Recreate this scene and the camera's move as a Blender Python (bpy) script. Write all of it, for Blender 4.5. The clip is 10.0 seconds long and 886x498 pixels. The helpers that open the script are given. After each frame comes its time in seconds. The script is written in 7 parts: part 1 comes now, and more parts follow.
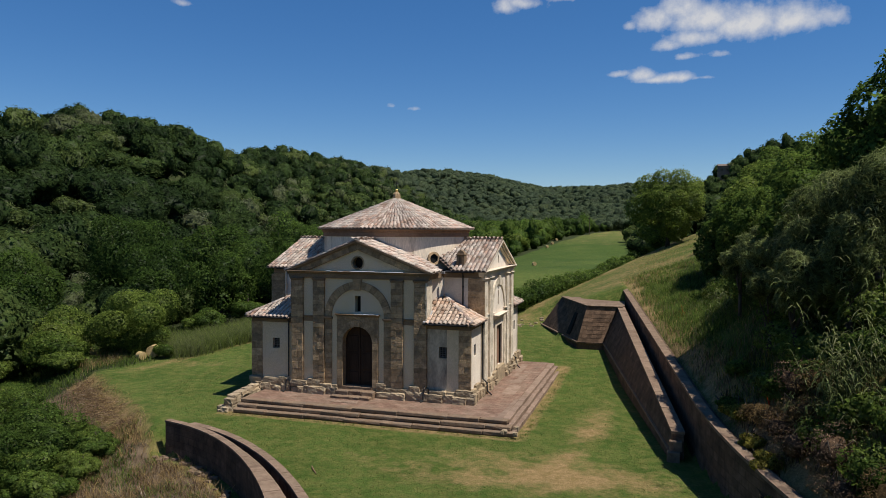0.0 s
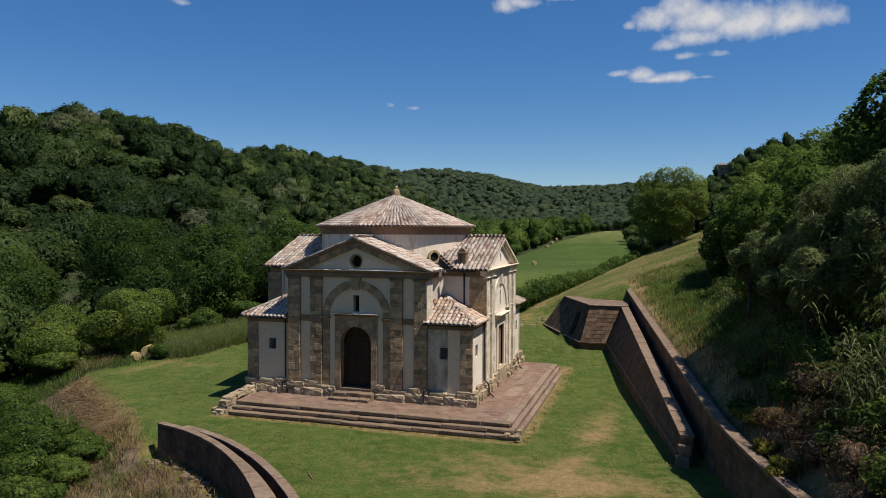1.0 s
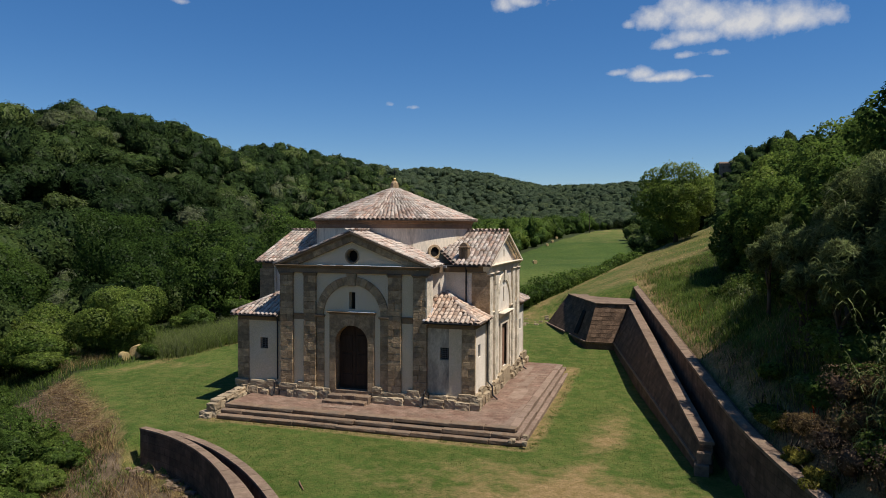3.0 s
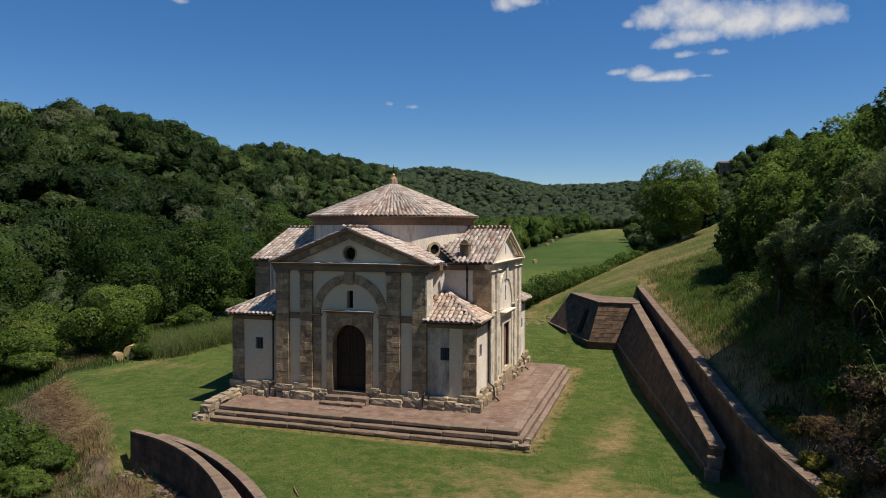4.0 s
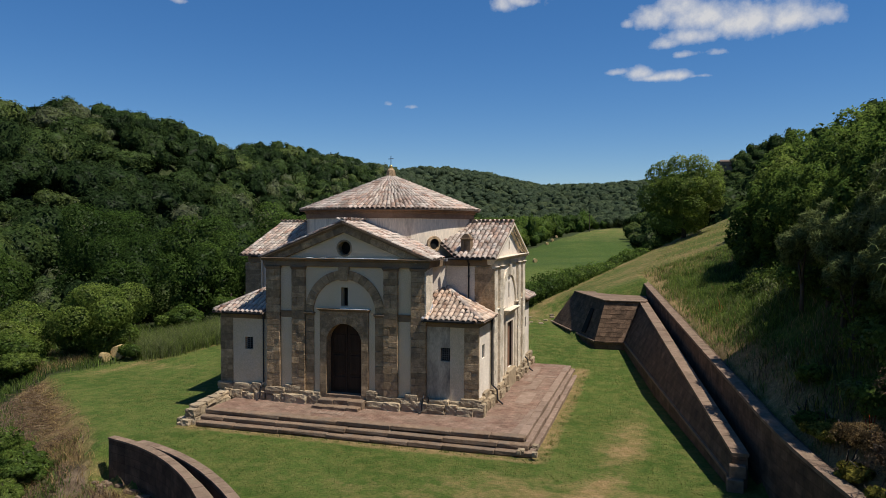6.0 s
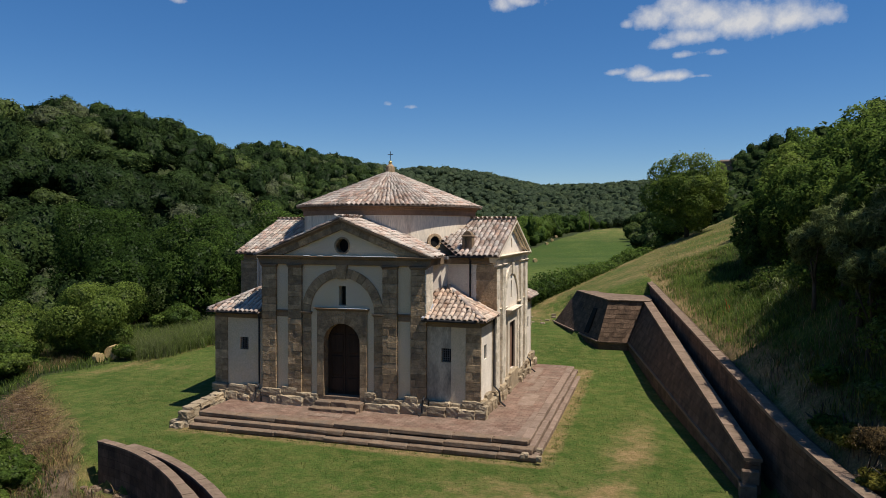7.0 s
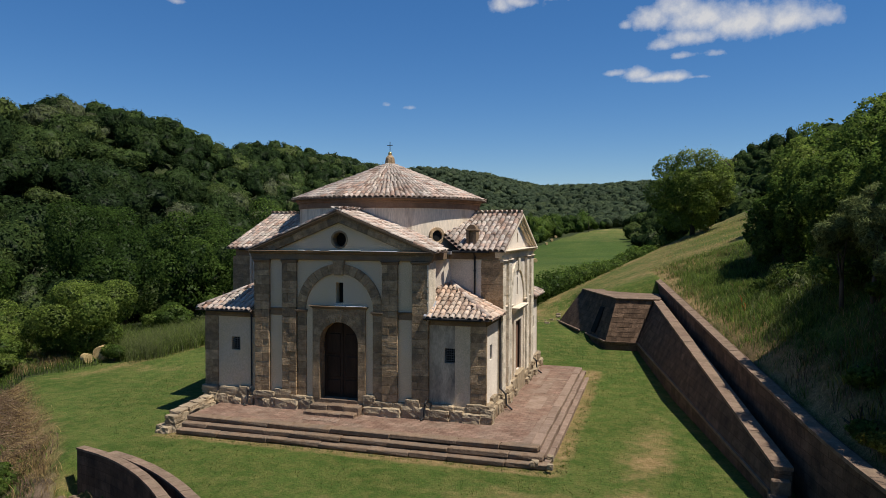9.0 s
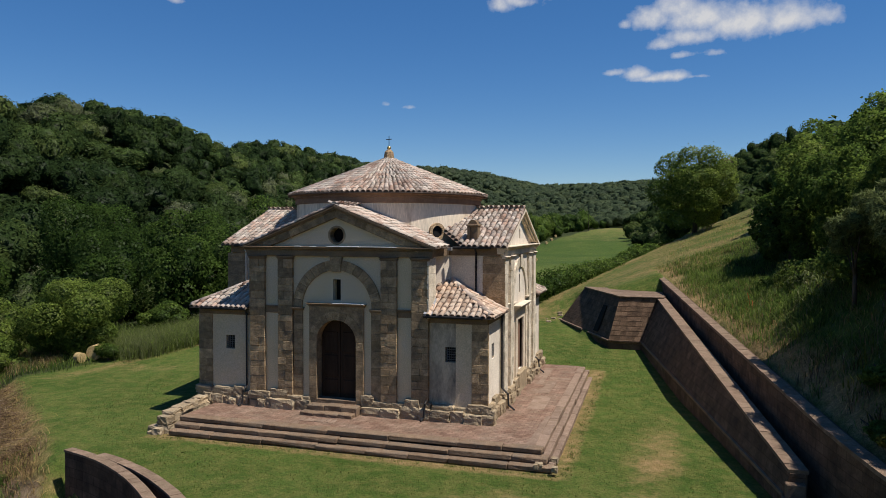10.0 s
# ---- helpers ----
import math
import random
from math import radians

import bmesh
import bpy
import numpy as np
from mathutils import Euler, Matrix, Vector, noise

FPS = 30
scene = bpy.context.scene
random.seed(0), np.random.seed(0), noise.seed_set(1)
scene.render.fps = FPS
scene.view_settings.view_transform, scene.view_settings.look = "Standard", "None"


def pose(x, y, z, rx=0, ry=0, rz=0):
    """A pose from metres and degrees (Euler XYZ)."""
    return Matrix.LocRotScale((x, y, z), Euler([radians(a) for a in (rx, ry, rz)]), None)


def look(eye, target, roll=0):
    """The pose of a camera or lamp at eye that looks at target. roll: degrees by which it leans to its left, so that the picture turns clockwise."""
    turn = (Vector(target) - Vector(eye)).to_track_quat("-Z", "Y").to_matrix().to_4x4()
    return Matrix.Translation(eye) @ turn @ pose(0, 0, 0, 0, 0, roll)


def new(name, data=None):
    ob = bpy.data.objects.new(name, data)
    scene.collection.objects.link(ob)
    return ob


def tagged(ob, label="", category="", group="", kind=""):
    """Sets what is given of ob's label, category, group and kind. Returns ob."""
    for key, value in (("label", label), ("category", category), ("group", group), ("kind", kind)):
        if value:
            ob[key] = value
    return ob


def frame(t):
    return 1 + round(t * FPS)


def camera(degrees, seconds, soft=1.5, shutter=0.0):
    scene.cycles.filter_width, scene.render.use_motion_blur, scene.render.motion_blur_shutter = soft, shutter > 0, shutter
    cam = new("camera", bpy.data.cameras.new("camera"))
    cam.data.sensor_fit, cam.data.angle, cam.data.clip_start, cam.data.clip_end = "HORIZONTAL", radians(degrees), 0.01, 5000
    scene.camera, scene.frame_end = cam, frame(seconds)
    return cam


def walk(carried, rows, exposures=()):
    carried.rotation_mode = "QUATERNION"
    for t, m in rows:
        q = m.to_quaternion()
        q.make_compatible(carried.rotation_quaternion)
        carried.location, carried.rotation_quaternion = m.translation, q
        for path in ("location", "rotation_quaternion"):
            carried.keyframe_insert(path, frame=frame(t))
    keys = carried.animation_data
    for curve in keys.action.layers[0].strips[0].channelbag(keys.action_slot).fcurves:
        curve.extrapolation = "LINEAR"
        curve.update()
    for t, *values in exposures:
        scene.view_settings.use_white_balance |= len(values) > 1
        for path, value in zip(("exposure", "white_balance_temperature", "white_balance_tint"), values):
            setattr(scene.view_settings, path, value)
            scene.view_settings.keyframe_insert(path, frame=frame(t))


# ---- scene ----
cam = camera(64.0, 10.0, soft=0.8)
PATH = [
    (0.0, 13.873, -36.618, 8.428, 88.471, -0.199, 17.101),
    (0.5, 13.721, -36.206, 8.382, 88.437, -0.213, 17.085),
    (1.0, 13.565, -35.800, 8.329, 88.442, -0.217, 17.067),
    (1.5, 13.419, -35.382, 8.270, 88.437, -0.221, 17.059),
    (2.0, 13.274, -34.968, 8.202, 88.411, -0.234, 17.031),
    (2.5, 13.129, -34.560, 8.130, 88.395, -0.228, 17.021),
    (4.0, 12.709, -33.323, 7.930, 88.362, -0.209, 16.979),
    (4.5, 12.561, -32.913, 7.859, 88.353, -0.213, 16.967),
    (5.0, 12.420, -32.503, 7.782, 88.354, -0.207, 16.944),
    (5.5, 12.295, -32.100, 7.709, 88.364, -0.181, 16.921),
    (7.0, 11.878, -30.958, 7.523, 88.380, -0.202, 16.846),
    (7.5, 11.726, -30.600, 7.456, 88.398, -0.215, 16.820),
    (8.0, 11.567, -30.243, 7.384, 88.415, -0.209, 16.793),
    (8.5, 11.420, -29.888, 7.305, 88.432, -0.193, 16.765),
    (9.0, 11.278, -29.537, 7.235, 88.448, -0.197, 16.737),
    (9.5, 11.150, -29.191, 7.155, 88.443, -0.200, 16.718),
    (10.0, 11.037, -28.846, 7.079, 88.418, -0.194, 16.698),
]
walk(cam, [(t, pose(x, y, z, rx, ry, rz)) for t, x, y, z, rx, ry, rz in PATH])

# ---- world, sun, exposure ----
SUN_ELEV, SUN_AZ = 64.0, -6.0          # degrees; azimuth counted from +x towards +y
world = bpy.data.worlds.new("sky")
scene.world = world
world.use_nodes = True
wn = world.node_tree.nodes
sky = wn.new("ShaderNodeTexSky")
sky.sky_type, sky.sun_disc = "NISHITA", False
sky.sun_elevation, sky.sun_rotation = radians(SUN_ELEV), radians(90 - SUN_AZ)
sky.air_density, sky.dust_density, sky.ozone_density, sky.altitude = 1.0, 0.0, 3.0, 1200
deep = wn.new("ShaderNodeHueSaturation")
deep.inputs["Hue"].default_value, deep.inputs["Saturation"].default_value = 0.506, 1.34
world.node_tree.links.new(sky.outputs[0], deep.inputs["Color"])
even = wn.new("ShaderNodeMix")          # evens out the fall of the blue from horizon to zenith
even.data_type = "RGBA"
even.inputs[0].default_value, even.inputs[7].default_value = 0.16, (1.3, 2.9, 6.1, 1)
world.node_tree.links.new(deep.outputs[0], even.inputs[6])
world.node_tree.links.new(even.outputs[2], wn["Background"].inputs[0])
wn["Background"].inputs[1].default_value = 0.094
sun_data = bpy.data.lights.new("sun", "SUN")
sun_data.energy, sun_data.angle, sun_data.color = 5.75, radians(0.53), (1.0, 0.95, 0.87)
sun = new("sun", sun_data)
ce, se = math.cos(radians(SUN_ELEV)), math.sin(radians(SUN_ELEV))
sun.matrix_world = look((60 * ce, 60 * ce * math.sin(radians(SUN_AZ)), 60 * se), (0, 0, 0))
scene.view_settings.exposure = 0.0


# ---- the lie of the land ----
def smooth(a, b, v):
    k = np.clip((v - a) / (b - a), 0, 1)
    return k * k * (3 - 2 * k)


def wall_x(y):
    """The line of the long retaining wall beside the lawn."""
    return 13.75 - 0.15 * y + 0.013 * np.clip(-8.5 - y, 0, 14) ** 2


def wall_top(y):
    return 2.87 + 0.078 * y


def hedge_x(y):
    return 3.6 + 0.508 * (y - 23.4)


def bumps(x, y, s, seed=0.0):
    return (np.sin(x * s + 1.3 * np.sin(y * s * 0.7 + seed) + seed) * np.cos(y * s * 1.1 + 1.7 * np.sin(x * s * 0.6 - seed)))


def land(x, y):
    """Height of the ground at x, y (arrays)."""
    x, y = np.asarray(x, float), np.asarray(y, float)
    # lawn and valley floor
    z = 0.065 * np.clip(y - 2, 0, 16) - 1.9 * smooth(60, 170, y) + 9.0 * smooth(170, 340, y)
    z = z - 0.05 * np.clip(-9 - x, 0, 14) - 3.5 * smooth(22, 46, -x) * (1 - 0.6 * smooth(150, 300, y))
    # meadow bank above the bastion, edged by the hedge
    p = 2.2 + 0.334 * (x - 3.6) + 0.055 * (y - 23.4) + 0.08 * np.clip(x - 18, 0, 60)
    p = 60 - np.log1p(np.exp(np.clip((60 - p) / 6, -20, 20))) * 6
    a = 18.0 - 5.5 * smooth(5.6, 7.4, x)
    w = smooth(a, a + 4.5, y) * (1 - smooth(42, 85, y)) * smooth(-2.5, 0.5, x - hedge_x(y))
    z = z + w * np.maximum(p - z, 0)
    # steep bank behind the long wall
    xr = x - wall_x(np.clip(y, -60, 30))
    up = 0.85 - 0.58 * smooth(-4, 10, y)
    near = np.clip(xr - 0.45, 0, 9) * up + np.clip(xr - 9.45, 0, 45) * 0.5 + np.clip(xr - 54, 0, 300) * 0.05 + 0.4 * smooth(10.5, 14.5, -y) * smooth(0.4, 3.0, xr)
    bank = wall_top(np.clip(y, -40, 17)) - 0.25 + near + 0.25 * bumps(x, y, 0.9, 2.0) * smooth(1, 3, xr)
    k = smooth(0.12, 0.42, xr) * (1 - smooth(14, 24, y))
    z = z * (1 - k) + bank * k
    # wooded rise on the far side of the field
    z = z + smooth(42, 85, y) * (1 - smooth(330, 430, y)) * np.clip(x - 7 + 0.03 * (y - 60), 0, 62) * 0.5
    # wooded hill across the valley
    u = -45 - 0.12 * np.clip(y, -100, 500) - x
    z = z + (31.4 + 0.024 * np.clip(y, -100, 400) + 10.0 * np.exp(-((y - 170) / 39) ** 2) - 1.5 * np.exp(-((y - 262) / 38) ** 2) - 2.4 * np.exp(-((y - 105) / 35) ** 2)) * smooth(0, 98, u) + 3 * bumps(x, y, 0.035, 1.0) * smooth(10, 60, u)
    # knoll on the ridge
    z = z + 5.5 * np.exp(-((x - 41) / 14) ** 2 - ((y - 294) / 24) ** 2)
    # end of the valley
    z = z + 44 * smooth(360, 760, y + 0.1 * x) * (1 - 0.55 * smooth(10, 92, u))
    # scrub slope below the curved wall
    o = out_of_wall(x, y)
    by_wall = smooth(-6.5, -5.8, x)
    trench = 0.2 + 0.83 * np.clip((x + 5.72) / 8.52, 0, 1.6)
    low = by_wall * np.maximum(smooth(-0.3, -0.04, o), smooth(-0.12, 0.06, o + trench) * (x > -4.0)) + (1 - by_wall) * (0.3 * smooth(0, 0.6, o) + 0.7 * smooth(0.0, 3.0, o))
    z = z - (1.0 + 0.08 * np.clip(o, 0, 10)) * low * (1 - smooth(24, 34, -x))
    return z




def curve_wall(k, off):
    """A point of the curved wall: k from 0 (its free end) to 1 and on; off metres towards the lawn."""
    x = -5.72 + 8.52 * k
    y = -12.07 - 1.71 * k - 4.57 * k * k
    dx, dy = 8.52, -1.71 - 9.14 * k
    n = math.hypot(dx, dy)
    return x - dy / n * off, y + dx / n * off


def out_of_wall(x, y):
    """Metres by which a place lies outside the curved wall's outer face, or below the lawn's edge beyond it."""
    k = np.clip((x + 5.72) / 8.52, 0, 1.6)
    yw = -12.07 - 1.71 * k - 4.57 * k * k - 0.8 * np.minimum(x + 5.72, 0)
    return (yw - y) / np.sqrt(1 + np.where(x > -5.72, ((1.71 + 9.14 * k) / 8.52) ** 2, 0.64))


def height(x, y):
    return float(land(x, y))


# ---- materials ----
def material(name, low, high, scale=3.0, rough=0.9, bump=0.3, fine=40.0, piece=0.0, island=0.0, stain=None, stain_scale=0.6, stain_amount=0.5, stretch=(1, 1, 1), hue=None, spec=0.1, stain_at=(0.45, 0.65), courses=None, flat=False):
    """A surface that wavers between two colours at two scales, with stains, relief and a shade of its own for each piece."""
    m = bpy.data.materials.new(name)
    m.use_nodes = True
    n, k = m.node_tree.nodes, m.node_tree.links
    b = n["Principled BSDF"]
    b.inputs["Roughness"].default_value = rough
    b.inputs["Specular IOR Level"].default_value = spec
    geo = n.new("ShaderNodeNewGeometry")
    mp = n.new("ShaderNodeMapping")
    mp.inputs["Scale"].default_value = stretch
    k.new(geo.outputs["Position"], mp.inputs[0])

    def noise_at(s, detail=6.0, rougher=0.6):
        t = n.new("ShaderNodeTexNoise")
        t.inputs["Scale"].default_value, t.inputs["Detail"].default_value, t.inputs["Roughness"].default_value = s, detail, rougher
        k.new(mp.outputs[0], t.inputs["Vector"])
        return t.outputs["Fac"]

    def mix(fac, a, c, mode="MIX"):
        x = n.new("ShaderNodeMix")
        x.data_type, x.blend_type = "RGBA", mode
        for i, v in ((0, fac), (6, a), (7, c)):
            if isinstance(v, (int, float)):
                x.inputs[i].default_value = v
            elif isinstance(v, tuple):
                x.inputs[i].default_value = (*v, 1)
            else:
                k.new(v, x.inputs[i])
        return x.outputs[2]

    def band(v, a, c):
        r = n.new("ShaderNodeMapRange")
        r.inputs[1].default_value, r.inputs[2].default_value = a, c
        k.new(v, r.inputs[0])
        return r.outputs[0]
    big = noise_at(scale)
    col = mix(band(big, 0.3, 0.7), low, high)
    if piece or island:
        if piece:
            r = n.new("ShaderNodeObjectInfo").outputs["Random"]
        else:
            r = geo.outputs["Random Per Island"]
        if hue:
            col = mix(band(r, 0.35, 0.95), col, hue)
        sh = n.new("ShaderNodeHueSaturation")
        amount = piece or island
        rr = n.new("ShaderNodeMapRange")
        rr.inputs[3].default_value, rr.inputs[4].default_value = 1 - amount, 1 + amount
        w = n.new("ShaderNodeTexWhiteNoise")
        w.noise_dimensions = "1D"
        k.new(r, w.inputs["W"])
        k.new(w.outputs["Value"], rr.inputs[0])
        k.new(rr.outputs[0], sh.inputs["Value"])
        k.new(col, sh.inputs["Color"])
        col = sh.outputs[0]
    if stain:
        s = band(noise_at(stain_scale, 8.0, 0.7), *stain_at)
        f = n.new("ShaderNodeMath")
        f.operation = "MULTIPLY"
        f.inputs[1].default_value = stain_amount
        k.new(s, f.inputs[0])
        col = mix(f.outputs[0], col, stain)
    joints = None
    if courses:
        sp = n.new("ShaderNodeSeparateXYZ")
        k.new(geo.outputs["Position"], sp.inputs[0])
        along = n.new("ShaderNodeMath")
        along.operation = "MULTIPLY_ADD"
        along.inputs[1].default_value = 0.6
        back = n.new("ShaderNodeMath")
        back.operation = "MULTIPLY"
        back.inputs[1].default_value = -1.0
        k.new(sp.outputs[1], back.inputs[0])
        k.new(sp.outputs[0], along.inputs[0])
        k.new(back.outputs[0], along.inputs[2])
        cb = n.new("ShaderNodeCombineXYZ")
        k.new(sp.outputs[0] if flat else along.outputs[0], cb.inputs[0])
        k.new(sp.outputs[1] if flat else sp.outputs[2], cb.inputs[1])
        br = n.new("ShaderNodeTexBrick")
        br.inputs["Scale"].default_value = 1.0
        br.inputs["Brick Width"].default_value, br.inputs["Row Height"].default_value = courses
        br.inputs["Mortar Size"].default_value, br.inputs["Mortar Smooth"].default_value = 0.012, 0.4
        br.inputs["Color1"].default_value, br.inputs["Color2"].default_value, br.inputs["Mortar"].default_value = (0.84, 0.84, 0.84, 1), (1.14, 1.14, 1.14, 1), (0.68, 0.66, 0.64, 1)
        k.new(cb.outputs[0], br.inputs["Vector"])
        col = mix(1.0, col, br.outputs["Color"], "MULTIPLY")
        joints = br.outputs["Fac"]
    small = noise_at(fine, 3.0)
    grain = n.new("ShaderNodeMapRange")
    grain.inputs[1].default_value, grain.inputs[2].default_value, grain.inputs[3].default_value, grain.inputs[4].default_value = 0.25, 0.75, 0.8, 1.2
    k.new(small, grain.inputs[0])
    g = n.new("ShaderNodeHueSaturation")
    k.new(grain.outputs[0], g.inputs["Value"])
    k.new(col, g.inputs["Color"])
    k.new(g.outputs[0], b.inputs["Base Color"])
    if bump:
        bp = n.new("ShaderNodeBump")
        bp.inputs["Strength"].default_value, bp.inputs["Distance"].default_value = bump, 0.04
        add = n.new("ShaderNodeMath")
        k.new(big, add.inputs[0])
        k.new(small, add.inputs[1])
        out = add.outputs[0]
        if joints:
            sub = n.new("ShaderNodeMath")
            sub.operation = "SUBTRACT"
            k.new(out, sub.inputs[0])
            k.new(joints, sub.inputs[1])
            out = sub.outputs[0]
        k.new(out, bp.inputs["Height"])
        k.new(bp.outputs[0], b.inputs["Normal"])
    return m


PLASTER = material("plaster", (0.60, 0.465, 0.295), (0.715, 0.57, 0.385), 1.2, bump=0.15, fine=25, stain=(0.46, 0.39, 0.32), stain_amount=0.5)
# paler copy of the plaster: sunlight on the east faces put into the colour
PLASTER_LIT = material("plaster_lit", (0.72, 0.62, 0.5), (0.83, 0.74, 0.62), 1.0, bump=0.15, fine=25, stain=(0.40, 0.33, 0.28), stain_amount=0.4)
PLASTER_DAMP = material("plaster_damp", (0.50, 0.415, 0.30), (0.62, 0.52, 0.385), 1.0, bump=0.15, fine=25, stain=(0.10, 0.092, 0.082), stain_scale=1.5, stain_amount=0.85, stretch=(1, 1, 0.4), stain_at=(0.42, 0.7))
PLASTER_DRUM = material("plaster_streaked", (0.74, 0.62, 0.47), (0.84, 0.73, 0.58), 1.5, bump=0.12, fine=25, stain=(0.30, 0.215, 0.125), stain_scale=1.3, stain_amount=0.8, stretch=(1, 1, 0.16), stain_at=(0.5, 0.7))
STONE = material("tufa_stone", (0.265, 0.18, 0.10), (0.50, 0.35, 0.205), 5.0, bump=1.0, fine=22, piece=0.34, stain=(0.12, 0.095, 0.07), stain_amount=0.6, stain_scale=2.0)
# paler copy of the tufa, its colour lifted to carry the sunlight
STONE_LIT = material("tufa_stone_lit", (0.60, 0.505, 0.38), (0.77, 0.68, 0.545), 4.0, bump=0.5, fine=22, piece=0.12, stain=(0.28, 0.23, 0.16), stain_amount=0.6, stain_scale=1.6)
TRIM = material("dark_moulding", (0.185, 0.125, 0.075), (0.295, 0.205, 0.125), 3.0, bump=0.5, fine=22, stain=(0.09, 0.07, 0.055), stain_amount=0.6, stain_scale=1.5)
# paler copy of the moulding, sunlight included in the tone
TRIM_LIT = material("moulding_lit", (0.62, 0.52, 0.39), (0.78, 0.68, 0.54), 3.0, bump=0.4, fine=22, stain=(0.25, 0.19, 0.13), stain_amount=0.5, stain_scale=1.5)
BASE_STONE = material("worn_base_stone", (0.28, 0.205, 0.125), (0.47, 0.37, 0.245), 5.0, bump=1.0, fine=20, piece=0.2, stain=(0.14, 0.12, 0.09), stain_amount=0.6, stain_scale=2.5)
STEP_STONE = material("worn_step_stone", (0.16, 0.105, 0.068), (0.295, 0.205, 0.135), 4.0, bump=1.0, fine=20, piece=0.1, stain=(0.12, 0.10, 0.08), stain_amount=0.7, stain_scale=2.0)
TILE = material("roof_tile", (0.40, 0.305, 0.245), (0.55, 0.46, 0.385), 2.0, bump=0.5, fine=30, island=0.42, hue=(0.38, 0.24, 0.175), stain=(0.60, 0.55, 0.47), stain_amount=0.6, stain_scale=1.2)
TILE_PIECE = material("roof_tile_warm", (0.48, 0.33, 0.23), (0.60, 0.46, 0.35), 2.0, bump=0.5, fine=30, piece=0.38, hue=(0.40, 0.25, 0.17), stain=(0.60, 0.54, 0.45), stain_amount=0.5, stain_scale=1.5)
ROOF_BED = material("roof_bed", (0.12, 0.09, 0.07), (0.2, 0.15, 0.12), 4.0, bump=0.4)
EAVE = material("eave_band", (0.24, 0.15, 0.10), (0.34, 0.22, 0.15), 3.0, bump=0.3, stain=(0.16, 0.10, 0.07))
WOOD = material("dark_door_wood", (0.030, 0.018, 0.012), (0.055, 0.033, 0.022), 6.0, rough=0.6, bump=0.3, stretch=(1, 1, 0.15), fine=60)
WOOD_BROWN = material("brown_door_wood", (0.17, 0.095, 0.06), (0.26, 0.15, 0.10), 6.0, rough=0.6, bump=0.3, stretch=(1, 1, 0.15), fine=60)
BARS = material("window_bars", (0.10, 0.10, 0.10), (0.16, 0.155, 0.15), 8.0, rough=0.6, bump=0.1)
IRON = material("dark_iron", (0.02, 0.02, 0.022), (0.045, 0.042, 0.04), 8.0, rough=0.55, bump=0.1)
LEAD = material("lead_flashing", (0.20, 0.20, 0.21), (0.30, 0.30, 0.31), 4.0, rough=0.5, bump=0.2)
LIME = material("lime_fillet", (0.62, 0.60, 0.56), (0.75, 0.72, 0.68), 4.0, bump=0.4)
PIPE_CREAM = material("cream_pipe", (0.55, 0.45, 0.33), (0.66, 0.55, 0.42), 4.0, rough=0.6, bump=0.1)
DARK = material("dark_interior", (0.015, 0.014, 0.013), (0.02, 0.02, 0.018), 3.0, bump=0)
WALL_BRICK = material("retaining_wall_tufa", (0.084, 0.053, 0.035), (0.165, 0.105, 0.069), 2.5, bump=0.7, fine=25, piece=0.18, stain=(0.03, 0.024, 0.02), stain_amount=0.6, stain_scale=0.8, courses=(0.55, 0.28))
FACING = material("bastion_facing_tufa", (0.115, 0.072, 0.046), (0.205, 0.13, 0.083), 3.0, bump=0.8, fine=22, piece=0.3, stain=(0.05, 0.036, 0.026), stain_amount=0.6, stain_scale=1.6)
COPING = material("coping_brick", (0.145, 0.096, 0.066), (0.25, 0.175, 0.122), 4.0, bump=0.6, fine=25, piece=0.15, stain=(0.20, 0.15, 0.10), stain_amount=0.5, stain_scale=1.5)
PAVE_BRICK = material("herringbone_brick", (0.16, 0.095, 0.066), (0.29, 0.185, 0.135), 1.6, bump=0.9, fine=12, stain=(0.25, 0.19, 0.14), stain_amount=0.65, stain_scale=1.3, courses=(0.3, 0.15), flat=True)
PAVE_STONE = material("pavement_slab", (0.185, 0.125, 0.09), (0.275, 0.195, 0.145), 3.0, bump=0.6, fine=20, piece=0.15, stain=(0.27, 0.20, 0.15), stain_amount=0.4, stain_scale=1.5)
gold = bpy.data.materials.new("gilded_metal")
gold.use_nodes = True
gp = gold.node_tree.nodes["Principled BSDF"]
gp.inputs["Base Color"].default_value, gp.inputs["Metallic"].default_value, gp.inputs["Roughness"].default_value = (0.75, 0.52, 0.18, 1), 0.9, 0.35


# ---- builders ----
from mathutils import geometry


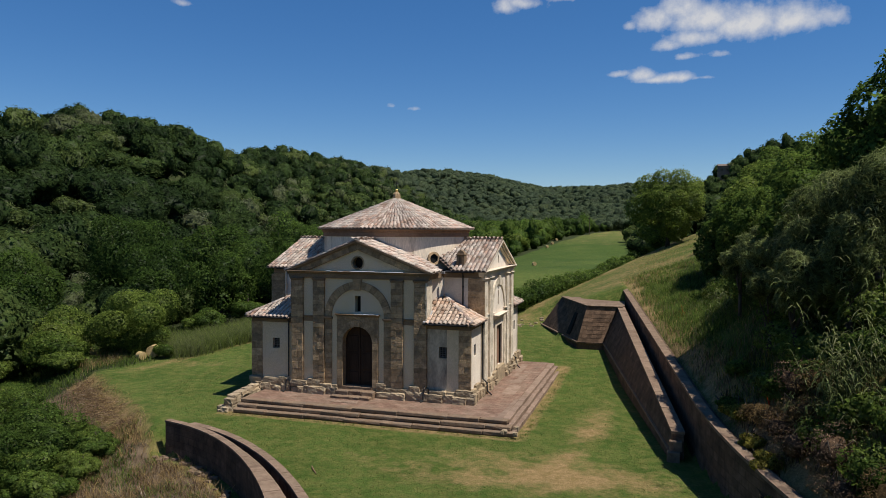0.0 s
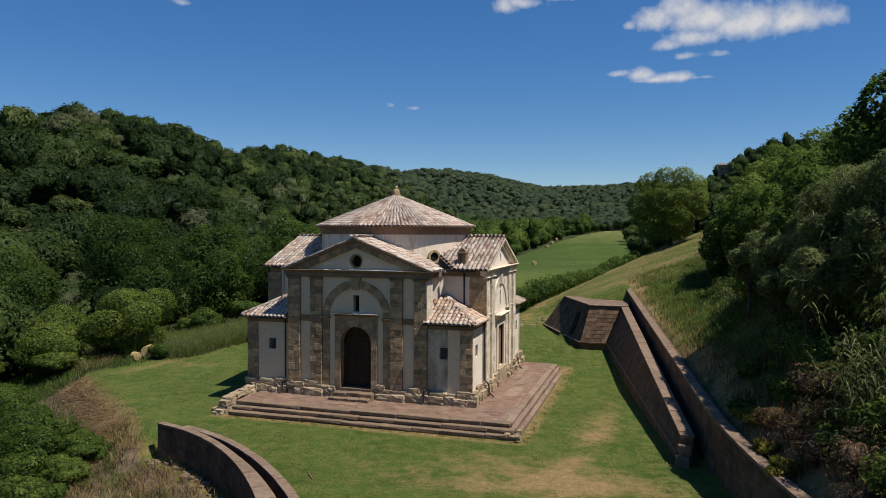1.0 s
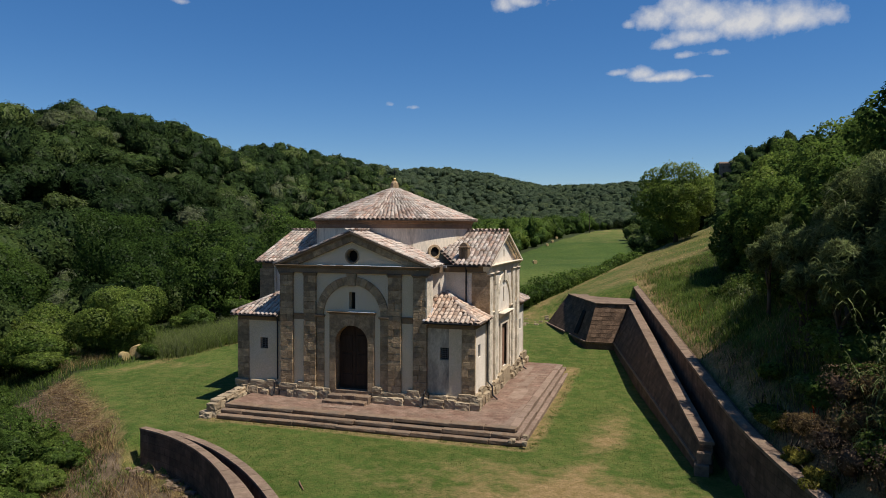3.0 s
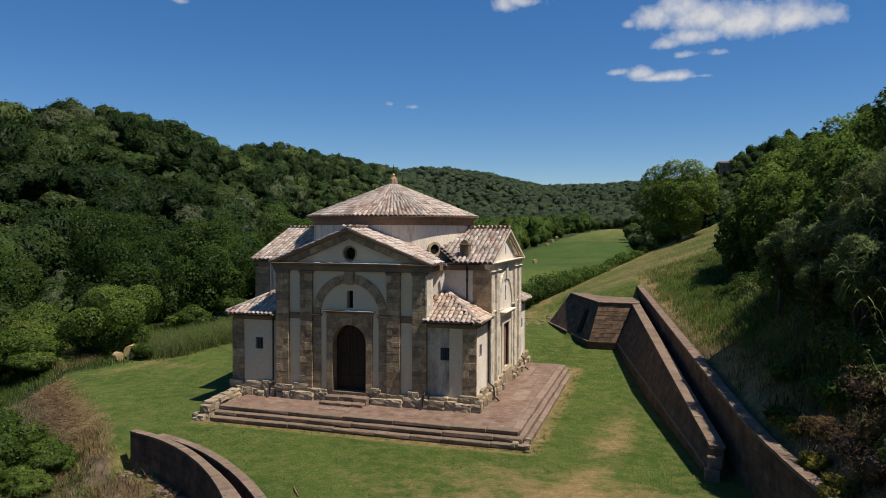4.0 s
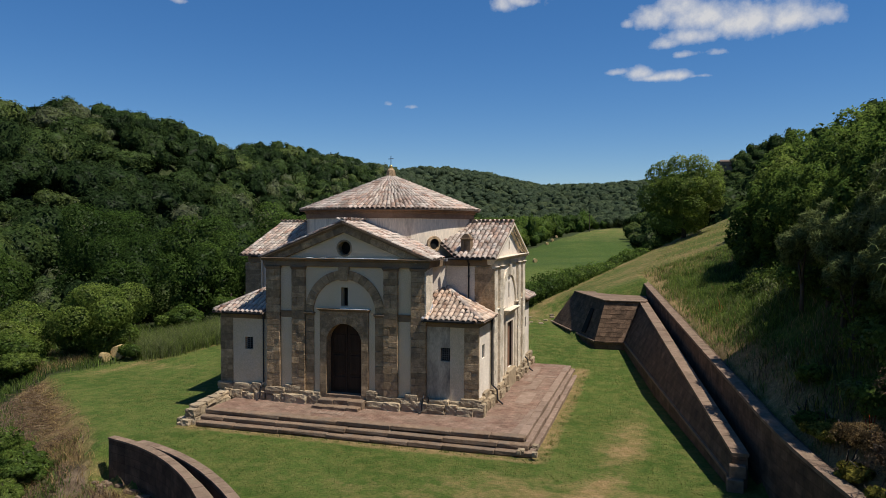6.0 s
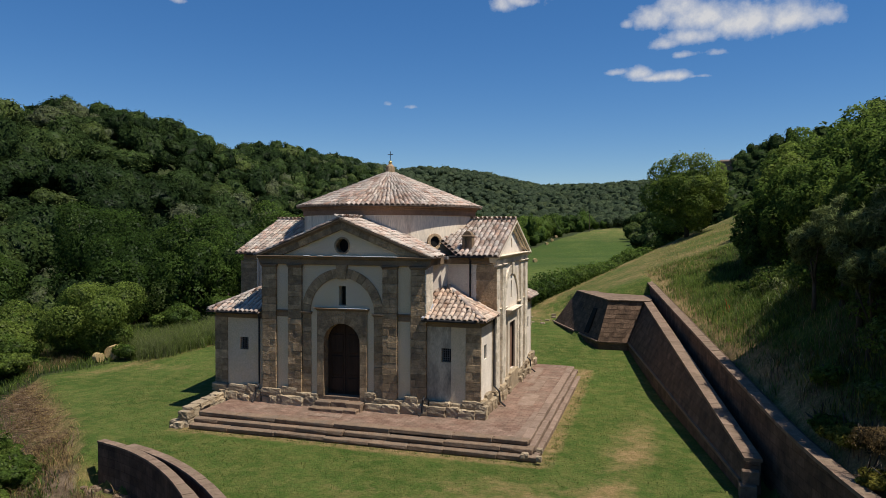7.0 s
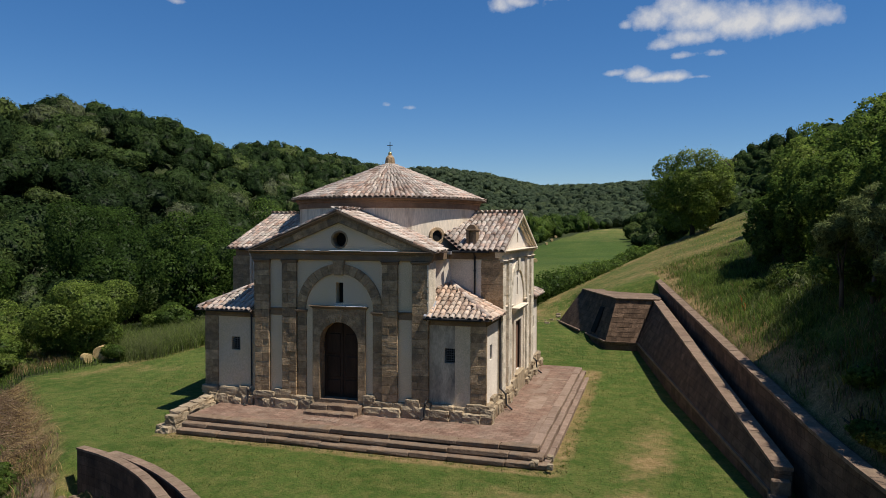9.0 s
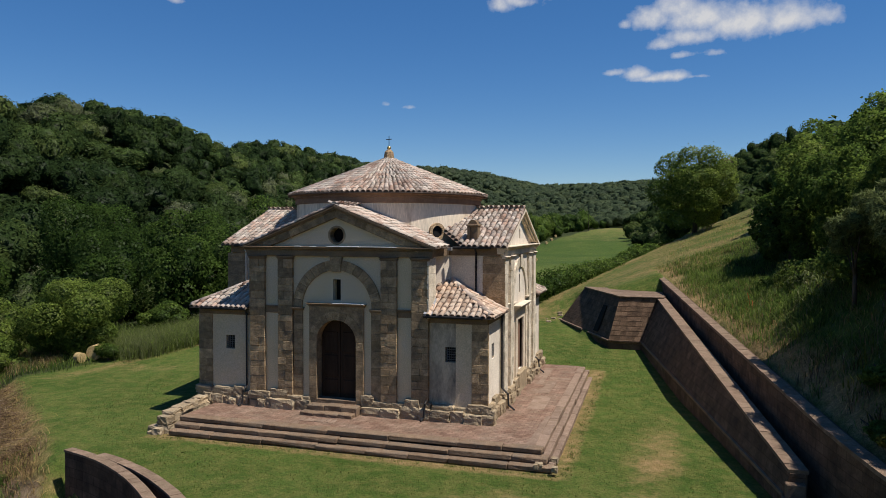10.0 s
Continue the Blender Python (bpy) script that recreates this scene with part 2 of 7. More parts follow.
class Shape:
    """Vertices and faces gathered into one mesh."""

    def __init__(self):
        self.v, self.f = [], []

    def add(self, verts, faces, m=None):
        o = len(self.v)
        self.v += [tuple(m @ Vector(p)) for p in verts] if m else [tuple(p) for p in verts]
        self.f += [tuple(i + o for i in f) for f in faces]
        return self

    def box(self, x0, x1, y0, y1, z0, z1, m=None):
        return self.add([(x, y, z) for z in (z0, z1) for y in (y0, y1) for x in (x0, x1)],
                        [(0, 2, 3, 1), (4, 5, 7, 6), (0, 1, 5, 4), (1, 3, 7, 5), (3, 2, 6, 7), (2, 0, 4, 6)], m)

    def chamfer(self, x0, x1, y0, y1, z0, z1, c=0.02, rough=0.0, rng=None, m=None):
        """A box with cut edges; rough shifts its corners."""
        x, y, z = (x0, x1), (y0, y1), (z0, z1)
        vs, idx = [], {}
        for i in (0, 1):
            for j in (0, 1):
                for l in (0, 1):
                    d = [rng.uniform(-rough, rough) for _ in range(3)] if rng else (0, 0, 0)
                    for a in range(3):
                        q = [x[i] + d[0], y[j] + d[1], z[l] + d[2]]
                        s = (1 - 2 * i, 1 - 2 * j, 1 - 2 * l)
                        for b in range(3):
                            if b != a:
                                q[b] += c * s[b]
                        idx[i, j, l, a] = len(vs)
                        vs.append(tuple(q))
        fs = []
        for a in range(3):
            b, d = (a + 1) % 3, (a + 2) % 3
            for s in (0, 1):
                ring = []
                for p, q in ((0, 0), (1, 0), (1, 1), (0, 1)):
                    key = [0, 0, 0]
                    key[a], key[b], key[d] = s, p, q
                    ring.append(idx[(*key, a)])
                fs.append(tuple(ring if s else ring[::-1]))
            for p in (0, 1):
                for q in (0, 1):
                    k0, k1 = [0, 0, 0], [0, 0, 0]
                    k0[a], k1[a] = 0, 1
                    k0[b] = k1[b] = p
                    k0[d] = k1[d] = q
                    r = [idx[(*k0, b)], idx[(*k1, b)], idx[(*k1, d)], idx[(*k0, d)]]
                    fs.append(tuple(r if (p != q) else r[::-1]))
        for i in (0, 1):
            for j in (0, 1):
                for l in (0, 1):
                    r = [idx[i, j, l, a] for a in range(3)]
                    fs.append(tuple(r if (i + j + l) % 2 else r[::-1]))
        return self.add(vs, fs, m)

    def slab(self, outline, holes, y0, y1, m=None):
        """An upright slab: outline and holes as (x, z), from y0 (front) to y1 (back)."""
        loops = [list(outline)] + [list(h) for h in holes]
        flat = [p for l in loops for p in l]
        tris = geometry.tessellate_polygon([[Vector((p[0], p[1], 0)) for p in l] for l in loops])
        n = len(flat)
        vs = [(p[0], y0, p[1]) for p in flat] + [(p[0], y1, p[1]) for p in flat]
        fs = []
        for a, b, c in tris:
            pa, pb, pc = flat[a], flat[b], flat[c]
            if (pb[0] - pa[0]) * (pc[1] - pa[1]) - (pb[1] - pa[1]) * (pc[0] - pa[0]) < 0:
                a, c = c, a
            fs += [(a, b, c), (c + n, b + n, a + n)]
        o = 0
        for l in loops:
            for i in range(len(l)):
                p, q = o + i, o + (i + 1) % len(l)
                fs.append((p, p + n, q + n, q))
            o += len(l)
        return self.add(vs, fs, m)

    def tube(self, pts, r, seg=8, m=None, ends=True):
        """A round bar along points; r a radius or one per point."""
        rs = r if isinstance(r, (list, tuple)) else [r] * len(pts)
        vs, fs = [], []
        for i, p in enumerate(pts):
            p = Vector(p)
            d = (Vector(pts[min(i + 1, len(pts) - 1)]) - Vector(pts[max(i - 1, 0)])).normalized()
            u = d.cross(Vector((0.3, 0.2, 1)) if abs(d.z) < 0.9 else Vector((1, 0.2, 0))).normalized()
            w = d.cross(u)
            for s in range(seg):
                a = 2 * math.pi * s / seg
                vs.append(tuple(p + (u * math.cos(a) + w * math.sin(a)) * rs[i]))
        for i in range(len(pts) - 1):
            for s in range(seg):
                a, b = i * seg + s, i * seg + (s + 1) % seg
                fs.append((a, a + seg, b + seg, b))
        if ends:
            fs += [tuple(range(seg)), tuple(range((len(pts) - 1) * seg + seg - 1, (len(pts) - 1) * seg - 1, -1))]
        return self.add(vs, fs, m)

    def turned(self, profile, seg=48, m=None):
        """A round body from (radius, height) pairs."""
        vs = [(r * math.cos(2 * math.pi * s / seg), r * math.sin(2 * math.pi * s / seg), z) for r, z in profile for s in range(seg)]
        fs = [(i * seg + s, i * seg + (s + 1) % seg, (i + 1) * seg + (s + 1) % seg, (i + 1) * seg + s) for i in range(len(profile) - 1) for s in range(seg)]
        return self.add(vs, fs, m)

    def mesh(self, name, mat, soft=False):
        me = bpy.data.meshes.new(name)
        me.from_pydata(self.v, [], self.f)
        me.materials.append(mat)
        if soft:
            me.polygons.foreach_set("use_smooth", [True] * len(me.polygons))
        me.update()
        return me


def part(name, shape, mat, parent, label="", soft=False):
    ob = new(name, shape.mesh(name, mat, soft))
    ob.parent = parent
    return tagged(ob, label) if label else ob


def piece(name, me, parent, m):
    ob = new(name, me)
    ob.parent = parent
    ob.matrix_local = m
    return ob


def thing(name, label, category, at=(0, 0, 0), kind="", group=""):
    ob = new(name)
    ob.location = at
    return tagged(ob, label, category, group, kind)


def arc(cx, cz, r, a0, a1, n):
    return [(cx + r * math.cos(radians(a0 + (a1 - a0) * i / n)), cz + r * math.sin(radians(a0 + (a1 - a0) * i / n))) for i in range(n + 1)]


def rect(x0, x1, z0, z1):
    return [(x0, z0), (x1, z0), (x1, z1), (x0, z1)]


# ---- the church ----
ARM, HALF, COR, FLOOR = 5.68, 3.45, 5.62, 0.52    # arm's face, arm's half width, corner block's face, pavement's height
EAVE_Z, RIDGE_Z, LOW_EAVE = 6.45, 7.93, 4.12
rng = random.Random(7)
church = thing("church", "small domed Greek-cross church of plaster and brown tufa with tiled roofs", "church", (0, 0, 0))
TURN = {"south": Matrix.Translation((0.13, 0, 0)), "east": Matrix.Rotation(radians(90), 4, "Z"), "north": Matrix.Rotation(radians(180), 4, "Z"), "west": Matrix.Rotation(radians(270), 4, "Z")}
blocks = []
for i in range(6):
    blocks.append(Shape().chamfer(-0.5, 0.5, -0.5, 0.5, -0.5, 0.5, 0.035, 0.012, rng).mesh("stone", STONE))
lit_blocks = [Shape().chamfer(-0.5, 0.5, -0.5, 0.5, -0.5, 0.5, 0.03, 0.008, rng).mesh("stone", STONE_LIT) for i in range(4)]


def stone(parent, m, x0, x1, y0, y1, z0, z1, pale=False):
    me = rng.choice(lit_blocks if pale else blocks)
    flip = rng.choice((1, -1))
    s = Matrix.Diagonal(((x1 - x0) * flip, y1 - y0, (z1 - z0) * flip, 1))
    return piece("stone", me, parent, m @ Matrix.Translation(((x0 + x1) / 2, (y0 + y1) / 2, (z0 + z1) / 2)) @ s)


def stone_pier(name, m, x0, x1, y0, y1, z0, z1, pale=False, long_first=0):
    """A pilaster or quoin laid up in courses of separate stones."""
    pier = new(name)
    pier.parent = church
    if not pale:
        tagged(pier, "brown tufa blocks with worn joints")
    z, c = z0, long_first
    while z < z1 - 0.05:
        h = min(rng.uniform(0.2, 0.37), z1 - z)
        if z1 - (z + h) < 0.18:
            h = z1 - z
        d = rng.uniform(-0.008, 0.008)
        if c % 2 and x1 - x0 > 0.4:
            k = x0 + (x1 - x0) * rng.uniform(0.35, 0.65)
            stone(pier, m, x0, k - 0.003, y0 + d, y1, z + 0.003, z + h - 0.003, pale)
            stone(pier, m, k + 0.003, x1, y0 - d, y1, z + 0.003, z + h - 0.003, pale)
        else:
            stone(pier, m, x0, x1, y0 + d, y1, z + 0.003, z + h - 0.003, pale)
        z, c = z + h, c + 1
    return pier


def moulding(name, m, x0, x1, y, z0, steps, mat, label=""):
    """A stepped cornice: steps of (how far it stands out, height), from below."""
    s, z = Shape(), z0
    for out, h in steps:
        s.chamfer(x0 - out * 0.6, x1 + out * 0.6, y - out, y + 0.1, z, z + h, 0.012, 0.004, rng, m)
        z += h
    return part(name, s, mat, church, label)


def grille(m, x0, x1, z0, z1, y):
    win = part("window", Shape().box(x0, x1, y + 0.2, y + 0.22, z0, z1, m), DARK, church, "small dark barred window")
    bars = Shape()
    for i in range(1, 5):
        x = x0 + (x1 - x0) * i / 5
        bars.tube([(x, y + 0.05, z0), (x, y + 0.05, z1)], 0.009, 6, m)
    for i in range(1, 6):
        z = z0 + (z1 - z0) * i / 6
        bars.tube([(x0, y + 0.05, z), (x1, y + 0.05, z)], 0.009, 6, m)
    ob = part("bars", bars, BARS, win)
    return win


def arm_front(side, detail):
    m, east = TURN[side], side == "east"
    Y = -ARM
    # the east front takes the copies that have sunlight in their colour
    trim, plaster, pale = (TRIM_LIT, PLASTER_LIT, True) if east else (TRIM, PLASTER, False)
    dw, d0, d1 = (0.62, 1.3, 3.45) if east else (0.76, 0.97, 3.06)
    slit = rect(-0.15, 0.15, 4.52, 5.28) if not east else [(-0.13, 4.5), (0.13, 4.5)] + arc(0, 5.15, 0.13, 0, 180, 8)
    hole = rect(-dw - 0.03, dw + 0.03, FLOOR - 0.2, 3.86) if not east else rect(-dw, dw, d0, d1)
    outline = rect(-HALF, HALF, FLOOR - 0.3, 6.12)
    if not east:
        outline = [(-HALF, FLOOR - 0.3), (-dw - 0.03, FLOOR - 0.3), (-dw - 0.03, 3.86), (dw + 0.03, 3.86), (dw + 0.03, FLOOR - 0.3), (HALF, FLOOR - 0.3), (HALF, 6.12), (-HALF, 6.12)]
    part("wall", Shape().slab(outline, [slit] + ([hole] if east else []), Y, Y + 0.45, m), plaster, church, "pale plastered wall of an arm")
    part("window", Shape().box(-0.3, 0.3, Y + 0.33, Y + 0.36, 4.45, 5.4, m), DARK, church, "narrow slit window in shade")
    # gable
    zb = 6.42
    gable = [(-HALF - 0.1, zb), (HALF + 0.1, zb), (0, RIDGE_Z - 0.02)]
    eye = arc(0, 6.86, 0.32, 0, 360, 28)[:-1] if not east else [(-0.12, 6.72), (0.12, 6.72)] + arc(0, 7.02, 0.12, 0, 180, 8)
    part("gable", Shape().slab(gable, [eye], Y, Y + 0.4, m), plaster, church, "plastered gable with an opening")
    part("window", Shape().box(-0.36, 0.36, Y + 0.36, Y + 0.38, 6.5, 7.22, m), DARK, church)
    if not east:
        ring = arc(0, 6.86, 0.34, 0, 360, 28)[:-1]
        part("oculus_ring", Shape().slab(ring, [arc(0, 6.86, 0.27, 0, 360, 28)[:-1]], Y - 0.02, Y + 0.34, m), STONE, church, "round stone oculus ring")
    # entablature and raking cornices
    o = 0.1
    part("frieze", Shape().chamfer(-HALF - 0.06, HALF + 0.06, Y - o, Y + 0.1, 6.1, 6.32, 0.015, 0, None, m), trim, church, "stone frieze band")
    moulding("cornice", m, -HALF - 0.04, HALF + 0.04, Y, 6.32, [(0.13, 0.04), (0.2, 0.045), (0.25, 0.04)] if not east else [(0.14, 0.05), (0.2, 0.05), (0.28, 0.05)], trim, "stepped stone cornice")
    for s in (-1, 1):
        rake = Shape()
        run = math.hypot(HALF + 0.27, RIDGE_Z - EAVE_Z)
        ang = math.atan2(RIDGE_Z - EAVE_Z, HALF + 0.27)
        r = m @ Matrix.Translation((0, 0, RIDGE_Z + 0.01)) @ Matrix.Rotation(s * ang, 4, "Y")
        x0, x1 = (0, run) if s > 0 else (-run, 0)
        if east:
            for out, z0, z1 in ((0.107, -0.30, -0.20), (0.177, -0.2, -0.11), (0.255, -0.11, -0.02)):
                rake.box(x0, x1, Y - out - 0.004 * s, Y + 0.15, z0, z1, r)
        else:
            e = 0.004 * s
            for out, z0, z1 in ((0.106, -0.42, -0.14), (0.176, -0.14, -0.08), (0.244, -0.08, -0.02)):
                rake.box(x0, x1, Y - out - e, Y + 0.15, z0, z1, r)
            stones, x = new("rake_stones"), 0.1
            stones.parent = church
            while x < run - 0.5:
                w = min(rng.uniform(0.4, 0.85), run - 0.5 - x)
                if w > 0.12:
                    stone(stones, r, s * x if s > 0 else -x - w, x + w - 0.01 if s > 0 else -x - 0.01, Y - 0.122, Y - 0.05, -0.41, -0.145)
                x += w
        part("raking_cornice", rake, trim, church, "sloping stone cornice of the gable")
    if not east:
        for x0, x1 in ((-1.55, -1.32), (-0.95, -0.72), (-0.3, 0.95), (1.0, 2.35)):
            part("lime_fillet", Shape().chamfer(x0, x1, Y - 0.27, Y - 0.02, 6.445, 6.462 + rng.uniform(0, 0.012), 0.006, 0.003, rng, m), LIME, church, "broken white lime fillet on a ledge")
    # pilasters, piers and the great arch
    for s in (-1, 1):
        for a, b in ((2.86, HALF + 0.02), (1.72, 2.31)):
            x0, x1 = (a, b) if s > 0 else (-b, -a)
            stone_pier("pilaster", m, x0, x1, Y - 0.12, Y + 0.05, FLOOR + 0.5, 5.98, pale, rng.randint(0, 1))
            moulding("capital", m, x0, x1, Y - 0.10, 5.97, [(0.03, 0.04), (0.06, 0.05), (0.09, 0.04)], trim)
        x0, x1 = (1.34, 1.70) if s > 0 else (-1.70, -1.34)
        stone_pier("pier", m, x0, x1, Y - 0.05, Y + 0.05, FLOOR + 0.5, 4.14, pale)
        moulding("impost", m, x0 - (0.0 if s > 0 else 0.02), x1, Y - 0.04, 4.14, [(0.05, 0.05), (0.1, 0.06)], trim)
        x0, x1 = (2.32, 2.85) if s > 0 else (-2.85, -2.32)
        part("string_course", Shape().chamfer(x0, x1, Y - 0.03, Y + 0.05, 4.0, 4.2, 0.01, 0, None, m), trim, church)
        moulding("string_moulding", m, x0 + 0.04, x1 - 0.04, Y - 0.02, 4.2, [(0.04, 0.04), (0.07, 0.04)], trim)
    arch = new("arch")
    arch.parent = church
    n = 17
    for i in range(n):
        a0, a1 = 180 * i / n + 0.25, 180 * (i + 1) / n - 0.25
        o = arc(0, 4.25, 1.72, a0, a1, 3) + arc(0, 4.25, 1.36, a1, a0, 3)
        d = rng.uniform(-0.006, 0.006)
        v = Shape().slab(o, [], Y - 0.06 + d, Y + 0.05)
        piece("voussoir", v.mesh("voussoir", STONE_LIT if east else STONE), arch, m)
    key = Shape().slab([(-0.16, 5.55), (0.16, 5.55), (0.24, 6.1), (-0.24, 6.1)], [], Y - 0.1, Y)
    piece("keystone", key.mesh("keystone", STONE_LIT if east else STONE), arch, m)
    # doorway
    if east:
        sur = [(-1.0, FLOOR + 0.2), (-dw, FLOOR + 0.2), (-dw, d1), (dw, d1), (dw, FLOOR + 0.2), (1.0, FLOOR + 0.2), (1.0, 3.8), (-1.0, 3.8)]
        part("door_surround", Shape().slab(sur, [], Y - 0.07, Y + 0.2, m), TRIM_LIT, church, "stone door surround, paled for sunlight")
        moulding("door_cornice", m, -1.05, 1.05, Y - 0.05, 3.8, [(0.05, 0.08), (0.12, 0.07), (0.2, 0.07), (0.26, 0.05)], TRIM_LIT, "stepped stone door cornice")
        part("doorstep", Shape().chamfer(-0.85, 0.85, Y - 0.2, Y + 0.3, FLOOR - 0.1, d0, 0.04, 0.01, rng, m), BASE_STONE, church)
        door = part("door", Shape().box(-dw, dw, Y + 0.09, Y + 0.15, d0, d1, m), WOOD_BROWN, church, "brown wooden side door in a deep recess")
        for s in (-1, 1):
            for z0, z1 in ((d0 + 0.15, d0 + 0.9), (d0 + 1.05, d1 - 0.15)):
                x0, x1 = (0.07, dw - 0.08) if s > 0 else (-dw + 0.08, -0.07)
                part("panel", Shape().chamfer(x0, x1, Y + 0.07, Y + 0.1, z0, z1, 0.015, 0, None, m), WOOD_BROWN, door)
    else:
        top = arc(0, d1, dw, 0, 180, 20)
        sur = [(-1.06, FLOOR), (-dw, FLOOR)] + top[::-1] + [(dw, FLOOR), (1.06, FLOOR), (1.06, 4.3), (-1.06, 4.3)]
        part("door_surround", Shape().slab(sur, [], Y - 0.07, Y + 0.5, m), STONE, church, "brown stone surround with a round arch")
        stones = new("surround_stones")
        stones.parent = church
        for s in (-1, 1):
            z = FLOOR + 0.45
            while z < 3.0:
                h = rng.uniform(0.3, 0.5)
                x0, x1 = (dw + 0.01, 1.055) if s > 0 else (-1.055, -dw - 0.01)
                stone(stones, m, x0, x1, Y - 0.085, Y - 0.02, z + 0.004, min(z + h, 3.05) - 0.004)
                z += h
        for i in range(11):
            a0, a1 = 180 * i / 11 + 0.6, 180 * (i + 1) / 11 - 0.6
            r1 = min(0.3, 0.295 / max(0.3, abs(math.cos(radians((a0 + a1) / 2)))))
            v = Shape().slab(arc(0, d1, dw + 0.005, a0, a1, 3) + arc(0, d1, dw + r1, a1, a0, 3), [], Y - 0.085, Y - 0.03)
            piece("voussoir", v.mesh("voussoir", STONE), stones, m)
        moulding("door_cornice", m, -1.08, 1.08, Y - 0.05, 4.3, [(0.03, 0.05), (0.09, 0.04), (0.14, 0.03)], TRIM, "thin stone door cornice")
        for x0, x1 in ((-0.12, 0.3), (0.34, 0.98), (1.0, 1.1)):
            part("lime_fillet", Shape().chamfer(x0, x1, Y - 0.19, Y - 0.02, 4.425, 4.44, 0.005, 0.004, rng, m), LIME, church)
        door = part("door", Shape().box(-dw, dw, Y + 0.36, Y + 0.42, 0.9, 4.0, m), WOOD, church, "dark wooden double door under a round arch")
        for s in (-1, 1):
            x0, x1 = (0.012, dw) if s > 0 else (-dw, -0.012)
            leaf = Shape().box(x0, x1, Y + 0.32, Y + 0.37, 0.95, 3.9, m)
            for z0, z1 in ((1.1, 1.62), (1.72, 2.5), (2.6, 3.35)):
                a, b = (x0 + 0.09, x1 - 0.12) if s > 0 else (x0 + 0.12, x1 - 0.09)
                leaf.chamfer(a, b, Y + 0.295, Y + 0.33, z0, z1, 0.02, 0, None, m)
            part("door_leaf", leaf, WOOD, door)
        part("sill", Shape().chamfer(-dw, dw, Y - 0.1, Y + 0.45, 0.55, 0.97, 0.02, 0.01, rng, m), STEP_STONE, church)
        steps = new("door_steps")
        steps.parent = church
        tagged(steps, "two short steps of separate worn stones")
        for z0, y0, xa, xb, cuts in ((0.74, Y - 0.5, -0.95, 1.0, 3), (0.56, Y - 0.85, -1.05, 0.98, 4)):
            x = xa
            for i in range(cuts):
                w = (xb - xa) / cuts * rng.uniform(0.9, 1.06)
                s = Shape().chamfer(x, min(x + w, xb) - 0.015, y0 + rng.uniform(-0.03, 0.03), Y - 0.05, FLOOR - 0.05, z0 + 0.09 + rng.uniform(-0.012, 0.012), 0.025, 0.012, rng)
                piece("step_stone", s.mesh("step_stone", STEP_STONE), steps, m)
                x += w


def arm_rest(side):
    """Side walls of an arm above the corner blocks, and its roof."""
    m = TURN[side]
    for s in (-1, 1):
        x0, x1 = (HALF - 0.4, HALF) if s > 0 else (-HALF, -HALF + 0.4)
        part("wall", Shape().box(x0, x1, -ARM + 0.3, -5.15 if side == "south" and s > 0 else -2.6, 3.4, 6.3, m), PLASTER_LIT, church, "plastered side wall of an arm")
        part("eave_band", Shape().box(x0 - 0.08 * (s < 0), x1 + 0.08 * (s > 0), -ARM + 0.05, -2.6, 6.12, 6.42, m), TRIM, church)
        if side in ("east", "west", "south"):
            a, b = (HALF - 0.02, HALF + 0.04) if s > 0 else (-HALF - 0.04, -HALF + 0.02)
            # the quoin facing the sun is built of the sun-paled stone
            stone_pier("quoin", m, a, b, -ARM - 0.118, -ARM + 0.72, 4.0, 6.1, side == "south" and s > 0)


for side in TURN:
    if side in ("south", "east"):
        arm_front(side, True)
    else:
        part("wall", Shape().box(-HALF, HALF, -ARM, -ARM + 0.45, FLOOR - 0.3, 6.4, TURN[side]), PLASTER, church)
        part("gable", Shape().slab([(-HALF, 6.4), (HALF, 6.4), (0, RIDGE_Z - 0.1)], [], -ARM, -ARM + 0.4, TURN[side]), PLASTER, church)
    arm_rest(side)

